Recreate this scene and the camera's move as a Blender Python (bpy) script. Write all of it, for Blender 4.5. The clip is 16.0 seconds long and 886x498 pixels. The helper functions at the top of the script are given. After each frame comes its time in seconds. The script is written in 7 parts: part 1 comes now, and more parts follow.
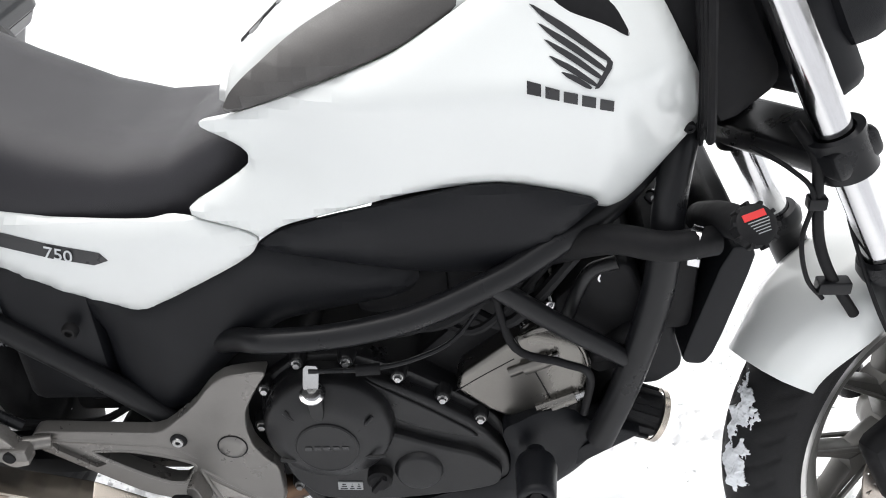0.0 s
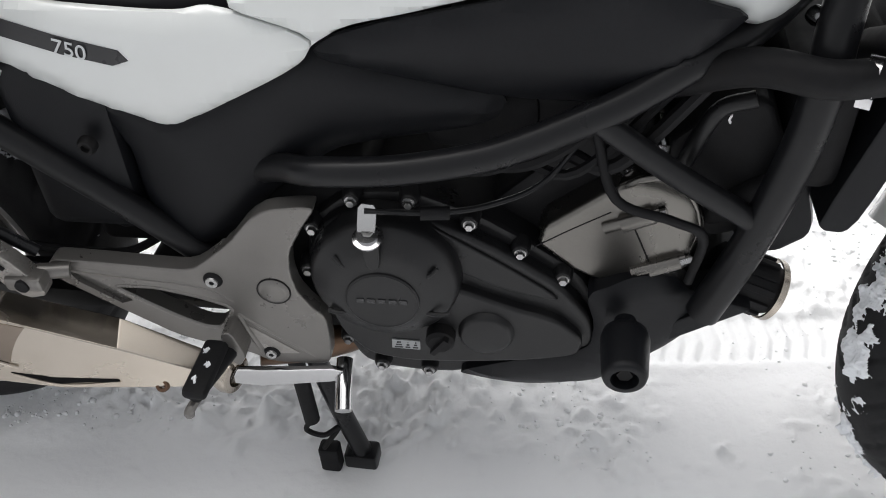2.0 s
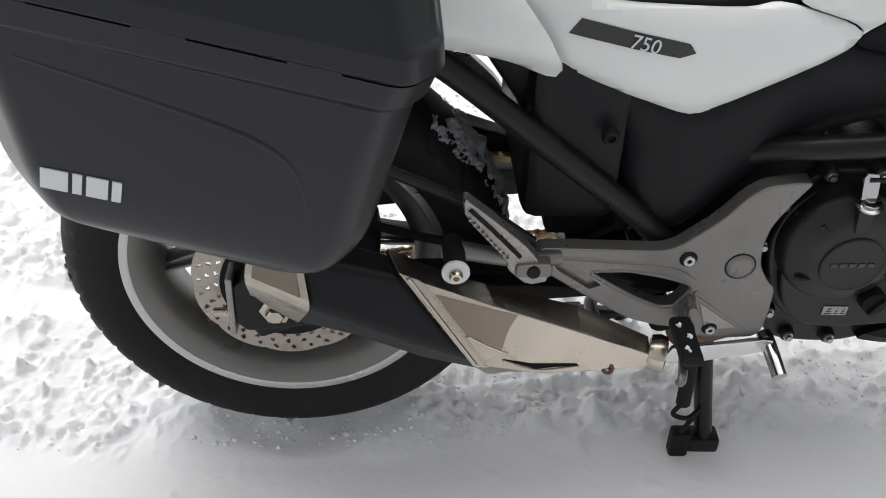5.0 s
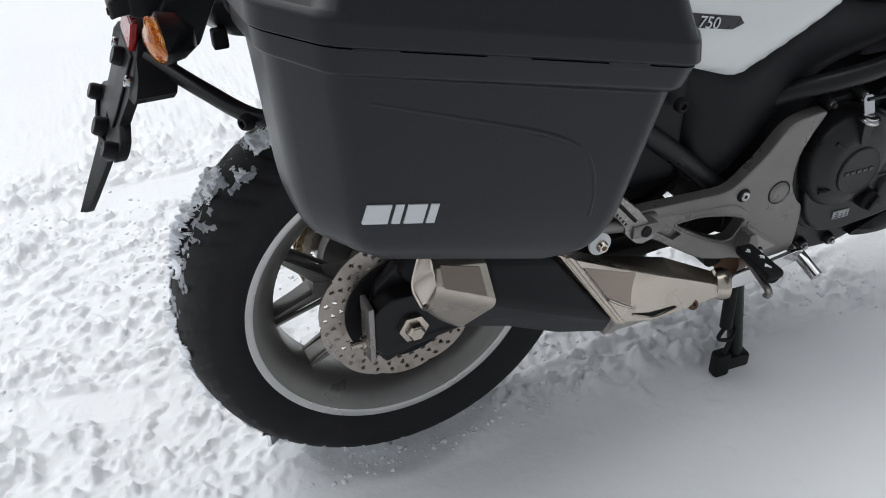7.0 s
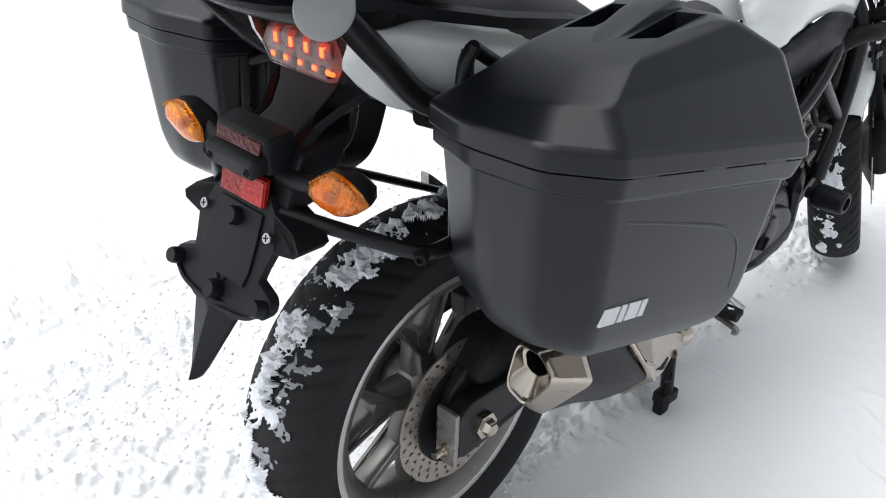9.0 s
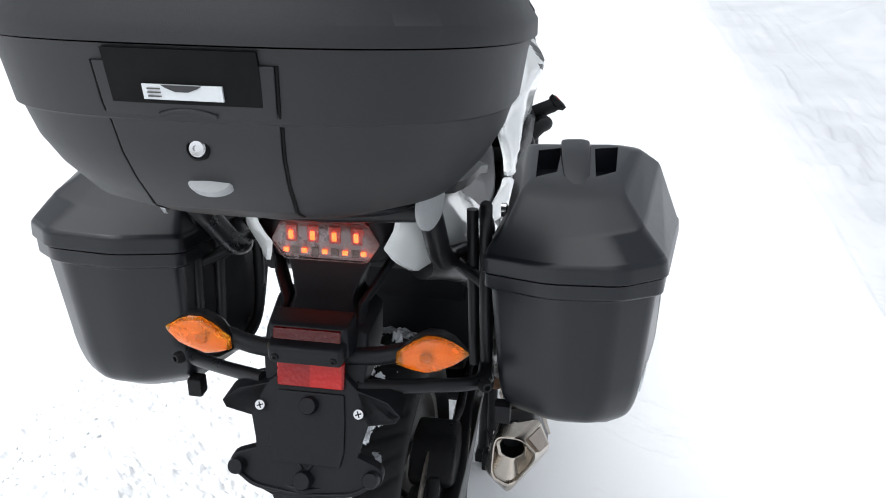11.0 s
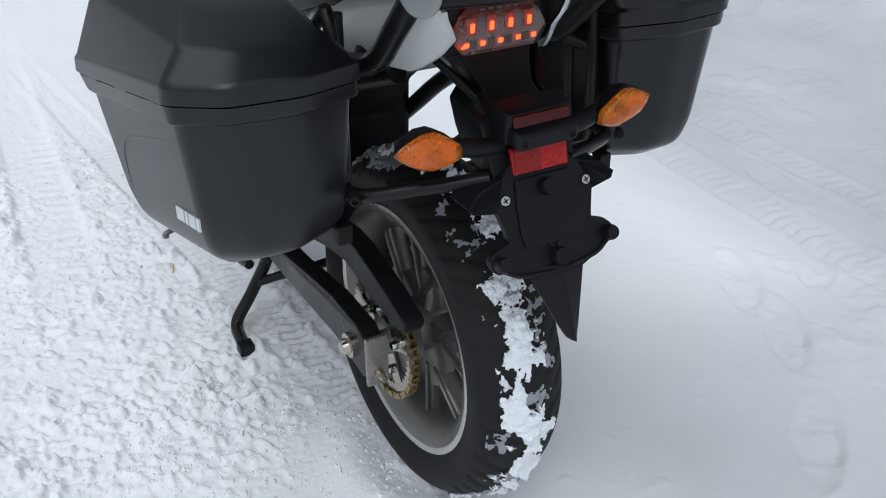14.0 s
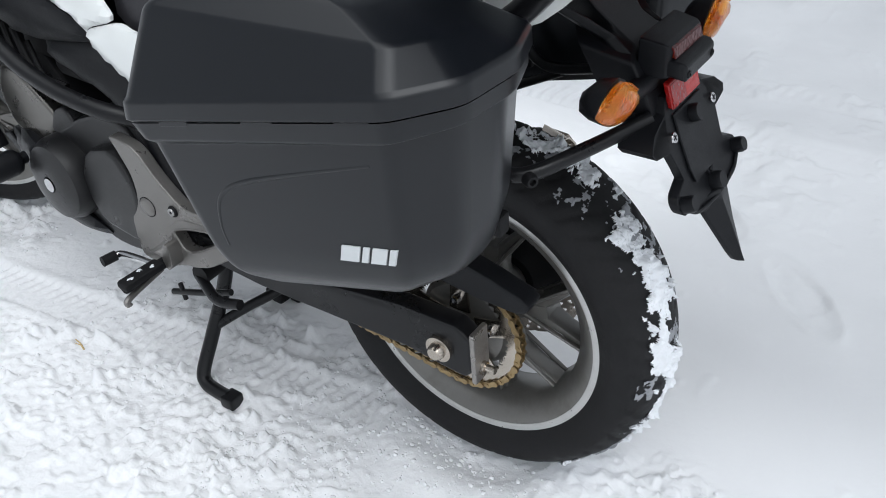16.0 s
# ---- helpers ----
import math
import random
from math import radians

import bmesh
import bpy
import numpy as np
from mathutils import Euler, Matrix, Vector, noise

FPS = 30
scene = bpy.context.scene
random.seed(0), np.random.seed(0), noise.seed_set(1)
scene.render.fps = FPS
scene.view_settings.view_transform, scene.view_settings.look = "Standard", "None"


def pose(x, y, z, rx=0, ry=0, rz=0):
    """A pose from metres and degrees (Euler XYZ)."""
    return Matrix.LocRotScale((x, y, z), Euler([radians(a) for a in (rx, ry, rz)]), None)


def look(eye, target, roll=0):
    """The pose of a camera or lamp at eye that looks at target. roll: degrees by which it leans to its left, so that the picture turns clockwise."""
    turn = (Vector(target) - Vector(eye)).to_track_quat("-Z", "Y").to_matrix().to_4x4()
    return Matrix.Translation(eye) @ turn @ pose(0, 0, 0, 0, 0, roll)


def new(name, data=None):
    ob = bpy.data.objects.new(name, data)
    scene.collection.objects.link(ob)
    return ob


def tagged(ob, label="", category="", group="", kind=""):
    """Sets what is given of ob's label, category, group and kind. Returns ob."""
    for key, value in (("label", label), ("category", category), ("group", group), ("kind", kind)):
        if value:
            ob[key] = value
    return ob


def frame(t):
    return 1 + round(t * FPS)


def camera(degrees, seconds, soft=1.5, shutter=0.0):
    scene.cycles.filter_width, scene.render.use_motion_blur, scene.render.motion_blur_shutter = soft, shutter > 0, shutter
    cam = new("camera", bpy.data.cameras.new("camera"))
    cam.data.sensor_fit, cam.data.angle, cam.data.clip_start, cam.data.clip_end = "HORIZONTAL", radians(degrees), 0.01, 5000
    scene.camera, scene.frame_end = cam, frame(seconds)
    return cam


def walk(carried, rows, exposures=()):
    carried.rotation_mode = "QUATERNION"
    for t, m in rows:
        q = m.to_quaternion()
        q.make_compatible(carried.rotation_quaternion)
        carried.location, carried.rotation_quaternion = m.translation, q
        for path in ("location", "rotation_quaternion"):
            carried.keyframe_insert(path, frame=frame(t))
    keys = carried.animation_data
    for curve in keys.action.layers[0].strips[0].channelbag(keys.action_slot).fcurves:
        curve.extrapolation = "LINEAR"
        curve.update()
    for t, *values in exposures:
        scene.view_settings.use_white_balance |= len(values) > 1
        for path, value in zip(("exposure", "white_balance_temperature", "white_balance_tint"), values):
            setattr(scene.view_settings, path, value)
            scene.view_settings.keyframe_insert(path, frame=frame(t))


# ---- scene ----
cam = camera(52.31, 16.0, soft=1.0)
PATH = [
    (0, (0.9337, -1.0370, 1.2943), (0.8487, 0.6359, 0.2014), -3.05),
    (0.5, (0.9112, -0.9469, 1.2308), (0.8826, 0.6801, 0.0681), 0.44),
    (1, (0.9478, -0.8866, 1.1852), (0.8702, 0.6435, -0.1005), 0.14),
    (1.5, (0.9507, -0.8731, 1.1619), (0.7979, 0.5967, -0.1858), -1.21),
    (2, (0.8931, -0.8914, 1.1640), (0.6921, 0.5712, -0.1853), -2.42),
    (2.5, (0.7863, -0.9610, 1.1727), (0.6188, 0.5337, -0.1456), -1.12),
    (3, (0.6836, -1.0247, 1.1611), (0.5443, 0.5070, -0.1173), 1.21),
    (3.5, (0.5708, -1.0245, 1.1308), (0.4589, 0.5113, -0.1455), 2.20),
    (4, (0.4328, -0.9967, 1.1124), (0.3842, 0.5211, -0.1892), 1.96),
    (4.5, (0.3040, -1.0182, 1.1264), (0.3022, 0.5238, -0.1473), 1.56),
    (4.7, (0.2449, -1.0495, 1.1389), (0.2789, 0.5182, -0.1025), 1.52),
    (6.8, (-0.2807, -1.1004, 1.1718), (0.2664, 0.4240, -0.0016), -0.95),
    (7, (-0.3372, -1.0958, 1.1811), (0.2733, 0.4221, 0.0309), -1.54),
    (7.5, (-0.5026, -1.1011, 1.2166), (0.3013, 0.3782, 0.1371), -1.37),
    (8, (-0.6143, -1.0701, 1.2225), (0.3516, 0.3449, 0.1907), -0.29),
    (8.5, (-0.7172, -0.9381, 1.2346), (0.4098, 0.3622, 0.2152), -0.35),
    (9, (-0.8332, -0.8452, 1.2579), (0.4237, 0.3610, 0.2753), 1.15),
    (9.5, (-1.0011, -0.7852, 1.3212), (0.4716, 0.2423, 0.4405), 1.62),
    (9.7, (-1.0810, -0.7608, 1.3500), (0.4799, 0.1609, 0.5051), 1.24),
    (11.8, (-1.3130, -0.0068, 1.3949), (0.4933, 0.0045, 0.5364), 1.82),
    (12, (-1.3368, 0.0545, 1.3787), (0.4562, -0.0064, 0.4947), 2.38),
    (12.5, (-1.2838, 0.2003, 1.3346), (0.4490, -0.0734, 0.3741), 2.42),
    (13, (-1.2002, 0.3523, 1.3223), (0.4437, -0.0925, 0.2736), 1.45),
    (13.5, (-1.1634, 0.4923, 1.3160), (0.4239, -0.1711, 0.2960), 1.64),
    (14, (-1.1445, 0.6763, 1.3075), (0.3061, -0.2095, 0.2535), 1.47),
    (14.5, (-1.0737, 0.7873, 1.2787), (0.2699, -0.2125, 0.1855), 1.84),
    (15, (-0.8994, 0.8618, 1.2560), (0.3083, -0.2362, 0.1001), -0.91),
    (15.5, (-0.7760, 0.9201, 1.2615), (0.3216, -0.2815, 0.0990), -2.35),
    (16, (-0.6396, 1.0320, 1.2717), (0.3150, -0.3071, 0.1334), -2.85),
]
EXPOSURES = [(0, 1.05, 6500, 10), (0.5, 1.28, 6500, 10), (1.0, 0.65, 6500, 10), (1.5, 0.48, 6550, 10), (2.0, 0.52, 6550, 10), (2.5, 0.8, 6600, 10), (3.0, 0.65, 6600, 10), (3.5, 0.64, 6600, 10), (4.5, 0.5, 6600, 10), (7.0, 0.12, 6250, 9), (7.5, 0.18, 6250, 9), (8.0, 0.28, 6250, 9), (8.5, 0.45, 6280, 9), (9.0, 0.52, 6300, 9),
             (9.5, 0.7, 6250, 9), (12.0, 0.3, 6150, 8), (12.5, -0.08, 6000, 7), (13.0, -0.3, 6000, 7), (13.5, -0.3, 6000, 7), (14.0, -0.14, 5950, 7), (14.5, -0.54, 5950, 7), (15.0, -0.42, 5950, 7), (15.5, -0.25, 6000, 7), (16.0, 0.14, 6100, 8)]
walk(cam, [(t, look(eye, target, roll)) for t, eye, target, roll in PATH], EXPOSURES)

# ---- light ----
world = bpy.data.worlds.new("overcast_sky")
scene.world = world
world.use_nodes = True
wn, wl = world.node_tree.nodes, world.node_tree.links
sky = wn.new("ShaderNodeTexSky")
sky.sky_type = "NISHITA"
sky.sun_disc = False
sky.sun_elevation, sky.sun_rotation = radians(60), radians(-55)
sky.air_density, sky.dust_density = 1.0, 4.0
cloud = wn.new("ShaderNodeHueSaturation")
cloud.inputs["Saturation"].default_value = 0.12
wl.new(sky.outputs[0], cloud.inputs["Color"])
wl.new(cloud.outputs[0], wn["Background"].inputs["Color"])
wn["Background"].inputs["Strength"].default_value = 0.13
sun = new("sun", bpy.data.lights.new("sun", "SUN"))
sun.data.energy, sun.data.angle, sun.data.color = 0.9, radians(60), (1.0, 0.985, 0.96)
sun.matrix_world = look((0.7, 1.0, 4.5), (0, 0, 0))


# ---- materials ----
def material(name, color, rough=0.5, metal=0.0, grain=0.0, scale=60.0, bump=0.0, bump_scale=400.0, spots=0.0, spot_color=(0.3, 0.3, 0.3),
             spot_scale=12.0, coat=0.0, spec=0.5, stretch=(1, 1, 1), rough_var=0.1):
    """A surface with fine grain, larger wear and relief."""
    m = bpy.data.materials.new(name)
    m.use_nodes = True
    n, l = m.node_tree.nodes, m.node_tree.links
    b = n["Principled BSDF"]
    b.inputs["Metallic"].default_value = metal
    b.inputs["Coat Weight"].default_value = coat
    b.inputs["Coat Roughness"].default_value = 0.08
    b.inputs["Specular IOR Level"].default_value = spec
    geo = n.new("ShaderNodeTexCoord")
    mp = n.new("ShaderNodeMapping")
    mp.inputs["Scale"].default_value = stretch
    l.new(geo.outputs["Object"], mp.inputs["Vector"])
    fine = n.new("ShaderNodeTexNoise")
    fine.inputs["Scale"].default_value = scale
    fine.inputs["Detail"].default_value = 5
    l.new(mp.outputs[0], fine.inputs["Vector"])
    wide = n.new("ShaderNodeTexNoise")
    wide.inputs["Scale"].default_value = spot_scale
    wide.inputs["Detail"].default_value = 6
    wide.inputs["Roughness"].default_value = 0.65
    l.new(mp.outputs[0], wide.inputs["Vector"])
    lo, hi = [c * (1 - grain) for c in color], [min(1, c * (1 + grain)) for c in color]
    ramp = n.new("ShaderNodeMix")
    ramp.data_type = "RGBA"
    ramp.inputs[6].default_value, ramp.inputs[7].default_value = (*lo, 1), (*hi, 1)
    l.new(fine.outputs["Fac"], ramp.inputs[0])
    mask = n.new("ShaderNodeMapRange")
    mask.inputs["From Min"].default_value, mask.inputs["From Max"].default_value = 0.52, 0.75
    mask.inputs["To Max"].default_value = spots
    l.new(wide.outputs["Fac"], mask.inputs["Value"])
    mix = n.new("ShaderNodeMix")
    mix.data_type = "RGBA"
    mix.inputs[7].default_value = (*spot_color, 1)
    l.new(mask.outputs[0], mix.inputs[0])
    l.new(ramp.outputs[2], mix.inputs[6])
    l.new(mix.outputs[2], b.inputs["Base Color"])
    rr = n.new("ShaderNodeMapRange")
    rr.inputs["From Min"].default_value, rr.inputs["From Max"].default_value = 0.3, 0.7
    rr.inputs["To Min"].default_value, rr.inputs["To Max"].default_value = max(0.03, rough - rough_var), min(1, rough + rough_var)
    l.new(wide.outputs["Fac"], rr.inputs["Value"])
    l.new(rr.outputs[0], b.inputs["Roughness"])
    if bump:
        tex = n.new("ShaderNodeTexNoise")
        tex.inputs["Scale"].default_value = bump_scale
        tex.inputs["Detail"].default_value = 3
        l.new(mp.outputs[0], tex.inputs["Vector"])
        bp = n.new("ShaderNodeBump")
        bp.inputs["Strength"].default_value = bump
        bp.inputs["Distance"].default_value = 0.002
        l.new(tex.outputs["Fac"], bp.inputs["Height"])
        l.new(bp.outputs[0], b.inputs["Normal"])
    return m


def lens_material(name, color, glow=0.0, trans=0.6, relief=0.35):
    m = bpy.data.materials.new(name)
    m.use_nodes = True
    n, l = m.node_tree.nodes, m.node_tree.links
    b = n["Principled BSDF"]
    b.inputs["Base Color"].default_value = (*color, 1)
    b.inputs["Roughness"].default_value = 0.12 if trans < 0.9 else 0.02
    b.inputs["Transmission Weight"].default_value = trans
    b.inputs["IOR"].default_value = 1.45
    v = n.new("ShaderNodeTexVoronoi")
    v.inputs["Scale"].default_value = 160
    bp = n.new("ShaderNodeBump")
    bp.inputs["Strength"].default_value = relief
    bp.inputs["Distance"].default_value = 0.002
    tc = n.new("ShaderNodeTexCoord")
    l.new(tc.outputs["Object"], v.inputs["Vector"])
    l.new(v.outputs["Distance"], bp.inputs["Height"])
    l.new(bp.outputs[0], b.inputs["Normal"])
    if glow:
        b.inputs["Emission Color"].default_value = (*color, 1)
        b.inputs["Emission Strength"].default_value = glow
    return m


WHITE = material("pearl_white_paint", (0.74, 0.76, 0.75), 0.22, grain=0.015, scale=900, coat=0.6, spots=0.12, spot_color=(0.55, 0.55, 0.52), spot_scale=5, rough_var=0.05)
CASE = material("moulded_black_plastic", (0.0048, 0.0059, 0.0084), 0.32, grain=0.12, scale=300, bump=0.08, bump_scale=1400, spots=0.3, spot_color=(0.007, 0.0082, 0.0105), spot_scale=5, rough_var=0.04, spec=0.42)
TOP_CASE = material("grained_black_plastic", (0.017, 0.0175, 0.019), 0.5, grain=0.15, scale=300, bump=0.15, bump_scale=1500, spots=0.25, spot_color=(0.023, 0.0235, 0.025), spot_scale=5, rough_var=0.05, spec=0.35)
PLASTIC = material("matt_black_plastic", (0.0075, 0.008, 0.0098), 0.42, grain=0.3, scale=250, bump=0.2, bump_scale=1100, spots=0.3, spot_color=(0.016, 0.016, 0.0175), spot_scale=9, spec=0.2)
FRAME = material("black_frame_paint", (0.009, 0.0092, 0.0105), 0.33, grain=0.2, scale=200, spots=0.25, spot_color=(0.02, 0.0195, 0.019), spot_scale=14, spec=0.26)
ENGINE = material("black_engine_paint", (0.011, 0.011, 0.012), 0.34, grain=0.25, scale=350, bump=0.15, bump_scale=1300, spots=0.3, spot_color=(0.035, 0.034, 0.033), spot_scale=16, spec=0.32)
DARK = material("dark_machinery", (0.007, 0.007, 0.008), 0.6, grain=0.4, scale=120, spots=0.4, spot_color=(0.02, 0.018, 0.016), spot_scale=25, spec=0.2)
SEAT = material("seat_vinyl", (0.022, 0.021, 0.025), 0.45, grain=0.2, scale=500, bump=0.35, bump_scale=1500, spots=0.3, spot_color=(0.035, 0.033, 0.037), spot_scale=6, spec=0.4)
PAD = material("knee_pad_plastic", (0.075, 0.07, 0.068), 0.4, grain=0.15, scale=600, bump=0.2, bump_scale=1600, spots=0.25, spot_color=(0.1, 0.095, 0.09), spot_scale=8)
BRACKET = material("grey_cast_aluminium", (0.185, 0.177, 0.168), 0.33, metal=0.6, grain=0.1, scale=700, bump=0.15, bump_scale=1800, spots=0.35, spot_color=(0.13, 0.12, 0.115), spot_scale=14)
CASTING = material("bare_cast_aluminium", (0.31, 0.295, 0.28), 0.3, metal=0.8, grain=0.2, scale=300, bump=0.35, bump_scale=900, spots=0.6, spot_color=(0.17, 0.15, 0.13), spot_scale=18)
HEAD = material("satin_machined_aluminium", (0.17, 0.163, 0.152), 0.27, metal=0.95, grain=0.06, scale=260, bump=0.02, bump_scale=900, spots=0.2, spot_color=(0.12, 0.115, 0.107), spot_scale=9, rough_var=0.05)
BOLT = material("zinc_plated_steel", (0.4, 0.4, 0.4), 0.3, metal=1.0, grain=0.1, scale=300, spots=0.4, spot_color=(0.2, 0.19, 0.18), spot_scale=60)
STEEL = material("brushed_steel", (0.5, 0.45, 0.39), 0.24, metal=0.97, grain=0.05, scale=420, stretch=(0.08, 1, 1), bump=0.02, bump_scale=900, spots=0.4, spot_color=(0.36, 0.3, 0.24), spot_scale=5)
CHROME = material("chromed_steel", (0.58, 0.58, 0.59), 0.14, metal=1.0, grain=0.04, scale=200, spots=0.2, spot_color=(0.4, 0.38, 0.35), spot_scale=40, rough_var=0.06)
RIM = material("silver_wheel_paint", (0.185, 0.18, 0.17), 0.36, metal=0.6, grain=0.08, scale=500, spots=0.55, spot_color=(0.11, 0.1, 0.085), spot_scale=13)
LIP = material("bare_rim_edge", (0.56, 0.555, 0.545), 0.33, metal=0.85, grain=0.06, scale=300, spots=0.3, spot_color=(0.35, 0.33, 0.3), spot_scale=20)
DISC = material("brake_disc_steel", (0.42, 0.38, 0.34), 0.35, metal=0.9, grain=0.15, scale=400, spots=0.6, spot_color=(0.25, 0.17, 0.11), spot_scale=30)
RUBBER = material("tyre_rubber", (0.011, 0.011, 0.012), 0.68, grain=0.3, scale=200, bump=0.3, bump_scale=700, spots=0.3, spot_color=(0.026, 0.025, 0.024), spot_scale=11, spec=0.25)
GOLD = material("gold_chain_steel", (0.34, 0.25, 0.13), 0.35, metal=0.85, grain=0.2, scale=300, spots=0.6, spot_color=(0.2, 0.12, 0.05), spot_scale=60)
BURNT = material("burnt_exhaust_pipe", (0.14, 0.085, 0.055), 0.4, metal=0.8, grain=0.3, scale=90, spots=0.6, spot_color=(0.12, 0.07, 0.05), spot_scale=20)
MARK = material("pale_grey_print", (0.62, 0.64, 0.65), 0.4, grain=0.03, scale=300)
SCUFF = material("olive_scuff", (0.2, 0.19, 0.05), 0.6, grain=0.3)
STRAW = material("dry_straw", (0.5, 0.36, 0.16), 0.7, grain=0.3, scale=300)
PITCH = material("shadowed_recess", (0.004, 0.004, 0.0045), 0.7, grain=0.3, spec=0.15)
DULL_STEEL = material("dull_dark_steel", (0.1, 0.085, 0.075), 0.4, metal=0.7, grain=0.2, scale=300)
# the same brushed steel, darkened to paint in reflections of dark surroundings
DARK_REFLECTION = material("steel_with_painted_reflection", (0.25, 0.21, 0.175), 0.26, metal=0.95, grain=0.06, scale=420, stretch=(0.08, 1, 1), spots=0.4, spot_color=(0.18, 0.145, 0.115), spot_scale=7)
PALE = material("grey_emblem_plastic", (0.3, 0.31, 0.315), 0.35, grain=0.08, scale=200)
LAMP_GREY = material("grey_lamp_reflector", (0.2, 0.19, 0.19), 0.3, metal=0.6, grain=0.3, scale=500, bump=0.5, bump_scale=300)
DECAL = material("dark_decal_film", (0.02, 0.02, 0.022), 0.3, grain=0.2, scale=300)
RED_PRINT = material("red_label_print", (0.6, 0.03, 0.03), 0.4, grain=0.05)
FROST = material("thin_frozen_slush", (0.3, 0.31, 0.33), 0.55, grain=0.2, scale=120, bump=0.6, bump_scale=260, spots=0.7, spot_color=(0.08, 0.085, 0.09), spot_scale=60, spec=0.35)
SLUSH = material("grey_wet_snow", (0.36, 0.37, 0.39), 0.6, grain=0.25, scale=150, bump=0.7, bump_scale=240, spots=0.5, spot_color=(0.16, 0.165, 0.17), spot_scale=40, spec=0.3)
SNOWPATCH = material("packed_snow_crust", (0.82, 0.84, 0.87), 0.75, grain=0.05, scale=80, bump=0.6, bump_scale=260, spec=0.25)
AMBER = lens_material("amber_lens", (0.98, 0.42, 0.03), 0.0, 0.88, 0.3)
BOWL = material("orange_lit_reflector", (0.75, 0.42, 0.12), 0.25, metal=0.7, grain=0.2, scale=200, bump=0.6, bump_scale=220)
BULB = lens_material("amber_bulb", (0.75, 0.2, 0.01), 0.0, 0.2, 0.1)
# no lamp inside: a faint glow is put into the reflector's red
RED = lens_material("red_reflector", (0.3, 0.008, 0.008), 0.03, 0.2, 0.35)
DARK_RED = lens_material("dark_red_window", (0.09, 0.004, 0.004), 0.0, 0.2)
CLEAR_RED = lens_material("clear_tail_lens", (0.97, 0.93, 0.93), 0.0, 1.0, 0.03)
CLEAR_CELL = lens_material("red_lit_cell", (0.45, 0.12, 0.1), 0.08, 0.4, 0.6)
# brighter copy of the reflector's red, with twice the added glow
RED_BRIGHT = lens_material("bright_red_reflector", (0.45, 0.012, 0.01), 0.06, 0.2, 0.35)
LED = lens_material("lit_red_led", (1.0, 0.08, 0.012), 3.4, 0.0)


def snow_material():
    m = bpy.data.materials.new("trodden_snow")
    m.use_nodes = True
    n, l = m.node_tree.nodes, m.node_tree.links
    b = n["Principled BSDF"]
    b.inputs["Roughness"].default_value = 0.8
    b.inputs["Specular IOR Level"].default_value = 0.2
    tc = n.new("ShaderNodeTexCoord")
    wide = n.new("ShaderNodeTexNoise")
    wide.inputs["Scale"].default_value, wide.inputs["Detail"].default_value = 2.2, 8
    dirt = n.new("ShaderNodeTexNoise")
    dirt.inputs["Scale"].default_value, dirt.inputs["Detail"].default_value = 0.7, 9
    for t in (wide, dirt):
        l.new(tc.outputs["Object"], t.inputs["Vector"])
    mix = n.new("ShaderNodeMix")
    mix.data_type = "RGBA"
    mix.inputs[6].default_value, mix.inputs[7].default_value = (0.79, 0.8, 0.82, 1), (0.86, 0.865, 0.87, 1)
    l.new(wide.outputs["Fac"], mix.inputs[0])
    rng = n.new("ShaderNodeMapRange")
    rng.inputs["From Min"].default_value, rng.inputs["From Max"].default_value, rng.inputs["To Max"].default_value = 0.58, 0.8, 0.35
    l.new(dirt.outputs["Fac"], rng.inputs["Value"])
    mix2 = n.new("ShaderNodeMix")
    mix2.data_type = "RGBA"
    mix2.inputs[7].default_value = (0.62, 0.6, 0.57, 1)
    l.new(rng.outputs[0], mix2.inputs[0])
    l.new(mix.outputs[2], mix2.inputs[6])
    # snow greyer towards the rear right, and all along the far right
    where = n.new("ShaderNodeSeparateXYZ")
    l.new(tc.outputs["Object"], where.inputs[0])

    def ramp(axis, a, c):
        r = n.new("ShaderNodeMapRange")
        r.interpolation_type = "SMOOTHSTEP"
        r.inputs["From Min"].default_value, r.inputs["From Max"].default_value = a, c
        l.new(where.outputs[axis], r.inputs["Value"])
        return r.outputs[0]

    def calc(kind, p, q):
        c = n.new("ShaderNodeMath")
        c.operation = kind
        for k, v in enumerate((p, q)):
            if isinstance(v, float):
                c.inputs[k].default_value = v
            else:
                l.new(v, c.inputs[k])
        return c.outputs[0]
    greyed = calc("MULTIPLY", ramp("Y", -0.1, -0.5), calc("MAXIMUM", calc("MULTIPLY", ramp("X", 0.35, -0.2), 0.8), ramp("Y", -1.0, -1.6)))
    greyed = calc("MULTIPLY", greyed, calc("ADD", calc("MULTIPLY", wide.outputs["Fac"], 0.6), 0.45))
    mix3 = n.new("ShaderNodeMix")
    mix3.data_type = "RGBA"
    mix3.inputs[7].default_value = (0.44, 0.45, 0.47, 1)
    l.new(greyed, mix3.inputs[0])
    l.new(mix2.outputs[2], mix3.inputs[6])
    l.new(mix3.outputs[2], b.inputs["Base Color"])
    bp = n.new("ShaderNodeBump")
    bp.inputs["Distance"].default_value = 0.009
    xyz = n.new("ShaderNodeSeparateXYZ")
    l.new(tc.outputs["Object"], xyz.inputs[0])
    side = n.new("ShaderNodeMapRange")
    side.interpolation_type = "SMOOTHSTEP"
    side.inputs["From Min"].default_value, side.inputs["From Max"].default_value, side.inputs["To Min"].default_value, side.inputs["To Max"].default_value = -0.15, 0.05, 0.16, 0.34
    l.new(xyz.outputs["Y"], side.inputs["Value"])
    l.new(side.outputs[0], bp.inputs["Strength"])
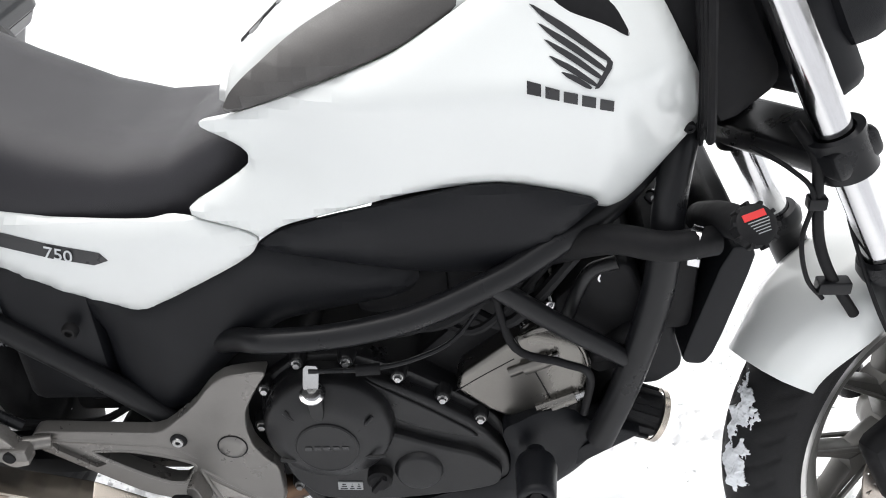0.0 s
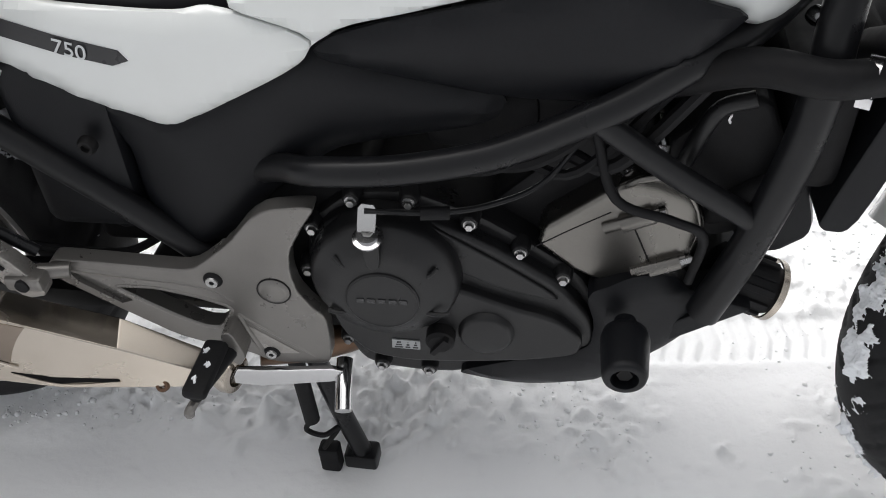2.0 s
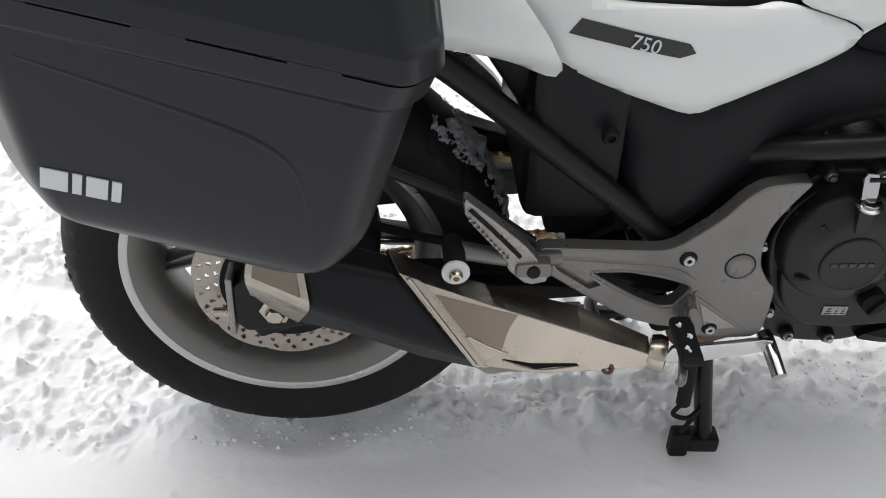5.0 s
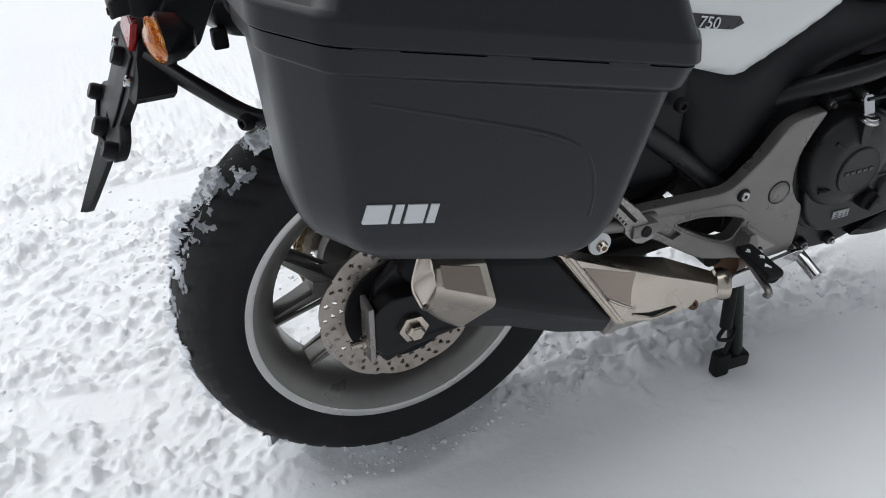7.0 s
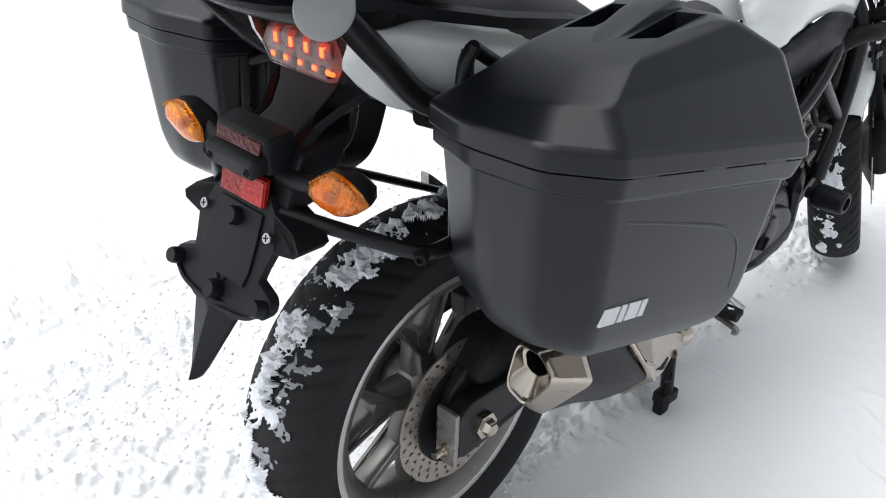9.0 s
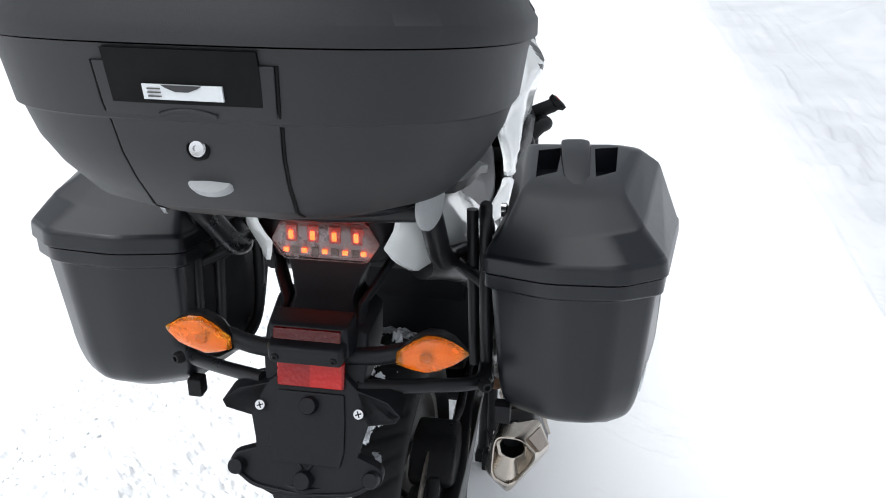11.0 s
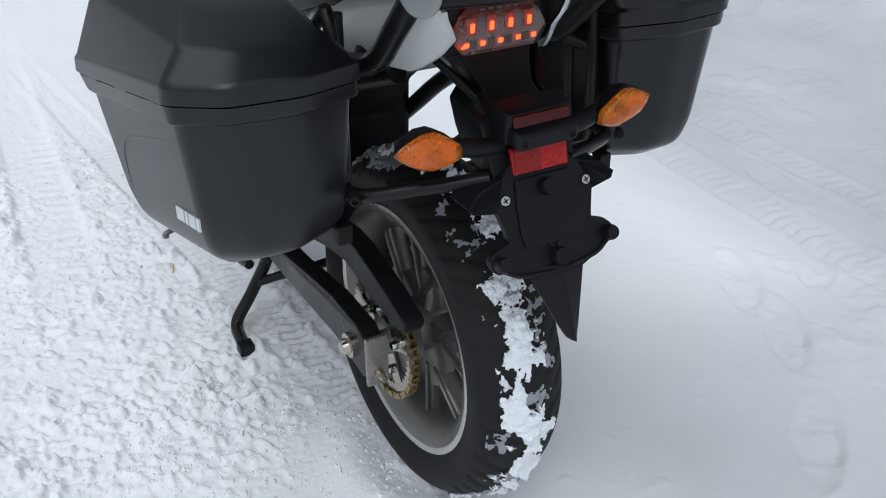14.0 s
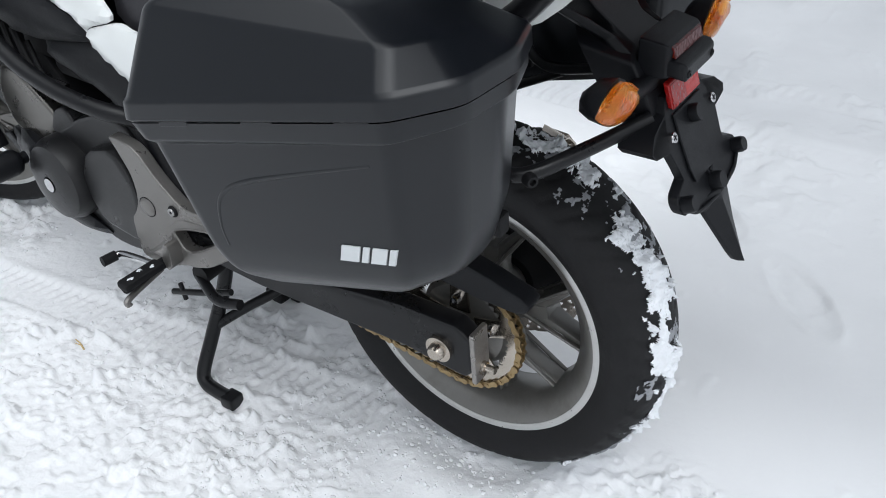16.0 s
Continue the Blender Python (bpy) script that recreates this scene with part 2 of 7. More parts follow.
    g = n.new("ShaderNodeTexNoise")
    g.inputs["Scale"].default_value, g.inputs["Detail"].default_value, g.inputs["Roughness"].default_value = 70, 7, 0.6
    l.new(tc.outputs["Object"], g.inputs["Vector"])
    l.new(g.outputs["Fac"], bp.inputs["Height"])
    l.new(bp.outputs[0], b.inputs["Normal"])
    return m


SNOW = snow_material()


# ---- mesh tools ----
def firm(me, limit):
    """Corner normals led by the larger faces, so that flat faces stay flat beside their rounded edges."""
    nf, nl = len(me.polygons), len(me.loops)
    normal, area, total, vert = np.empty(nf * 3), np.empty(nf), np.empty(nf, np.int32), np.empty(nl, np.int32)
    me.polygons.foreach_get("normal", normal)
    me.polygons.foreach_get("area", area)
    me.polygons.foreach_get("loop_total", total)
    me.loops.foreach_get("vertex_index", vert)
    normal, face = normal.reshape(-1, 3), np.repeat(np.arange(nf), total)
    order = np.argsort(vert, kind="stable")
    count = np.bincount(vert, minlength=len(me.vertices))
    first = np.concatenate([[0], np.cumsum(count)[:-1]])
    per = count[vert]
    mine = np.repeat(np.arange(nl), per)
    step = np.arange(len(mine)) - np.repeat(np.cumsum(per) - per, per)
    other = face[order[first[vert[mine]] + step]]
    near = (normal[face[mine]] * normal[other]).sum(1) > math.cos(radians(limit))
    out = np.zeros((nl, 3))
    np.add.at(out, mine, normal[other] * (area[other] * near)[:, None])
    out /= np.maximum(np.linalg.norm(out, axis=1), 1e-12)[:, None]
    me.normals_split_custom_set(out.tolist())


def finish(bm, smooth=35):
    bmesh.ops.recalc_face_normals(bm, faces=bm.faces)
    me = bpy.data.meshes.new("mesh")
    bm.to_mesh(me)
    bm.free()
    me.polygons.foreach_set("use_smooth", [True] * len(me.polygons))
    me.set_sharp_from_angle(angle=radians(smooth))
    if len(me.polygons) < 9000:
        firm(me, max(40.0, smooth))
    return me


LEAN = Matrix.Translation((0, 0, 0.33)) @ Matrix.Rotation(radians(-1.2), 4, "X") @ Matrix.Translation((0, 0, -0.33))
# how the rear and the front half of the machine stand: a little turned and leaning
REAR_STANDS = Matrix(((1.045, 0.005, 0.035, -0.017), (-0.008, 1.041, -0.007, 0.010), (-0.018, 0.018, 1.032, -0.004), (0, 0, 0, 1))) @ LEAN
FRONT_STANDS = Matrix(((0.976, 0.050, -0.017, 0.053), (-0.048, 1.017, -0.034, 0.054), (0.020, -0.006, 0.987, -0.018), (0, 0, 0, 1))) @ LEAN


def stand(p):
    """Where a point of the machine's own drawing comes to stand."""
    t = min(1.0, max(0.0, (p.x - 0.05) / 0.3))
    return (REAR_STANDS @ p).lerp(FRONT_STANDS @ p, t * t * (3 - 2 * t))


def part(name, bm, mat, parent=None, label="", smooth=35, still=False):
    """One mesh object, under a thing or a part. still: drawn where it stands."""
    me = bm if isinstance(bm, bpy.types.Mesh) else finish(bm, smooth)
    if not still:
        for v in me.vertices:
            v.co = stand(v.co)
    if not me.materials:
        me.materials.append(mat)
    ob = new(name, me)
    ob.parent = parent
    if label:
        tagged(ob, label)
    return ob


def join(*bms):
    out = bmesh.new()
    for b in bms:
        me = bpy.data.meshes.new("tmp")
        b.to_mesh(me)
        b.free()
        out.from_mesh(me)
        bpy.data.meshes.remove(me)
    return out


def moved(bm, m):
    bmesh.ops.transform(bm, matrix=m, verts=bm.verts)
    return bm


def mirrored(bm):
    for v in bm.verts:
        v.co.y = -v.co.y
    bmesh.ops.reverse_faces(bm, faces=bm.faces)
    return bm


def bevelled(bm, width, segments=2, angle=25):
    bm.normal_update()
    edges = [e for e in bm.edges if len(e.link_faces) == 2 and e.calc_face_angle(0) > radians(angle)]
    if edges and width > 0:
        bmesh.ops.bevel(bm, geom=edges, offset=width, segments=segments, profile=0.5, affect="EDGES", clamp_overlap=True)
    return bm


def box(x0, x1, y0, y1, z0, z1, bevel=0.003):
    bm = bmesh.new()
    bmesh.ops.create_cube(bm, size=1)
    for v in bm.verts:
        v.co = Vector((x0 + (v.co.x + 0.5) * (x1 - x0), y0 + (v.co.y + 0.5) * (y1 - y0), z0 + (v.co.z + 0.5) * (z1 - z0)))
    return bevelled(bm, bevel)


def plate(outline, y0, y1, bevel=0.004, segments=2):
    """A side-view outline of (x, z) points, extruded from y0 to y1."""
    bm = bmesh.new()
    f = bm.faces.new([bm.verts.new((x, y0, z)) for x, z in outline])
    r = bmesh.ops.extrude_face_region(bm, geom=[f])
    for v in r["geom"]:
        if isinstance(v, bmesh.types.BMVert):
            v.co.y = y1
    bmesh.ops.recalc_face_normals(bm, faces=bm.faces)
    return bevelled(bm, bevel, segments)


def loft(rings, cap=True):
    """Skin over rings of equal counts of points."""
    bm = bmesh.new()
    vs = [[bm.verts.new(p) for p in ring] for ring in rings]
    n = len(rings[0])
    for a, b in zip(vs, vs[1:]):
        for i in range(n):
            bm.faces.new((a[i], a[(i + 1) % n], b[(i + 1) % n], b[i]))
    if cap:
        bm.faces.new(vs[0][::-1])
        bm.faces.new(vs[-1])
    bmesh.ops.recalc_face_normals(bm, faces=bm.faces)
    return bm


def smooth_line(points, steps=6):
    """Catmull-Rom through the points."""
    p = [Vector(a) for a in points]
    if len(p) < 3:
        return p
    p = [p[0] * 2 - p[1]] + p + [p[-1] * 2 - p[-2]]
    out = []
    for a, b, c, d in zip(p, p[1:], p[2:], p[3:]):
        for i in range(steps):
            t = i / steps
            out.append(0.5 * ((2 * b) + (c - a) * t + (2 * a - 5 * b + 4 * c - d) * t * t + (3 * b - a - 3 * c + d) * t ** 3))
    return out + [p[-2]]


def tube(points, r, seg=14, steps=6, r_end=None):
    line = smooth_line(points, steps)
    rings, side = [], None
    for i, p in enumerate(line):
        d = (line[min(i + 1, len(line) - 1)] - line[max(i - 1, 0)]).normalized()
        if side is None:
            side = d.orthogonal().normalized()
        side = (side - d * side.dot(d)).normalized()
        other = d.cross(side)
        k = r if r_end is None else r + (r_end - r) * i / (len(line) - 1)
        rings.append([p + (side * math.cos(a) + other * math.sin(a)) * k for a in np.linspace(0, 2 * math.pi, seg, endpoint=False)])
    return loft(rings)


def lathe(profile, seg=64, closed=False):
    """(radius, y) profile turned round the y axis."""
    bm = bmesh.new()
    rows = []
    for i in range(seg):
        a = 2 * math.pi * i / seg
        rows.append([bm.verts.new((r * math.cos(a), y, r * math.sin(a))) for r, y in profile])
    m = len(profile)
    for i in range(seg):
        a, b = rows[i], rows[(i + 1) % seg]
        for j in range(m if closed else m - 1):
            bm.faces.new((a[j], a[(j + 1) % m], b[(j + 1) % m], b[j]))
    if not closed:
        for j in (0, m - 1):
            if profile[j][0] > 1e-5:
                bm.faces.new([row[j] for row in rows])
    bmesh.ops.remove_doubles(bm, verts=bm.verts, dist=1e-6)
    bmesh.ops.recalc_face_normals(bm, faces=bm.faces)
    return bm


def bolt_mesh(r=0.007, h=0.006, y=0.0):
    """A button-headed bolt whose head points to -y."""
    return lathe([(0.0001, y + 0.003), (r, y + 0.003), (r, y - h * 0.4), (r * 0.75, y - h), (r * 0.45, y - h), (r * 0.42, y - h * 0.4), (0.0001, y - h * 0.4)], 14)


def chaikin(pts, n=2):
    for _ in range(n):
        out = []
        for a, b in zip(pts, pts[1:] + pts[:1]):
            out += [(0.82 * a[0] + 0.18 * b[0], 0.82 * a[1] + 0.18 * b[1]), (0.18 * a[0] + 0.82 * b[0], 0.18 * a[1] + 0.82 * b[1])]
        pts = out
    return pts


def shell(outline, depth, side=-1, thick=0.006, step=0.016, roll=0.012, rolled=0.01, rounds=2):
    """A moulded panel: outline of (x, z), depth(x, z) gives its distance from the bike's middle, edges rolled inwards."""
    pts = chaikin(list(outline), rounds)
    bm = bmesh.new()
    bm.faces.new([bm.verts.new((x, 0, z)) for x, z in pts])
    xs, zs = [p[0] for p in pts], [p[1] for p in pts]
    for axis, lo, hi in ((0, min(xs), max(xs)), (2, min(zs), max(zs))):
        no = (1, 0, 0) if axis == 0 else (0, 0, 1)
        for c in np.arange(lo + step * 0.5, hi, step):
            co = (c, 0, 0) if axis == 0 else (0, 0, c)
            bmesh.ops.bisect_plane(bm, geom=bm.verts[:] + bm.edges[:] + bm.faces[:], plane_co=co, plane_no=no, dist=1e-5)
    a = np.array(pts)
    b = np.roll(a, -1, axis=0)
    for v in bm.verts:
        p = np.array((v.co.x, v.co.z))
        t = np.clip(((p - a) * (b - a)).sum(1) / np.maximum(((b - a) ** 2).sum(1), 1e-9), 0, 1)
        d = np.sqrt((((a + t[:, None] * (b - a)) - p) ** 2).sum(1).min())
        k = max(0.0, 1 - d / roll)
        v.co.y = side * (depth(v.co.x, v.co.z) - rolled * k * k)
    for f in bm.faces:
        f.normal_update()
        if f.normal.y * side < 0:
            f.normal_flip()
    r = bmesh.ops.extrude_face_region(bm, geom=bm.faces[:])
    moved_verts = [v for v in r["geom"] if isinstance(v, bmesh.types.BMVert)]
    for v in moved_verts:
        v.co.y -= side * thick
    return bm


def thing(name, label, category, kind="", group=""):
    ob = new(name)
    ob.empty_display_size = 0.05
    return tagged(ob, label, category, group, kind)


# ---- ground ----
def lattice(x, y, seed):
    """Smooth value noise on a unit lattice, -1 to 1."""
    xi, yi = np.floor(x).astype(np.int64), np.floor(y).astype(np.int64)
    fx, fy = x - xi, y - yi
    fx, fy = fx * fx * (3 - 2 * fx), fy * fy * (3 - 2 * fy)

    def h(i, j):
        v = np.sin(i * 127.1 + j * 311.7 + seed * 74.7) * 43758.5453
        return (v - np.floor(v)) * 2 - 1
    return (h(xi, yi) * (1 - fx) + h(xi + 1, yi) * fx) * (1 - fy) + (h(xi, yi + 1) * (1 - fx) + h(xi + 1, yi + 1) * fx) * fy


def fractal(x, y, scale, seed, octaves=4, gain=0.5):
    out, amp = np.zeros_like(x), 1.0
    for k in range(octaves):
        out += amp * lattice(x / scale * 2 ** k + 3.7 * k, y / scale * 2 ** k - 1.3 * k, seed + k)
        amp *= gain
    return out


def step01(v, a, b):
    t = np.clip((v - a) / (b - a), 0, 1)
    return t * t * (3 - 2 * t)


def snow_height(x, y, keep):
    """Height of the snow; keep fades the fine relief where the sheet is coarse."""
    h = 0.012 * fractal(x, y, 1.3, 5, 3)
    near = np.exp(-((x - 0.6) ** 2 + y ** 2) / 9.0)
    h *= 1 - 0.6 * near
    churned = step01(y + 0.05 * fractal(x, y, 0.35, 9, 3), -0.12, -0.02)
    tracks = ((0.095, 0.11, 0.055, 0.03, 0.05, 30, 0.6), (0.525, -0.045, 0.085, 0.052, 0.85, 30, 1.0), (1.02, 0.02, 0.07, 0.035, -3, 30, 0.35), (0.0, -0.3, 0.05, 0.04, -1.2, -0.3, 0.9),
              (-1.4, -0.01, 0.075, 0.04, -0.4, 30, 0.9), (-1.72, 0.02, 0.06, 0.04, -2, 30, 0.6))
    pressed = np.zeros_like(x)
    for mid, slope, half, pitch, x_from, x_to, deep in tracks:
        pressed = np.maximum(pressed, (1 - step01(np.abs(y - mid - slope * (x - 0.4)) / half, 0.8, 1.1)) * step01(x, x_from, x_from + 0.25) * (1 - step01(x, x_to - 0.2, x_to)))
    rough = churned * (1 - 0.62 * pressed) * (0.5 + 0.6 * np.clip(1.5 * fractal(x, y, 0.32, 15, 3) + 0.25, -0.75, 1))
    far_off = np.clip(1 - 0.75 * step01(np.hypot(x - 0.3, y), 1.1, 2.4), 0, 1)
    lumps = fractal(x, y, 0.07, 21, 4, 0.6)
    clods = np.maximum(0, fractal(x, y, 0.03, 33, 3, 0.6) - 0.32)
    crumbs = np.maximum(0, fractal(x, y, 0.015, 35, 2, 0.5) - 0.25)
    h += keep * rough * far_off * (0.0062 * lumps + 0.021 * clods + 0.012 * crumbs)
    # broken crust kicked up beside the wheels: flat chips with steep edges
    chips = step01(fractal(x, y, 0.042, 37, 4, 0.6) + 0.35 * fractal(x, y, 0.2, 39, 2), 0.22, 0.38) + 0.5 * step01(fractal(x, y, 0.018, 41, 2, 0.5), 0.4, 0.6)
    h += keep * churned * (1 - pressed) * step01(fractal(x, y, 0.5, 43, 2) + 0.5 * np.exp(-((y - 0.5) / 0.25) ** 2), -0.1, 0.4) * (1 - step01(np.hypot(x - 0.3, y - 0.3), 1.1, 2.0)) * 0.0088 * chips
    h += keep * (1 - churned) * (0.002 * fractal(x, y, 0.16, 44, 4) + 0.01 * np.maximum(0, fractal(x, y, 0.05, 51, 2) - 0.8) * far_off)
    for mid, slope, half, pitch, x_from, x_to, deep in tracks:
        d = (y - mid - slope * (x - 0.4)) / half
        inside = 1 - step01(np.abs(d), 0.75, 1.05)
        rim = np.exp(-((np.abs(d) - 1.15) / 0.22) ** 2)
        bars = np.clip(np.sin(2 * math.pi * (x + 0.25 * np.abs(d) * half) / pitch) * 3, -1, 1)
        faint = deep * (0.5 + 0.5 * np.clip(fractal(x, y, 0.5, 61, 2) + 0.3, -1, 1)) * step01(x, x_from, x_from + 0.25) * (1 - step01(x, x_to - 0.2, x_to))
        h += keep * inside * faint * (-0.012 + 0.0088 * bars * (0.5 + 0.5 * np.clip(fractal(x, y, 0.12, 67, 2) * 1.6 + 0.2, -1, 1))) + keep * rim * faint * 0.006
    for px, py, turn in ((-0.37, -0.72, 2.28), (-0.08, -0.95, 2.5), (0.83, -0.5, 0.9), (1.35, -1.1, 0.8), (0.3, 1.5, -0.2), (0.1, -1.28, 2.2), (0.14, -1.02, 2.6), (0.9, -0.55, 1.0), (1.9, -1.68, 0.3), (0.5, -1.55, 2.9)):
        u = (x - px) * math.cos(turn) + (y - py) * math.sin(turn)
        v = -(x - px) * math.sin(turn) + (y - py) * math.cos(turn)
        e = np.sqrt((u / 0.14) ** 2 + (v / 0.05) ** 2)
        h += -0.007 * (1 - step01(e, 0.65, 1.15)) * (1 + 0.6 * fractal(x, y, 0.06, 69, 3)) + 0.0035 * (1 + fractal(x, y, 0.05, 73, 2)) * np.exp(-((e - 1.15) / 0.15) ** 2) + 0.003 * (e < 0.9) * fractal(x, y, 0.03, 63, 2)
    h += step01(-y, 0.9, 1.7) * step01(x, 0.2, 1.6) * (0.04 * np.maximum(0, fractal(x, y, 0.2, 91, 4, 0.6) - 0.2) + 0.012 * fractal(x, y, 0.5, 95, 3)) * (1 - 0.5 * step01(x, 6, 14))
    h += step01(-y, 0.7, 1.2) * (1 - step01(x, 0.0, 0.8)) * 0.016 * np.maximum(0, fractal(x, y, 0.16, 97, 4, 0.6) - 0.3)
    ridge = y + 2.5 - 0.13 * (x - 3.6) + 0.25 * fractal(x, y, 1.2, 71, 3)
    h += step01(-ridge, 0.0, 0.9) * (0.16 + 0.1 * fractal(x, y, 0.5, 81, 4)) * step01(x, -1.5, 1.0)
    h += keep * np.exp(-((y + 0.02) / 0.1) ** 2) * step01(x, 0.2, 0.4) * 0.016 * np.maximum(0, fractal(x, y, 0.055, 45, 4, 0.6) - 0.1)
    rx = np.sqrt(((x) / 0.16) ** 2 + (y / 0.13) ** 2)
    h += -0.012 * (1 - step01(rx, 0.5, 1.0)) + 0.016 * np.exp(-((rx - 1.2) / 0.35) ** 2) * churned
    fx = np.sqrt(((x - 1.47) / 0.15) ** 2 + ((y + 0.03) / 0.13) ** 2)
    h += -0.008 * (1 - step01(fx, 0.5, 1.0)) + 0.008 * np.exp(-((fx - 1.25) / 0.3) ** 2)
    return h


def axis_lines(lo, hi, step, far):
    mid = np.arange(lo, hi, step)
    grow, d, s = [], 0.0, step
    while d < far:
        s *= 1.06
        d += s
        grow.append(d)
    grow = np.array(grow)
    return np.concatenate([lo - grow[::-1], mid, hi + grow])


gx = axis_lines(-0.75, 1.75, 0.005, 900)
fine_y = axis_lines(-0.42, 1.12, 0.005, 900)
coarse_y = axis_lines(-2.05, -0.425, 0.0095, 900)
gy = np.concatenate([coarse_y[coarse_y < -0.43], fine_y[fine_y >= -0.421]])
X, Y = np.meshgrid(gx, gy, indexing="ij")
cell = np.maximum(np.gradient(gx)[:, None], np.gradient(gy)[None, :])
Z = snow_height(X, Y, np.clip(0.03 / cell, 0, 1) ** 1.5) * np.exp(-((np.maximum(0, np.hypot(X, Y) - 12)) / 20) ** 2)
nx, ny = len(gx), len(gy)
idx = np.arange(nx * ny, dtype=np.int32).reshape(nx, ny)
quads = np.stack([idx[:-1, :-1], idx[1:, :-1], idx[1:, 1:], idx[:-1, 1:]], -1).reshape(-1)
me = bpy.data.meshes.new("ground")
me.vertices.add(nx * ny)
me.vertices.foreach_set("co", np.stack([X, Y, Z], -1).astype(np.float32).reshape(-1))
me.loops.add(len(quads))
me.loops.foreach_set("vertex_index", quads)
me.polygons.add(len(quads) // 4)
me.polygons.foreach_set("loop_start", np.arange(0, len(quads), 4, dtype=np.int32))
me.update(calc_edges=True)
me.polygons.foreach_set("use_smooth", [True] * len(me.polygons))
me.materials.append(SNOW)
ground = tagged(new("ground", me), "white trodden snow with tyre tracks and footprints", "snow", kind="structure")


def snow_crumbs(count, seed):
    """Loose lumps lying on the churned snow, as one mesh."""
    rnd = np.random.default_rng(seed)
    ball = bmesh.new()
    bmesh.ops.create_icosphere(ball, subdivisions=1, radius=1)
    base = np.array([v.co[:] for v in ball.verts])
    tris = np.array([[v.index for v in f.verts] for f in ball.faces])
    ball.free()
    px, py = rnd.uniform(-0.75, 1.75, count * 4), rnd.uniform(-0.1, 1.12, count * 4)
    want = np.clip(0.35 + 0.8 * fractal(px, py, 0.25, 103, 3), 0, 1) * np.clip(1.2 - np.hypot(px - 0.3, py - 0.3) / 1.5, 0.1, 1)
    keep_ = rnd.uniform(0, 1, count * 4) < want
    px, py = px[keep_][:count], py[keep_][:count]
    pz = snow_height(px, py, np.ones_like(px))
    size = 0.0018 + 0.0045 * rnd.uniform(0, 1, len(px)) ** 3
    vs, fs = [], []
    for k in range(len(px)):
        jit = 1 + 0.35 * rnd.uniform(-1, 1, (len(base), 1))
        vs.append(base * jit * size[k] * np.array((1, rnd.uniform(0.6, 1), 0.75)) + np.array((px[k], py[k], pz[k] + 0.2 * size[k])))
        fs.append(tris + k * len(base))
    m = bpy.data.meshes.new("mesh")
    m.from_pydata(np.concatenate(vs).tolist(), [], np.concatenate(fs).tolist())
    m.polygons.foreach_set("use_smooth", [True] * len(m.polygons))
    m.materials.append(SNOW)
    return tagged(new("snow_crumbs", m), "loose white crumbs on the trodden snow", "snow", kind="stuff")


snow_crumbs(4200, 3)

# ---- motorcycle ----
bike = thing("motorcycle", "white and black naked motorcycle on its centre stand in the snow", "motorcycle")
AXLE = Vector((0, 0, 0.3325))


# wheels
def tyre_point(theta, s, radius, width, extra=0.0):
    """A point on the tyre's outside: s from -1 (right bead) to 1 (left bead)."""
    a = abs(s)
    if a < 0.72:
        u = a / 0.72
        ang = u * 1.22
        r = radius - 0.34 * width * (1 - math.cos(ang)) * 0.95
        y = 0.5 * width * math.sin(ang) / math.sin(1.22) * 0.985
    else:
        u = (a - 0.72) / 0.28
        r0, y0 = radius - 0.34 * width * (1 - math.cos(1.22)) * 0.95, 0.5 * width * 0.985
        r = r0 + (0.222 - r0) * u
        y = y0 - (y0 - 0.39 * width) * u ** 1.6 + 0.006 * math.sin(math.pi * u)
    r += extra
    y *= 1 + extra * 3
    return Vector((r * math.cos(theta), math.copysign(y, s) if s else 0.0, r * math.sin(theta)))


def make_tyre(radius, width, pitch_count, flip=1):
    bm = bmesh.new()
    nt, ns = 360, 44
    rows = []
    for i in range(nt):
        th = 2 * math.pi * i / nt
        row = []
        for j in range(ns + 1):
            s = -1 + 2 * j / ns
            cut = 0.0
            if 0.14 < abs(s) < 0.7:
                ph = (th * flip * pitch_count / (2 * math.pi) + 1.1 * abs(s) + (0.5 if s > 0 else 0)) % 1.0
                if ph < 0.11:
                    cut = -0.003
                elif abs(ph - 0.55) < 0.07 and 0.34 < abs(s) < 0.66:
                    cut = -0.0025
            row.append(bm.verts.new(tyre_point(th, s, radius, width, cut)))
        rows.append(row)
    for i in range(nt):
        a, b = rows[i], rows[(i + 1) % nt]
        for j in range(ns):
            bm.faces.new((a[j], a[j + 1], b[j + 1], b[j]))
    for j in (0, ns):
        ring = [rows[i][j] for i in range(nt)]
        inner = [bm.verts.new(v.co * 1.0) for v in ring]
        for v in inner:
            d = Vector((v.co.x, 0, v.co.z)).normalized()
            v.co = Vector((d.x * 0.212, v.co.y * 0.9, d.z * 0.212))
        for i in range(nt):
            k = (i + 1) % nt
            bm.faces.new((ring[i], ring[k], inner[k], inner[i]))
    return bm


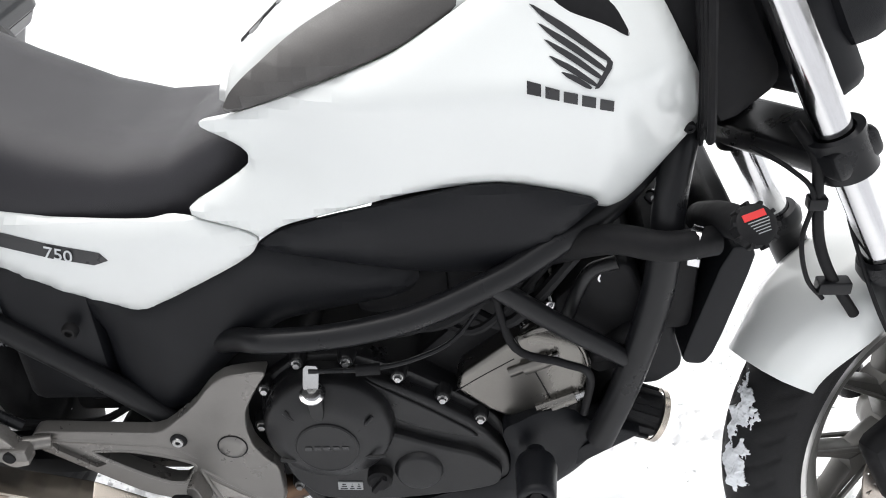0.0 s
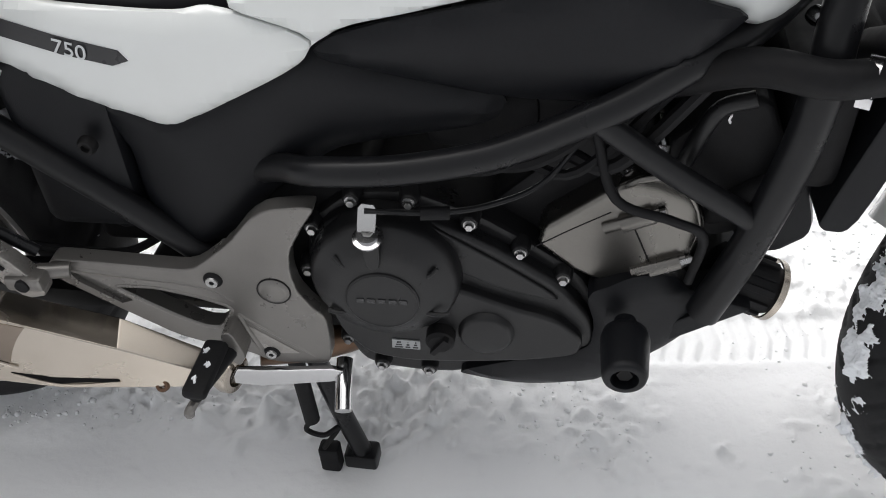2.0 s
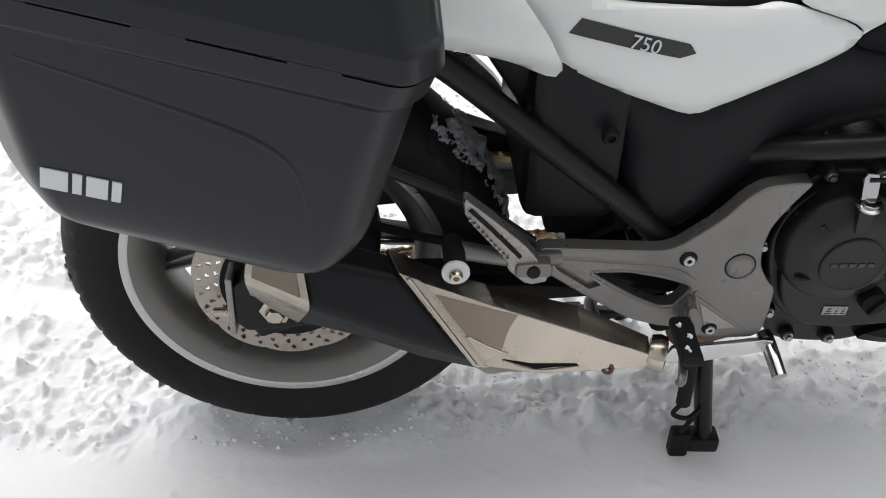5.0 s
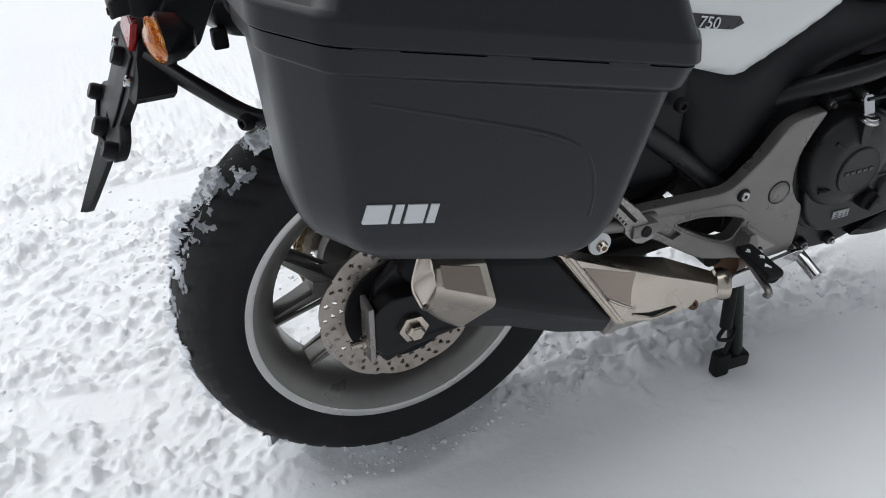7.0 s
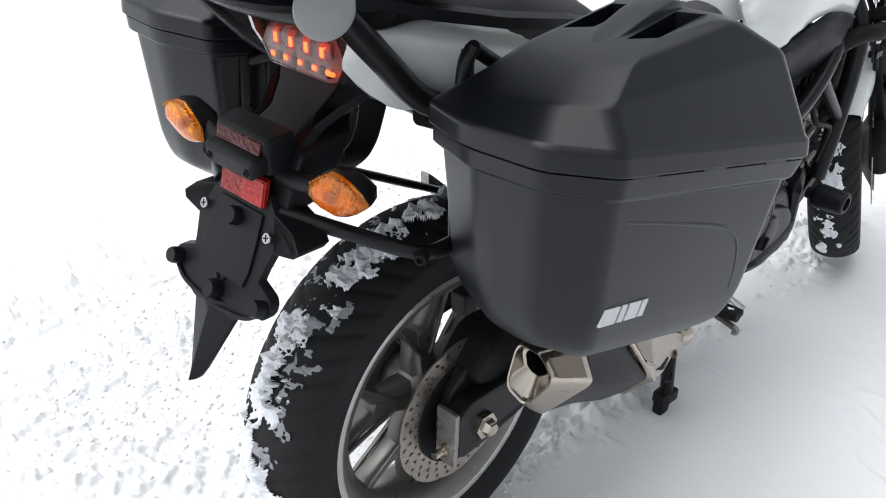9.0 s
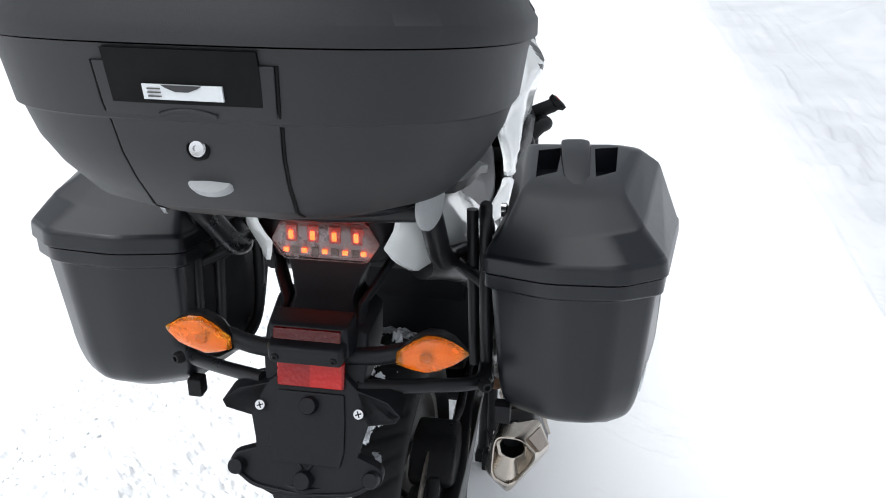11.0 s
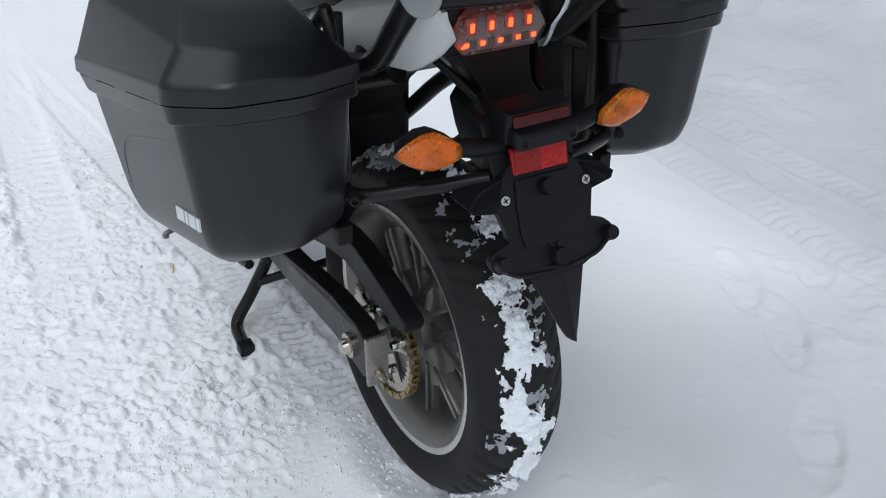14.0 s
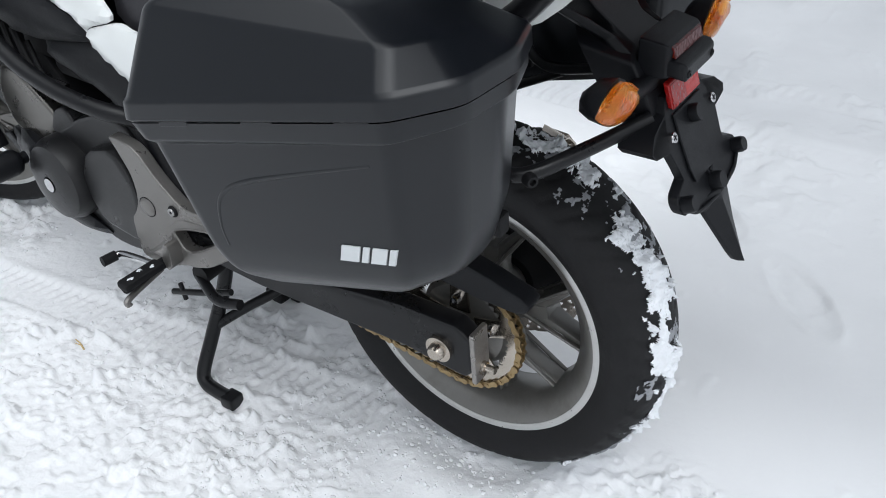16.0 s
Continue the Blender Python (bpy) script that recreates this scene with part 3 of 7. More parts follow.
def make_tyre_snow(radius, width, centre, spread, seed, thr=0.18, start=0.0, end=2 * math.pi, height=0.011, holes=2.2):
    """Snow caked on the tread: lumpy sheets with torn edges."""
    bm = bmesh.new()
    nt, ns = 1250, 96
    grid = {}
    lo, hi = max(-0.7, centre - spread), min(0.7, centre + spread)
    th = np.linspace(start, end, nt)
    ss = np.linspace(lo, hi, ns)
    T, S = np.meshgrid(th, ss, indexing="ij")
    A, B = T * radius, S * width * 0.8
    wander = 0.16 * fractal(A, B * 0, 0.2, seed + 50, 2)
    n = 0.95 * fractal(A, B, 0.05, seed, 5, 0.68) - (np.abs(S - centre - wander) / spread) ** 1.6 * 1.25 + 0.3 * lattice(A / 0.14, A * 0, seed + 9)
    n -= holes * np.maximum(0, fractal(A, B, 0.028, seed + 31, 3, 0.6) - 0.12)
    swell = 0.55 + 0.6 * np.clip(fractal(A, B, 0.03, seed + 55, 3, 0.6) + 0.3, -0.4, 1.2)
    hgt = np.clip((n - thr) * 2.6, -0.1, 1) * height * swell * (0.8 + 0.5 * fractal(A, B, 0.012, seed + 77, 3))
    for i in range(nt):
        for j in range(ns):
            if n[i, j] > thr - 0.06:
                grid[i, j] = bm.verts.new(tyre_point(th[i], ss[j], radius, width, float(hgt[i, j]) + 0.0005))
    for (i, j), v in grid.items():
        q = [grid.get(k) for k in ((i, j), (i + 1, j), (i + 1, j + 1), (i, j + 1))]
        if all(q):
            bm.faces.new(q)
    bmesh.ops.delete(bm, geom=[v for v in bm.verts if not v.link_faces], context="VERTS")
    return bm


def rim_mesh(width):
    w = width
    return lathe([(0.231, -w), (0.233, -w + 0.004), (0.226, -w + 0.013), (0.206, -w + 0.022), (0.192, -w * 0.35), (0.192, w * 0.35), (0.206, w - 0.022),
                  (0.226, w - 0.013), (0.233, w - 0.004), (0.231, w), (0.221, w), (0.204, w - 0.006), (0.18, w * 0.5), (0.178, 0.0), (0.18, -w * 0.5),
                  (0.204, -w + 0.006), (0.221, -w)], 120, closed=True)


def beam(p0, p1, w0, w1, h0, h1, y0=0.0):
    """A tapered spoke leg between two (x, z) points."""
    a, b = Vector((p0[0], y0, p0[1])), Vector((p1[0], y0, p1[1]))
    d = (b - a).normalized()
    s = Vector((-d.z, 0, d.x))
    rings = []
    for p, w, h in ((a, w0, h0), ((a + b) / 2, (w0 + w1) * 0.46, (h0 + h1) * 0.46), (b, w1, h1)):
        rings.append([p + s * w * u + Vector((0, h * v, 0)) for u, v in ((-1, -0.55), (-0.6, -1), (0.6, -1), (1, -0.55), (1, 0.55), (0.6, 1), (-0.6, 1), (-1, 0.55))])
    return loft(rings)


def spoke_mesh(angle):
    def pt(r, a):
        return (r * math.cos(a), r * math.sin(a))
    out = [beam(pt(0.04, angle), pt(0.118, angle), 0.027, 0.019, 0.028, 0.021)]
    for s in (-1, 1):
        out.append(beam(pt(0.1, angle + s * 0.07), pt(0.187, angle + s * 0.32), 0.0115, 0.0085, 0.021, 0.017))
        # raised rib along each leg's face
        for side in (-1, 1):
            out.append(beam(pt(0.075, angle + s * 0.1), pt(0.185, angle + s * 0.33), 0.0035, 0.003, 0.004, 0.004, side * 0.022))
    return join(*out)


def disc_mesh(r_out, r_in, y, waves=10, thick=0.0025):
    """A wave-edged brake disc with drilled holes."""
    bm = bmesh.new()
    nt, nr = 300, 16
    holes = []
    for k in range(waves * 3):
        a = 2 * math.pi * k / (waves * 3)
        for q in range(3):
            holes.append(((r_in + (r_out - r_in) * (0.3 + 0.25 * q)), a + 0.06 * q))
    hx = np.array([(r * math.cos(a), r * math.sin(a)) for r, a in holes])
    rows = []
    for i in range(nt):
        a = 2 * math.pi * i / nt
        ro = r_out + 0.004 * math.copysign(abs(math.sin(a * waves / 2)) ** 0.5, 1) - 0.003
        ri = r_in + 0.003 * math.sin(a * waves)
        rows.append([(ri + (ro - ri) * j / nr, a) for j in range(nr + 1)])
    verts = [[bm.verts.new((r * math.cos(a), y, r * math.sin(a))) for r, a in row] for row in rows]
    for i in range(nt):
        for j in range(nr):
            q = (verts[i][j], verts[i][j + 1], verts[(i + 1) % nt][j + 1], verts[(i + 1) % nt][j])
            c = sum((v.co for v in q), Vector()) / 4
            if np.min((hx[:, 0] - c.x) ** 2 + (hx[:, 1] - c.z) ** 2) > 0.0033 ** 2:
                bm.faces.new(q)
    r = bmesh.ops.extrude_face_region(bm, geom=bm.faces[:])
    for v in r["geom"]:
        if isinstance(v, bmesh.types.BMVert):
            v.co.y += thick
    return bm


def make_wheel(name, label, tyre_radius, tyre_width, rim_half, disc_side, disc_r, parent, m):
    hub = part(name, lathe([(0.02, -0.06), (0.034, -0.06), (0.04, -0.045), (0.05, -0.03), (0.05, 0.03), (0.04, 0.045), (0.034, 0.06), (0.02, 0.06)], 40, closed=True), RIM, parent, label, still=True)
    hub.matrix_local = m
    part("tyre", make_tyre(tyre_radius, tyre_width, 26), RUBBER, hub, "black road tyre with angled tread grooves", 50, still=True)
    part("rim", rim_mesh(rim_half), RIM, hub, still=True)
    for s in (-1, 1):
        part("rim_edge", lathe([(0.2335, s * rim_half * 1.005), (0.235, s * (rim_half - 0.006)), (0.226, s * (rim_half - 0.011)), (0.212, s * (rim_half - 0.012)), (0.2165, s * (rim_half - 0.001)), (0.222, s * rim_half * 1.015)], 120, closed=True), LIP, hub, "bright bare metal rim edge", still=True)
    for k in range(5):
        part("spoke", spoke_mesh(2.95 + 2 * math.pi * k / 5), RIM, hub, still=True)
    part("brake_disc", disc_mesh(disc_r, disc_r - 0.045, disc_side * 0.088), DISC, hub, "drilled wave-edged steel brake disc", still=True)
    part("disc_carrier", join(lathe([(0.05, disc_side * 0.055), (disc_r - 0.05, disc_side * 0.083), (disc_r - 0.038, disc_side * 0.085), (disc_r - 0.038, disc_side * 0.093), (0.04, disc_side * 0.09)], 60)), DARK if disc_r < 0.14 else RIM, hub, still=True)
    return hub


rear = make_wheel("rear_wheel", "silver cast rear wheel with split spokes", 0.315, 0.16, 0.066, -1, 0.127, bike, Matrix.Translation(AXLE) @ Matrix.Diagonal((1.02, 1.0, 1.02, 1.0)))
crust = part("tyre_snow", make_tyre_snow(0.315, 0.16, 0.03, 0.4, 7, -0.66, radians(58), radians(300), 0.012), SNOWPATCH, rear, "", 60, still=True)
tagged(crust, "torn crust of white snow stuck to the tread", kind="stuff")
crumbs = part("tyre_snow", make_tyre_snow(0.315, 0.16, 0.05, 0.55, 23, -0.22, radians(58), radians(300), 0.003, 1.2), FROST, rear, "", 60, still=True)
tagged(crumbs, "crumbs of snow in the tread", kind="stuff")
slush = part("tyre_snow", make_tyre_snow(0.315, 0.16, 0.0, 0.5, 41, -0.55, radians(4), radians(74), 0.007, 1.6), SLUSH, rear, "", 60, still=True)
tagged(slush, "grey wet snow caked on the front of the tread", kind="stuff")

STEER = Matrix.Translation((1.352, 0, 0.686)) @ Matrix.Rotation(radians(-27), 4, "Y") @ Matrix.Rotation(radians(27), 4, "Z")
hub_at = STEER @ Matrix.Translation((0, 0, -0.434))
front_pose = Matrix.Translation(stand(hub_at.translation)) @ Matrix.Rotation(radians(-2.8), 4, "Z") @ hub_at.to_3x3().to_4x4()
front = make_wheel("front_wheel", "silver cast front wheel turned to full lock", 0.3, 0.12, 0.05, -1, 0.155, bike, front_pose)
tagged(part("tyre_snow", make_tyre_snow(0.3, 0.12, 0.1, 0.4, 19, -0.15, radians(60), radians(270), 0.007), SNOWPATCH, front, "patches of snow stuck to the tread", 60, still=True), kind="stuff")


# ---- luggage ----
def ring(*pts):
    """A case's outline at one level: rear inside, rear middle, two rear corners, side front, front corner, front inside."""
    return [Vector(p) for p in pts]


def swell(level, out, up=0.0):
    """A copy of a level, a little larger all round and higher."""
    return [Vector((p.x + math.copysign(out, p.x), p.y + math.copysign(out, p.y - 0.31), p.z + up)) for p in level]


FLOOR = ring((-0.13, 0.225, 0.664), (-0.158, 0.285, 0.664), (-0.153, 0.326, 0.662), (-0.122, 0.368, 0.648), (0.06, 0.4, 0.616), (0.08, 0.38, 0.613), (0.08, 0.225, 0.612))
SOLE = ring((-0.155, 0.215, 0.69), (-0.186, 0.288, 0.686), (-0.182, 0.345, 0.682), (-0.143, 0.393, 0.676), (0.088, 0.43, 0.637), (0.112, 0.4, 0.634), (0.112, 0.212, 0.632))
BEND = ring((-0.168, 0.211, 0.725), (-0.196, 0.288, 0.722), (-0.193, 0.354, 0.72), (-0.149, 0.404, 0.716), (0.108, 0.441, 0.668), (0.133, 0.408, 0.664), (0.133, 0.208, 0.662))
RIDGE = ring((-0.175, 0.205, 0.873), (-0.207, 0.288, 0.878), (-0.203, 0.366, 0.88), (-0.157, 0.421, 0.872), (0.15, 0.457, 0.81), (0.177, 0.42, 0.806), (0.177, 0.2, 0.806))
RIM_LEVEL = ring((-0.178, 0.203, 0.9), (-0.211, 0.288, 0.906), (-0.207, 0.37, 0.908), (-0.158, 0.426, 0.903), (0.161, 0.466, 0.84), (0.189, 0.426, 0.835), (0.189, 0.2, 0.834))
SHOULDER = ring((-0.125, 0.222, 0.95), (-0.166, 0.29, 0.95), (-0.167, 0.35, 0.956), (-0.146, 0.402, 0.961), (0.143, 0.437, 0.963), (0.175, 0.398, 0.948), (0.178, 0.212, 0.946))
ROOF = ring((-0.075, 0.236, 0.971), (-0.088, 0.298, 0.975), (-0.09, 0.338, 0.978), (-0.082, 0.377, 0.981), (0.088, 0.405, 0.999), (0.122, 0.374, 0.993), (0.122, 0.232, 0.987))
ROOF_TOP = ring((-0.03, 0.25, 0.983), (-0.035, 0.3, 0.986), (-0.035, 0.335, 0.988), (-0.03, 0.366, 0.99), (0.062, 0.39, 1.003), (0.09, 0.36, 1.0), (0.09, 0.248, 0.994))


def blended(points, k, reach, n, closed):
    """n points round the corner k of a line of rings or points, cut back by reach."""
    count = len(points)
    a, b, c = points[k - 1], points[k], points[(k + 1) % count]
    la, lc = [max(1e-9, float(np.linalg.norm((q - b).reshape(-1, 3), axis=1).mean())) for q in (a, c)]
    p, q = b + (a - b) * min(0.45, reach / la), b + (c - b) * min(0.45, reach / lc)
    return [p * (1 - u) ** 2 + b * 2 * u * (1 - u) + q * u * u for u in np.linspace(0, 1, n)]


def skin(levels, plan, profile):
    """A closed moulding over levels, its upright edges rounded by plan and each inner level by profile."""
    rings = []
    for level in levels:
        pts = [np.array(p) for p in level]
        rings.append(np.array([q for k in range(len(pts)) for q in blended(pts, k, plan[k], 5, True)]))
    out = [rings[0]]
    for k in range(1, len(rings) - 1):
        out += blended(rings, k, profile[k], 4, False) if profile[k] else [rings[k]]
    out.append(rings[-1])
    return loft([[Vector(p) for p in r] for r in out])


def carved(bm, cutters):
    """The mesh with the cutters' volumes taken away."""
    body = new("tmp", finish(bm))
    tools = []
    for c in cutters:
        t = new("tmp", finish(c))
        m = body.modifiers.new("cut", "BOOLEAN")
        m.operation, m.solver, m.object = "DIFFERENCE", "EXACT", t
        tools.append(t)
    bpy.context.view_layer.update()
    me = bpy.data.meshes.new_from_object(body.evaluated_get(bpy.context.evaluated_depsgraph_get()))
    for o in [body] + tools:
        bpy.data.objects.remove(o)
    out = bmesh.new()
    out.from_mesh(me)
    bpy.data.meshes.remove(me)
    return out


def make_side_case(name, label, side, shift, lean):
    case = thing(name, label, "side case", group="side cases")

    def piece(tag, bm, mat, parent, text="", smooth=35):
        moved(bm, Matrix.Translation(shift))
        for v in bm.verts:
            v.co.y += lean * (0.9 - v.co.z)
        return part(tag, mirrored(bm) if side < 0 else bm, mat, parent, text, smooth, still=True)
    edges = (0.012, 0.02, 0.016, 0.014, 0.014, 0.016, 0.01)
    b = piece("body", skin([FLOOR, SOLE, BEND, RIDGE, swell(RIDGE, 0.008, 0.0055), swell(RIM_LEVEL, 0.005, -0.003)], edges, (0, 0.014, 0.02, 0.0016, 0.0026, 0)), CASE, case, "", 30)
    piece("seal", loft([swell(RIM_LEVEL, 0.0, -0.004), swell(RIM_LEVEL, 0.0, 0.002)]), PITCH, case)
    lid_form = skin([swell(RIM_LEVEL, 0.005, -0.0018), swell(RIM_LEVEL, 0.0085, 0.0012), swell(RIM_LEVEL, 0.0075, 0.021), swell(RIM_LEVEL, -0.004, 0.0262), SHOULDER, ROOF, ROOF_TOP], edges, (0, 0.001, 0.0028, 0.002, 0.007, 0.012, 0))
    # two deep pockets either side of the carrying strap
    wells = [loft([[Vector((x, y, z)) for x, y in ((-0.03, y0 + 0.003), (-0.012, y1), (0.078, y1 + 0.003), (0.07, y0))] for z in (0.962, 1.02)]) for y0, y1 in ((0.336, 0.367), (0.252, 0.284))]
    lid = piece("lid", carved(lid_form, wells), CASE, case, "", 30)
    strap = []
    for x, y, z, w in ((-0.135, 0.326, 0.953, 0.003), (-0.1, 0.322, 0.968, 0.008), (-0.06, 0.317, 0.981, 0.014), (-0.02, 0.312, 0.9915, 0.018), (0.03, 0.309, 1.003, 0.02), (0.075, 0.307, 1.0095, 0.021), (0.1, 0.306, 1.004, 0.02), (0.125, 0.305, 0.991, 0.017), (0.145, 0.304, 0.972, 0.012)):
        strap.append([Vector((x, y - w, z - 0.002)), Vector((x, y - w * 0.5, z)), Vector((x, y + w * 0.5, z + 0.001)), Vector((x, y + w, z - 0.001)), Vector((x, y + w + 0.002, z - 0.014)), Vector((x, y - w - 0.002, z - 0.016))])
    piece("handle", bevelled(loft(strap), 0.0015), CASE, lid, "", 50)
    # hinges: flat tongues over the seam
    for x in (-0.125, -0.012, 0.1):
        rows = []
        for dx in (-0.02, 0.02):
            z, y = 0.9025 - 0.1975 * (x + dx + 0.158), 0.4325 + 0.1254 * (x + dx + 0.158)
            rows.append([Vector((x + dx, y - 0.006, z - 0.006)), Vector((x + dx, y - 0.006, z + 0.006)), Vector((x + dx, y - 0.0004, z + 0.006)), Vector((x + dx, y - 0.0016, z - 0.006))])
        piece("hinge", bevelled(loft(rows), 0.0012), CASE, case)

    def face_y(x, z):
        """The outer side face between its bend and its ridge."""
        ends = []
        for level in (BEND, RIDGE):
            t = (x - level[3].x) / (level[4].x - level[3].x)
            ends.append(level[3].lerp(level[4], t))
        v = (z - ends[0].z) / (ends[1].z - ends[0].z)
        return ends[0].y + (ends[1].y - ends[0].y) * v
    # the emblem as four plain slanted bars
    shapes = [((u + 0.006, 1.0), (u + w + 0.006, 1.0), (u + w, 0.0), (u, 0.0)) for u, w in ((0.0, 0.025), (0.029, 0.0085), (0.0415, 0.0195), (0.0645, 0.0085))]
    for shape in shapes:
        rows = []
        for d in (-0.003, 0.0016):
            row = []
            for u, v in shape:
                x = -0.144 + u * 0.93 if side < 0 else -0.146 + (0.079 - u) * 0.93
                z = 0.7165 + 0.0215 * v - 0.15 * (x + 0.142)
                row.append(Vector((x, face_y(x, z) + d, z)))
            rows.append(row)
        piece("emblem_bar", loft(rows), MARK, b, "pale raised emblem bar", 20)
    for pts in (((-0.13, 0.842), (-0.04, 0.812), (0.04, 0.782), (0.075, 0.755), (0.085, 0.715), (0.082, 0.685)),):
        piece("moulded_line", tube([(x, face_y(x, z) - 0.0036, z) for x, z in pts], 0.004, 10), CASE, b)
    piece("lock", moved(lathe([(0.0001, -0.004), (0.011, -0.004), (0.011, 0.004), (0.006, 0.006), (0.0001, 0.006)], 20), Matrix.Translation((0.05, 0.2, 0.9))), CHROME, case)
    piece("floor_stud", moved(lathe([(0.0001, -0.004), (0.004, -0.004), (0.003, 0.006), (0.0001, 0.006)], 10), Matrix.Translation((-0.115, 0.345, 0.648)) @ Matrix.Rotation(radians(90), 4, "X")), DARK, b)
    for x in (-0.15, 0.06):
        piece("mounting_hook", box(x - 0.012, x + 0.012, 0.203, 0.226, 0.652, 0.682, 0.004), DARK, b)
    if side > 0:
        for x0, x1, dz in ((-0.155, -0.135, 0.012), (-0.15, -0.142, 0.016), (-0.125, -0.118, 0.009)):
            piece("scuff", tube([(x, 0.4313 + 0.1254 * (x + 0.158), 0.903 - 0.1975 * (x + 0.158) + dz) for x in (x0, x1)], 0.001, 5), SCUFF, b, "faint olive scuff")
    return case


right_case = make_side_case("side_case", "hard black plastic side case on the exhaust side", -1, (0.0, 0.0, 0.0), 0.05)
left_case = make_side_case("side_case", "scuffed hard black plastic side case on the chain side", 1, (-0.006, 0.022, -0.002), 0.0)

top_case = thing("top_case", "large black rounded top case with a silver lock", "top case")


def oval(cx, a_rear, a_front, b, z, power=2.6, n=48):
    out = []
    for t in np.linspace(0, 2 * math.pi, n, endpoint=False):
        c, s = math.cos(t), math.sin(t)
        a = a_front if c > 0 else a_rear
        out.append(Vector((cx + a * math.copysign(abs(c) ** (2 / power), c), b * math.copysign(abs(s) ** (2 / power), s), z)))
    return out


MID_Y, TILT = 0.03, 0.12
# level at the middle, half length to the rear and to the front, half width
TUB = ((1.026, 0.13, 0.2, 0.115), (1.033, 0.175, 0.235, 0.155), (1.05, 0.21, 0.255, 0.205), (1.083, 0.234, 0.27, 0.235), (1.112, 0.249, 0.28, 0.252), (1.143, 0.257, 0.285, 0.262), (1.147, 0.263, 0.29, 0.268), (1.2, 0.272, 0.296, 0.276), (1.215, 0.277, 0.3, 0.28))
LID = ((1.217, 0.284, 0.305, 0.286), (1.236, 0.284, 0.305, 0.286), (1.25, 0.274, 0.296, 0.276), (1.31, 0.258, 0.28, 0.258), (1.355, 0.2, 0.22, 0.2), (1.37, 0.12, 0.13, 0.12))


def tilted(level):
    z, rear_, front_, half = level
    return [Vector((p.x, p.y + MID_Y, p.z - TILT * (p.x + 0.25))) for p in oval(-0.25, rear_, front_, half, z, 2.7, 64)]


def on_tub(y, z, out=0.0):
    """A point of the tub's rear, y from its middle, z its level."""
    a, w = [float(np.interp(z, [v[0] for v in TUB], [v[k] for v in TUB])) for k in (1, 3)]
    x = -0.25 - a * (1 - min(1, abs(y) / w) ** 2.7) ** (1 / 2.7) - out
    return Vector((x, y + MID_Y, z - TILT * (x + 0.25)))


def patch(half, levels, out, sunk=0.004):
    """A slab lying on the tub's rear, half as wide at each level as given."""
    rows = []
    for z, w in zip(levels, half):
        ys = np.linspace(-w, w, 13)
        rows.append([on_tub(y, z, out) for y in ys] + [on_tub(y, z, -sunk) for y in ys[::-1]])
    return loft(rows)


tub_ob = part("tub", loft([tilted(v) for v in TUB]), TOP_CASE, top_case, "", 28, still=True)
part("lid", loft([tilted(v) for v in LID]), TOP_CASE, top_case, "", 28, still=True)
panel_levels = (1.04, 1.05, 1.066, 1.083, 1.097, 1.112, 1.128, 1.143, 1.16, 1.18, 1.2)
part("centre_panel", bevelled(patch([0.072 + 0.012 * k / 10 for k in range(11)], panel_levels, 0.0028), 0.0012, 2), TOP_CASE, top_case, "", 28, still=True)
part("latch_recess", patch([0.07, 0.071, 0.071], (1.163, 1.185, 1.212), 0.0034), PITCH, top_case, "dark latch recess", still=True)
badge = part("badge_plate", patch([0.037, 0.037], (1.167, 1.181), 0.006), MARK, top_case, "pale metal badge with a dark mark", still=True)
part("badge_mark", patch([0.006, 0.015, 0.019], (1.1745, 1.178, 1.1805), 0.0068), DECAL, badge, still=True)
for k in range(3):
    part("badge_bar", moved(box(-0.001, 0.001, -0.006, 0.006, -0.0005, 0.0005, 0), Matrix.Translation(on_tub(0.026, 1.17 + 0.0035 * k, 0.0064))), PAD, badge, "faint printed bar", still=True)
part("latch_edge", tube([on_tub(y, 1.152 + 0.006 * math.cos(y / 0.027 * 1.5), 0.002) for y in np.linspace(-0.027, 0.027, 7)], 0.0022, 8), TOP_CASE, top_case, still=True)
lock_at = Matrix.Translation(on_tub(0.0, 1.12)) @ Matrix.Rotation(radians(14), 4, "Y") @ Matrix.Rotation(radians(90), 4, "Z")
part("lock_collar", moved(lathe([(0.0085, -0.004), (0.0115, -0.004), (0.0115, 0.004), (0.0095, 0.006), (0.0085, 0.004)], 32, closed=True), lock_at), PITCH, top_case, still=True)
part("lock", moved(lathe([(0.0001, -0.004), (0.0085, -0.004), (0.0085, 0.0055), (0.007, 0.007), (0.0035, 0.0072), (0.0032, 0.005), (0.0001, 0.005)], 28), lock_at), CHROME, top_case, "round steel key lock", still=True)
part("emblem", moved(lathe([(0.0001, -0.006), (0.0225, -0.006), (0.0225, 0.002), (0.02, 0.0045), (0.0001, 0.006)], 40), Matrix.Translation(on_tub(0.0, 1.082, 0.0006)) @ Matrix.Rotation(radians(38), 4, "Y") @ Matrix.Rotation(radians(90), 4, "Z") @ Matrix.Diagonal((1, 1, 0.52, 1))), PALE, top_case, "oval pale grey emblem", still=True)
for s in (-1, 1):
    part("seam", tube([on_tub(s * (0.0735 + 0.012 * k / 10), z, 0.0004) for k, z in enumerate(panel_levels)], 0.0016, 6), PITCH, tub_ob, still=True)


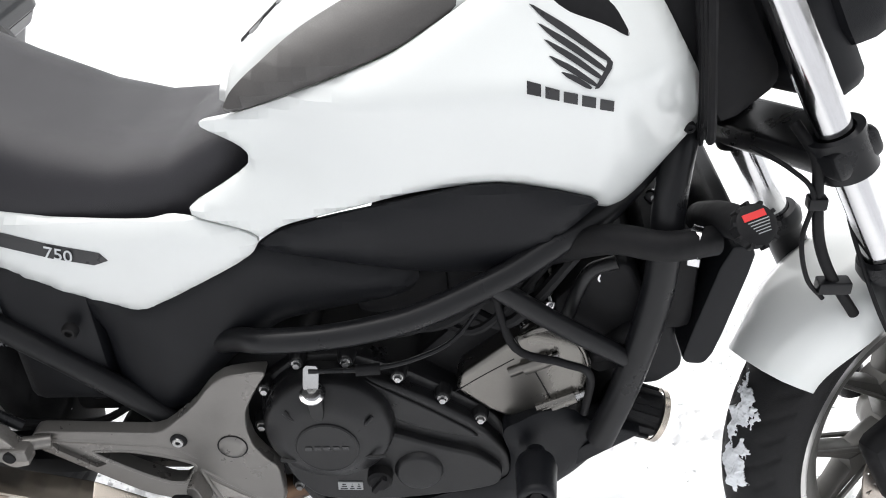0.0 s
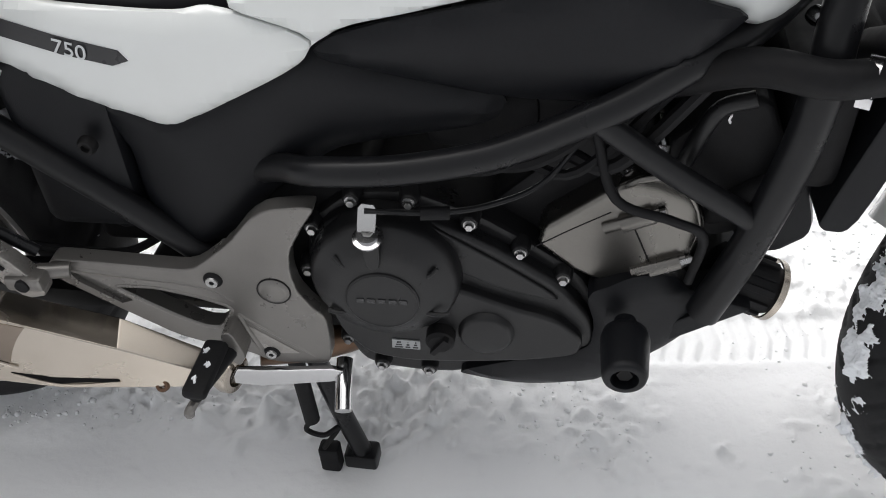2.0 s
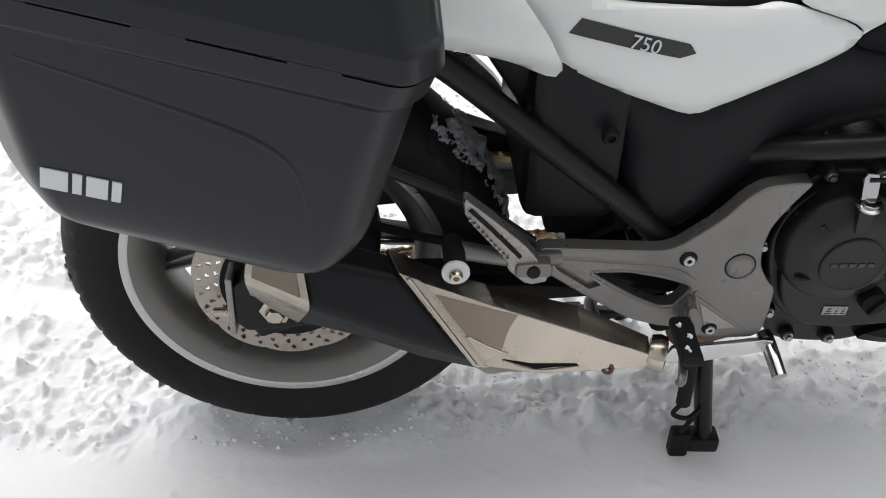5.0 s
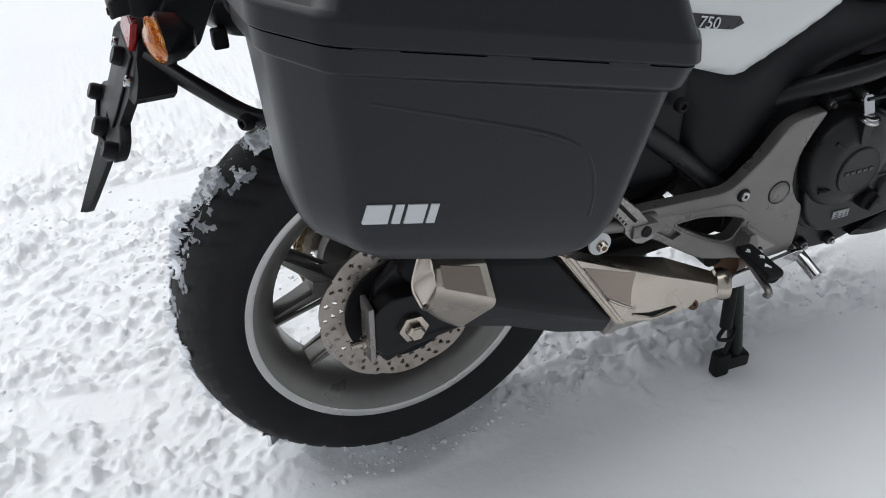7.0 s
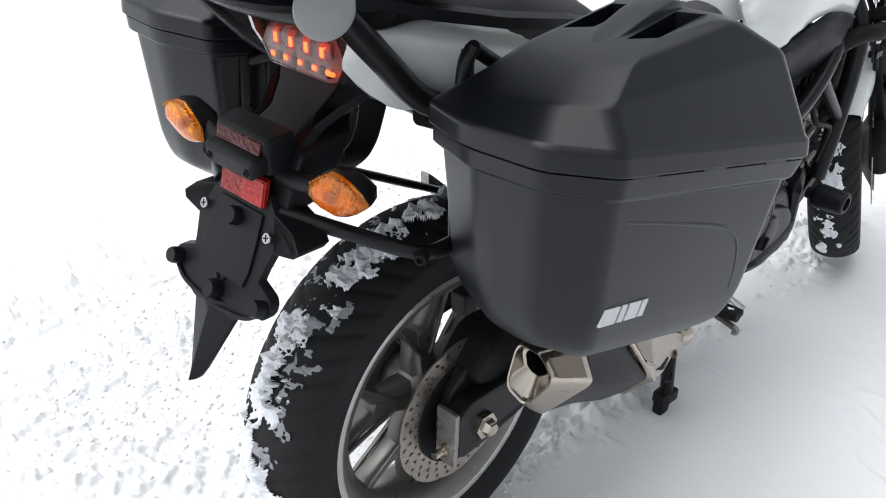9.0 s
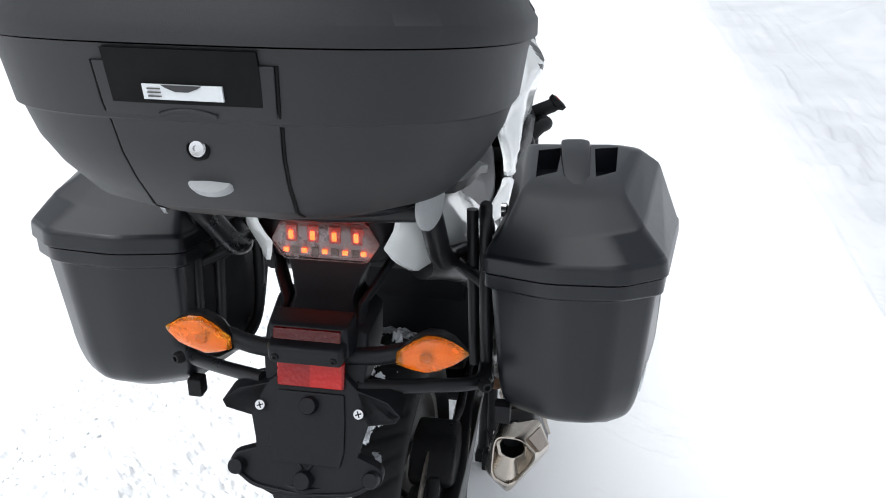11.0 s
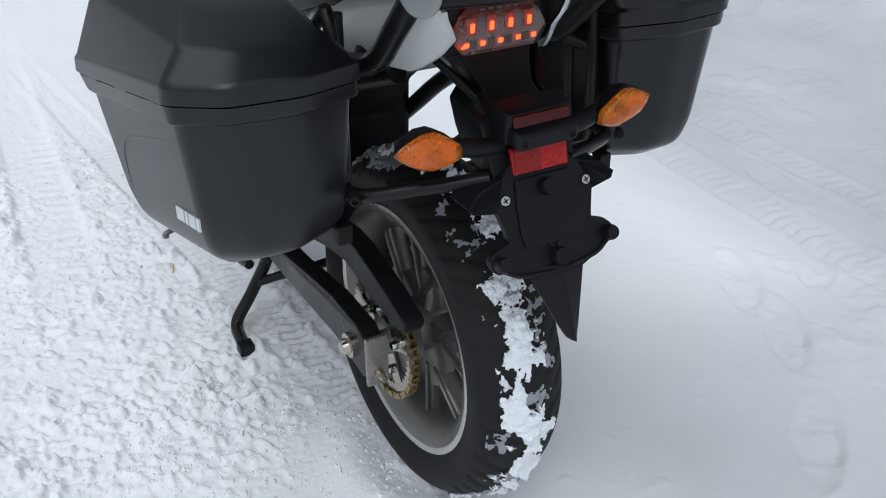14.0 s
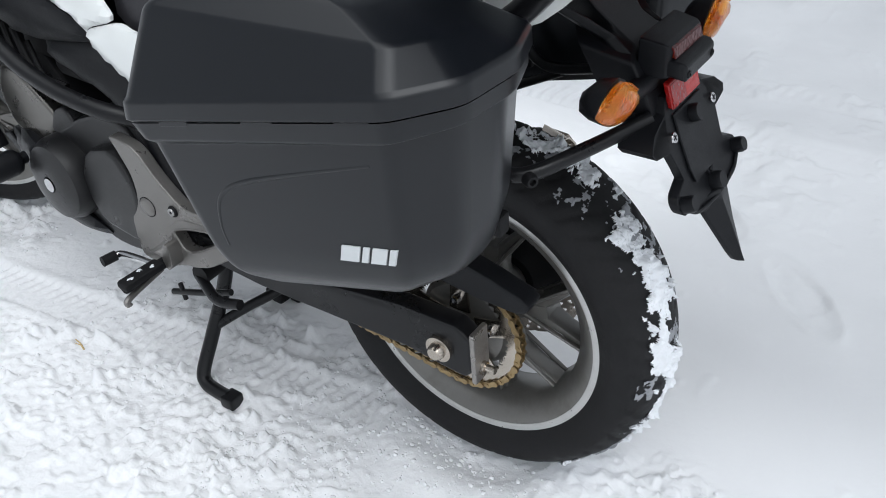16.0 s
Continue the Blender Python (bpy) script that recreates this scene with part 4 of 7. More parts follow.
# ---- bodywork ----
def tank_depth(x, z):
    crease = 0.925 + 0.06 * (x - 0.85)
    d = 0.17 - 0.5 * max(0, z - crease) - 0.16 * max(0, crease - z) * step_between(x, 0.72, 0.9) - 1.0 * max(0, x - 1.07) ** 1.25
    d -= 0.035 * math.exp(-((x - 0.68) / 0.1) ** 2 - ((z - 0.87) / 0.07) ** 2)
    return d + 0.008 * math.exp(-((x - 1.02) / 0.09) ** 2 - ((z - 0.9) / 0.06) ** 2)


def step_between(v, a, b):
    t = min(1, max(0, (v - a) / (b - a)))
    return t * t * (3 - 2 * t)


TANK = [(0.645, 0.74), (0.657, 0.757), (0.692, 0.778), (0.76, 0.793), (0.827, 0.807), (0.938, 0.82), (0.995, 0.81), (1.03, 0.796), (1.066, 0.778), (1.094, 0.787), (1.148, 0.839), (1.177, 0.868), (1.182, 0.891),
        (1.164, 0.932), (1.14, 0.977), (1.12, 1.014), (1.085, 1.055), (0.98, 1.062), (0.93, 1.03), (0.842, 0.977), (0.779, 0.954), (0.653, 0.91), (0.6, 0.905), (0.656, 0.862), (0.654, 0.843), (0.565, 0.797), (0.664, 0.765)]
KNEE = [(0.636, 0.915), (0.653, 0.942), (0.725, 0.996), (0.8, 1.032), (0.88, 1.065), (0.95, 1.075), (0.985, 1.063), (0.935, 1.028), (0.842, 0.98), (0.779, 0.957), (0.655, 0.911)]
UPPER = [(0.657, 0.752), (0.68, 0.767), (0.736, 0.784), (0.829, 0.804), (0.931, 0.826), (1.0, 0.816), (1.06, 0.8), (1.045, 0.782), (0.95, 0.695), (0.846, 0.697), (0.721, 0.724), (0.661, 0.739)]
WHITE_SIDE = [(0.2, 0.83), (0.357, 0.795), (0.521, 0.786), (0.562, 0.796), (0.662, 0.764), (0.645, 0.736), (0.502, 0.657), (0.482, 0.65), (0.41, 0.678), (0.328, 0.711), (0.25, 0.755)]
LOWER = [(0.316, 0.709), (0.342, 0.727), (0.41, 0.69), (0.482, 0.665), (0.502, 0.668), (0.647, 0.748), (0.661, 0.741), (0.721, 0.726), (0.85, 0.7), (0.83, 0.662), (0.7, 0.634), (0.66, 0.622),
         (0.617, 0.592), (0.575, 0.555), (0.479, 0.46), (0.422, 0.48), (0.41, 0.539), (0.415, 0.605), (0.37, 0.675)]
TANK, KNEE, UPPER, WHITE_SIDE, LOWER = [[(x, z - 0.01) for x, z in o] for o in (TANK, KNEE, UPPER, WHITE_SIDE, LOWER)]
for s, side in ((-1, "right"), (1, "left")):
    tank = part("tank_shroud", shell(TANK, tank_depth, s, step=0.013), WHITE, bike, "glossy pearl white tank shroud")
    part("knee_pad", shell(KNEE, lambda x, z: tank_depth(x, z) - 0.004 + 0.006 - 0.25 * max(0, z - 0.96), s, roll=0.02, rolled=0.014), PAD, bike, "dark grey knee pad")
    part("air_cover", shell(UPPER, lambda x, z: 0.163 - 0.25 * max(0, 0.74 - z), s, roll=0.01, rolled=0.008, rounds=1), PLASTIC, bike, "matt black frame cover")
    ws = part("side_panel", shell(WHITE_SIDE, lambda x, z: 0.165 - 0.12 * max(0, 0.4 - x) + 0.02 * math.sin((z - 0.65) * 20) * 0.3, s), WHITE, bike, "glossy pearl white side panel")
    part("side_cover", shell(LOWER, lambda x, z: 0.152 - 0.1 * max(0, 0.5 - x) + 0.01 * math.exp(-((x - 0.5) / 0.08) ** 2), s, roll=0.02, rolled=0.014), PLASTIC, bike, "matt black plastic side cover")
    # wing mark as slanted bars, and the maker's name as a plain bar row
    for x0, z0, x1, z1, w in ((0.978, 1.006, 1.064, 0.953, 0.007), (0.987, 0.988, 1.06, 0.944, 0.0058), (0.994, 0.973, 1.056, 0.937, 0.005), (0.999, 0.958, 1.05, 0.931, 0.0045), (1.012, 0.943, 1.045, 0.928, 0.004)):
        mx, mz, h = x0 + 0.5 * (x1 - x0), z0 + 0.5 * (z1 - z0) + 0.003, w * 0.95
        pts = [(x0, z0), (mx, mz), (x1, z1), (x1 - 0.003, z1 - w * 0.55), (mx - 0.004, mz - h), (x0 + 0.2 * (x1 - x0), z0 + 0.24 * (z1 - z0) - 0.5 * h)]
        pts = [(px, pz + 0.008) for px, pz in pts]
        part("wing_mark", shell(pts, lambda x, z: tank_depth(x, z) + 0.0012, s, thick=0.0012, roll=0.001, rolled=0, rounds=1, step=0.01), DECAL, tank, "dark slanted bar of the tank emblem")
    part("wing_mark", shell([(1.058, 0.965), (1.067, 0.956), (1.052, 0.935), (1.046, 0.934), (1.06, 0.955)], lambda x, z: tank_depth(x, z) + 0.0014, s, thick=0.0012, roll=0.001, rolled=0, rounds=1, step=0.01), DECAL, tank, "dark edge of the tank emblem")
    for k in range(5):
        x = 0.978 + 0.0188 * k
        z = 0.943 - 0.0052 * k
        part("name_bar", shell([(x, z), (x + 0.0145, z - 0.0035), (x + 0.0145, z - 0.0155), (x, z - 0.012)], lambda x, z: tank_depth(x, z) + 0.0012, s, thick=0.0012, roll=0.001, rolled=0, rounds=0, step=0.008), DECAL, tank, "dark bar of the tank lettering")
    part("intake", shell([(0.992, 1.026), (1.03, 1.025), (1.065, 1.012), (1.087, 0.975), (1.06, 0.99), (1.017, 1.004)], lambda x, z: tank_depth(x, z) + 0.002, s, thick=0.002, roll=0.006, rolled=0.002, step=0.01), DARK, tank, "narrow dark air slot")
    strip = part("badge_strip", shell([(0.325, 0.75), (0.338, 0.768), (0.4, 0.755), (0.462, 0.741), (0.47, 0.73), (0.452, 0.724), (0.39, 0.737)], lambda x, z: 0.1662 - 0.12 * max(0, 0.4 - x) + 0.02 * math.sin((z - 0.65) * 20) * 0.3, s, thick=0.0015, roll=0.001, rolled=0, step=0.01, rounds=0), DECAL, ws, "dark model badge")
    cu = bpy.data.curves.new("digits", "FONT")
    cu.body, cu.size, cu.extrude = "750", 0.024, 0.0004
    tmp = new("digits", cu)
    bpy.context.view_layer.update()
    dm = bpy.data.meshes.new_from_object(tmp.evaluated_get(bpy.context.evaluated_depsgraph_get()))
    bpy.data.objects.remove(tmp)
    dm.materials.clear()
    dm.transform(pose(0.392, -0.1738, 0.738, 90, 14, 0) if s < 0 else pose(0.447, 0.1738, 0.724, 90, -14, 180))
    part("model_number", dm, MARK, ws, "pale number 750")
    part("shroud_screw", moved(bolt_mesh(0.007, 0.004), Matrix.Translation((1.16, -tank_depth(1.16, 0.856) - 0.001, 0.856)) if s < 0 else pose(1.16, tank_depth(1.16, 0.856) + 0.001, 0.856, 0, 0, 180)), DARK, tank)

# tank top between the shrouds, with its dark ladder-shaped pad
SECTIONS = ((0.6, 0.05, 0.9), (0.63, 0.085, 0.94), (0.7, 0.105, 1.0), (0.78, 0.115, 1.04), (0.88, 0.115, 1.068), (0.98, 0.11, 1.078), (1.07, 0.1, 1.07), (1.13, 0.07, 1.04))


def tank_ring(x, w, top):
    out = []
    for a in np.linspace(0, math.pi, 17):
        c, s_ = math.cos(a), math.sin(a)
        out.append(Vector((x, w * math.copysign(abs(c) ** 0.7, c), top - 0.09 + 0.09 * abs(s_) ** 0.8)))
    return out + [Vector((x, -w, 0.84)), Vector((x, w, 0.84))]


top = part("tank_top", loft([tank_ring(*s_) for s_ in SECTIONS]), WHITE, bike, "white centre of the tank")


def pad_z(x):
    return float(np.interp(x, [s_[0] for s_ in SECTIONS], [s_[2] for s_ in SECTIONS]))


pad = part("tank_pad", loft([[Vector((x, -w, pad_z(x) - 0.001)), Vector((x, w, pad_z(x) - 0.001)), Vector((x, w, pad_z(x) + 0.003)), Vector((x, -w, pad_z(x) + 0.003))] for x, w in ((0.632, 0.012), (0.66, 0.017), (0.7, 0.015), (0.75, 0.016), (0.8, 0.014), (0.84, 0.006))]), DECAL, top, "dark fishbone tank protector")
for k in range(5):
    x = 0.645 + 0.038 * k
    w = (0.038, 0.034, 0.04, 0.034, 0.028)[k]
    for s in (-1, 1):
        part("pad_branch", loft([[Vector((xx, s * y, pad_z(xx) - 0.002 - 0.35 * max(0, y - 0.02))), Vector((xx + d, s * y, pad_z(xx + d) - 0.002 - 0.35 * max(0, y - 0.02))), Vector((xx + d, s * y, pad_z(xx + d) + 0.003 - 0.35 * max(0, y - 0.02))), Vector((xx, s * y, pad_z(xx) + 0.003 - 0.35 * max(0, y - 0.02)))] for xx, y, d in ((x, 0.01, 0.022), (x + 0.004, w * 0.7, 0.016), (x + 0.014, w, 0.005))]), DECAL, pad)

# seat
def seat_ring(x, w, ztop, zlow, crown=0.5):
    out = []
    for a in np.linspace(0, math.pi, 21):
        c, s_ = math.cos(a), math.sin(a)
        out.append(Vector((x, w * math.copysign(abs(c) ** crown, c), zlow + (ztop - zlow) * abs(s_) ** 0.55)))
    return out


seat = loft([seat_ring(*r) for r in ((0.665, 0.03, 0.83, 0.805, 0.8), (0.645, 0.1, 0.882, 0.8, 0.7), (0.61, 0.125, 0.884, 0.78, 0.6), (0.55, 0.138, 0.85, 0.762, 0.5), (0.48, 0.146, 0.845, 0.758, 0.5), (0.4, 0.15, 0.866, 0.76, 0.5),
                                     (0.3, 0.148, 0.91, 0.79, 0.5), (0.24, 0.142, 0.935, 0.82, 0.5), (0.2, 0.138, 0.948, 0.85, 0.5), (0.05, 0.132, 0.968, 0.89, 0.5), (-0.1, 0.115, 0.965, 0.91, 0.5), (-0.16, 0.09, 0.945, 0.905, 0.6))])
part("seat", seat, SEAT, bike, "dark grained vinyl seat with a raised rear half", 60)



def seat_z(x, y):
    rows = ((0.3, 0.148, 0.91, 0.79), (0.24, 0.142, 0.935, 0.82), (0.2, 0.138, 0.948, 0.85), (0.05, 0.132, 0.968, 0.89), (-0.1, 0.115, 0.965, 0.91))[::-1]
    w, hi, lo = [float(np.interp(x, [r[0] for r in rows], [r[k] for r in rows])) for k in (1, 2, 3)]
    c = min(1.0, abs(y) / w) ** 2
    return lo + (hi - lo) * (1 - c * c) ** 0.275


for x0, y0, dx, dy in ((0.04, -0.02, 0.03, -0.03), (0.055, -0.01, 0.02, -0.045), (0.08, -0.03, 0.035, -0.01), (0.1, -0.015, 0.01, -0.04), (0.125, -0.035, 0.03, 0.01), (0.14, -0.05, 0.03, 0.015), (0.17, -0.04, 0.02, -0.025)):
    part("seat_mark", tube([(x0 + dx * t, y0 + dy * t, seat_z(x0 + dx * t, y0 + dy * t) + 0.0004) for t in (0, 0.5, 1)], 0.0014, 6), PALE, bike, "worn pale stroke of lettering on the seat")

# frame
for s in (-1, 1):
    side_y = 0.0 if s < 0 else 0.02
    part("frame_tube", tube([(x, s * y + side_y, z) for x, y, z in ((0.585, 0.125, 0.562), (0.622, 0.152, 0.588), (0.67, 0.18, 0.606), (0.75, 0.186, 0.616), (0.832, 0.185, 0.634), (0.884, 0.184, 0.655), (0.935, 0.18, 0.68), (0.975, 0.174, 0.7), (1.025, 0.163, 0.731), (1.085, 0.132, 0.757), (1.156, 0.1, 0.835), (1.21, 0.06, 0.915))], 0.0158), FRAME, bike, still=True)
    part("frame_strut", tube([(0.945, s * 0.18 + side_y, 0.682), (1.02, s * 0.175 + side_y, 0.622), (1.112, s * 0.166 + side_y, 0.556)], 0.013), FRAME, bike, still=True)
    part("down_tube", tube([(x, s * y + side_y, z) for x, y, z in ((1.178, 0.07, 0.85), (1.158, 0.12, 0.803), (1.147, 0.152, 0.76), (1.145, 0.163, 0.715), (1.138, 0.165, 0.635), (1.115, 0.165, 0.52), (1.085, 0.163, 0.415))], 0.0195), FRAME, bike, still=True)
    off = 0.0 if s < 0 else 0.02
    part("seat_rail", tube([(0.52, s * 0.14 + off, 0.43), (0.436, s * 0.14 + off, 0.508), (0.32, s * 0.14 + off, 0.604), (0.2, s * 0.138 + off, 0.701), (0.05, s * 0.125 + off, 0.79), (-0.1, s * 0.1 + off, 0.86)], 0.0165), FRAME, bike, "straight black seat rail", still=True)
    o = part("rail_bolt", moved(bolt_mesh(0.011, 0.008), pose(0.412, s * 0.15 + off, 0.606, 0, 0, 0 if s < 0 else 180)), DARK, bike, still=True)
part("head_tube", tube([(1.235, 0, 0.86), (1.2, 0, 0.99)], 0.045, 20), FRAME, bike)
part("cross_tube", tube([(0.42, -0.12, 0.55), (0.42, 0.12, 0.55)], 0.016), FRAME, bike)

# ---- engine ----
CASE = [(0.628, 0.44), (0.64, 0.51), (0.69, 0.553), (0.76, 0.556), (0.83, 0.528), (0.89, 0.49), (0.945, 0.45), (0.978, 0.39), (0.975, 0.33), (0.93, 0.302), (0.855, 0.279), (0.804, 0.258), (0.758, 0.256), (0.705, 0.262), (0.68, 0.275), (0.66, 0.32), (0.64, 0.37)]
COVER = [(0.636, 0.46), (0.647, 0.502), (0.669, 0.528), (0.708, 0.546), (0.753, 0.542), (0.821, 0.515), (0.872, 0.484), (0.928, 0.444), (0.962, 0.395), (0.971, 0.361), (0.963, 0.339), (0.887, 0.325), (0.79, 0.312), (0.736, 0.308), (0.69, 0.325), (0.66, 0.36), (0.641, 0.41)]
LOBE = [(0.652, 0.43), (0.668, 0.365), (0.7, 0.326), (0.75, 0.317), (0.82, 0.321), (0.9, 0.332), (0.95, 0.345), (0.956, 0.372), (0.924, 0.404), (0.87, 0.42), (0.8, 0.45)]
block = part("crankcase", plate(chaikin(CASE, 1), -0.145, 0.155, 0.01), ENGINE, bike, "black engine crankcase", still=True)
cover = part("clutch_cover", plate(chaikin(COVER, 2), -0.166, -0.14, 0.007, 3), ENGINE, bike, "black painted clutch cover", still=True)
part("cover_lobe", plate(chaikin(LOBE, 2), -0.1795, -0.16, 0.01, 4), ENGINE, cover, still=True)
at = Matrix.Translation
part("cover_shoulder", plate(chaikin([(0.77, 0.537), (0.8, 0.517), (0.86, 0.478), (0.915, 0.438), (0.925, 0.425), (0.86, 0.44), (0.8, 0.47), (0.78, 0.5)], 1), -0.17, -0.16, 0.0038, 3), ENGINE, cover, still=True)
dome = part("clutch_dome", moved(lathe([(0.0001, -0.2065), (0.046, -0.206), (0.057, -0.204), (0.063, -0.2), (0.078, -0.193), (0.083, -0.187), (0.0855, -0.178), (0.0865, -0.16)], 80), at((0.729, 0, 0.461))), ENGINE, cover, still=True)
part("cover_ring", moved(lathe([(0.0001, -0.208), (0.0375, -0.208), (0.0395, -0.2095), (0.0415, -0.208), (0.0425, -0.2)], 60), at((0.729, 0, 0.45))), ENGINE, dome, still=True)
for k in range(5):
    part("name_bar", box(0.7 + 0.012 * k, 0.709 + 0.012 * k, -0.2094, -0.2075, 0.447, 0.4535, 0.0008), DECAL, dome, "bar of raised dark lettering", still=True)
for x0, z0, x1, z1 in ((0.678, 0.506, 0.699, 0.489), (0.664, 0.422, 0.69, 0.424), (0.768, 0.43, 0.802, 0.427), (0.776, 0.482, 0.791, 0.497)):
    part("cover_notch", tube([(x0, -0.1985, z0), (0.5 * (x0 + x1), -0.203, 0.5 * (z0 + z1)), (x1, -0.2, z1)], 0.0035, 8, r_end=0.002), ENGINE, dome, still=True)
part("small_cover", moved(lathe([(0.0001, -0.188), (0.026, -0.188), (0.031, -0.185), (0.035, -0.175)], 48), at((0.842, 0, 0.378))), ENGINE, cover, still=True)
plug = part("oil_filler_cap", moved(lathe([(0.0001, -0.198), (0.013, -0.198), (0.017, -0.194), (0.018, -0.17)], 28), at((0.789, 0, 0.372))), DARK, cover, "black ribbed oil filler cap", still=True)
part("cap_grip", moved(box(-0.015, 0.015, -0.204, -0.192, -0.0035, 0.0035, 0.001), at((0.789, 0, 0.372)) @ Matrix.Rotation(radians(-55), 4, "Y")), DARK, plug, still=True)
lab = part("cover_label", moved(box(-0.017, 0.017, -0.0012, 0.001, -0.0075, 0.0075, 0.0004), at((0.746, -0.1802, 0.35)) @ Matrix.Rotation(radians(2), 4, "Y")), PALE, cover, "small pale printed label", still=True)
for k in range(3):
    for x0, x1 in ((-0.014, -0.004), (-0.001, 0.005), (0.008, 0.0145)):
        part("label_bar", box(0.746 + x0 + 0.0015 * k, 0.746 + x1 - 0.001 * k, -0.182, -0.1808, 0.3445 + 0.0042 * k, 0.3465 + 0.0042 * k, 0.0002), DECAL, lab, still=True)
for x, z in ((0.694, 0.55), (0.757, 0.551), (0.646, 0.507), (0.633, 0.443), (0.822, 0.524), (0.878, 0.486), (0.927, 0.449), (0.66, 0.387), (0.669, 0.327), (0.708, 0.281), (0.768, 0.276)):
    lug = part("cover_lug", moved(lathe([(0.0001, -0.157), (0.0085, -0.157), (0.0105, -0.154), (0.0125, -0.138)], 20), at((x, 0, z))), ENGINE, cover, still=True)
    part("cover_bolt", moved(join(lathe([(0.0001, -0.1635), (0.0045, -0.1635), (0.0052, -0.162), (0.0052, -0.158), (0.0001, -0.158)], 6), lathe([(0.0001, -0.1585), (0.0068, -0.1585), (0.0072, -0.1565), (0.0001, -0.1565)], 20)), at((x, 0, z))), BOLT, lug, "grey steel bolt", still=True)
part("lever_boss", plate(chaikin([(0.712, 0.54), (0.732, 0.541), (0.731, 0.503), (0.723, 0.497), (0.715, 0.502)], 1), -0.2095, -0.18, 0.003, 3), ENGINE, dome, still=True)
tab = part("cable_lever", moved(plate(chaikin([(-0.01, 0.016), (0.01, 0.016), (0.0105, -0.014), (0.004, -0.017), (-0.006, -0.017), (-0.0095, -0.012)], 1), -0.0018, 0.0018, 0.0008), at((0.72, -0.2, 0.563)) @ Matrix.Rotation(radians(-24), 4, "X") @ Matrix.Rotation(radians(5), 4, "Y")), CHROME, cover, "bright steel clutch lever", still=True)
part("lever_washer", moved(lathe([(0.0001, 0.0), (0.0155, 0.0), (0.0165, -0.0015), (0.0165, -0.004), (0.012, -0.005), (0.012, -0.0095), (0.0001, -0.0095)], 28), at((0.721, -0.207, 0.541)) @ Matrix.Rotation(radians(-78), 4, "X")), CHROME, tab, "stacked steel washers", still=True)
part("lever_nut", moved(lathe([(0.0001, -0.01), (0.0065, -0.01), (0.0075, -0.0085), (0.0075, -0.004), (0.0001, -0.004)], 6), at((0.721, -0.2055, 0.546)) @ Matrix.Rotation(radians(-78), 4, "X") @ at((0, 0.004, 0))), BOLT, tab, still=True)
part("clutch_cable", tube([(0.718, -0.198, 0.572), (0.79, -0.19, 0.567), (0.85, -0.18, 0.574), (0.905, -0.165, 0.6), (0.96, -0.14, 0.68)], 0.0032, 8), FRAME, bike, still=True)
part("cable_sleeve", tube([(0.775, -0.192, 0.567), (0.805, -0.188, 0.566)], 0.0075, 10), DARK, bike, still=True)

part("gearbox", plate(chaikin([(0.5, 0.34), (0.5, 0.56), (0.6, 0.6), (0.7, 0.59), (0.7, 0.33), (0.6, 0.31)], 1), -0.135, 0.135, 0.01), DARK, bike)
# cylinders leaning forward
cyl = part("cylinder_head", plate(chaikin([(0.884, 0.503), (0.949, 0.446), (1.009, 0.437), (1.061, 0.466), (1.073, 0.529), (1.064, 0.557), (1.035, 0.603), (0.986, 0.588)], 1), -0.15, 0.15, 0.008, 3), HEAD, bike, "bare aluminium cylinder head", still=True)
part("cylinder_block", plate([(0.8, 0.5), (0.93, 0.63), (1.0, 0.62), (1.05, 0.46), (0.93, 0.38)], -0.108, 0.108, 0.01), DARK, bike)
for x0, z0, x1, z1 in ((0.966, 0.523, 1.022, 0.55), (1.002, 0.46, 1.058, 0.486)):
    rib = part("head_rib", join(tube([(x0, -0.15, z0), (x1, -0.15, z1)], 0.0075, 12), tube([(x0 + 0.018, -0.152, z0 + 0.0085), (x1 - 0.006, -0.152, z1 - 0.003)], 0.0105, 12)), HEAD, cyl, still=True)
    part("head_bolt", tube([(x1 - 0.008, -0.156, z1 - 0.004), (x1 + 0.006, -0.156, z1 + 0.0025)], 0.0055, 6), BOLT, rib, still=True)
part("head_seam", tube([(0.972, -0.1498, 0.58), (1.0, -0.1498, 0.52), (1.028, -0.1498, 0.456)], 0.0011, 6), DARK, cyl, "dark gasket seam", still=True)
part("head_seam", tube([(0.893, -0.1498, 0.49), (0.93, -0.1498, 0.517), (0.972, -0.1498, 0.545)], 0.0009, 6), DARK, cyl, still=True)
part("cam_cover", plate(chaikin([(1.0, 0.62), (1.055, 0.675), (1.1, 0.69), (1.13, 0.62), (1.11, 0.52), (1.06, 0.5)], 1), -0.125, 0.125, 0.012), DARK, bike)
part("cam_flange", tube([(1.025, -0.127, 0.6), (1.05, -0.13, 0.672), (1.085, -0.13, 0.69)], 0.009, 10), ENGINE, bike)
part("plug_lead", tube([(0.935, -0.15, 0.66), (0.96, -0.165, 0.585), (1.02, -0.165, 0.56), (1.055, -0.16, 0.535), (1.05, -0.15, 0.46)], 0.0055, 10), DARK, bike)
for x, z in ((1.024, 0.662), (1.082, 0.77), (0.93, 0.585), (0.96, 0.62)):
    part("junction_bolt", moved(bolt_mesh(0.009, 0.012, -0.12), at((x, 0, z)) @ Matrix.Rotation(radians(20), 4, "Z")), CHROME, bike)
part("throttle_body", join(box(0.86, 0.99, -0.11, 0.11, 0.62, 0.72, 0.015), box(0.75, 0.88, -0.12, 0.12, 0.6, 0.68, 0.02)), DARK, bike)
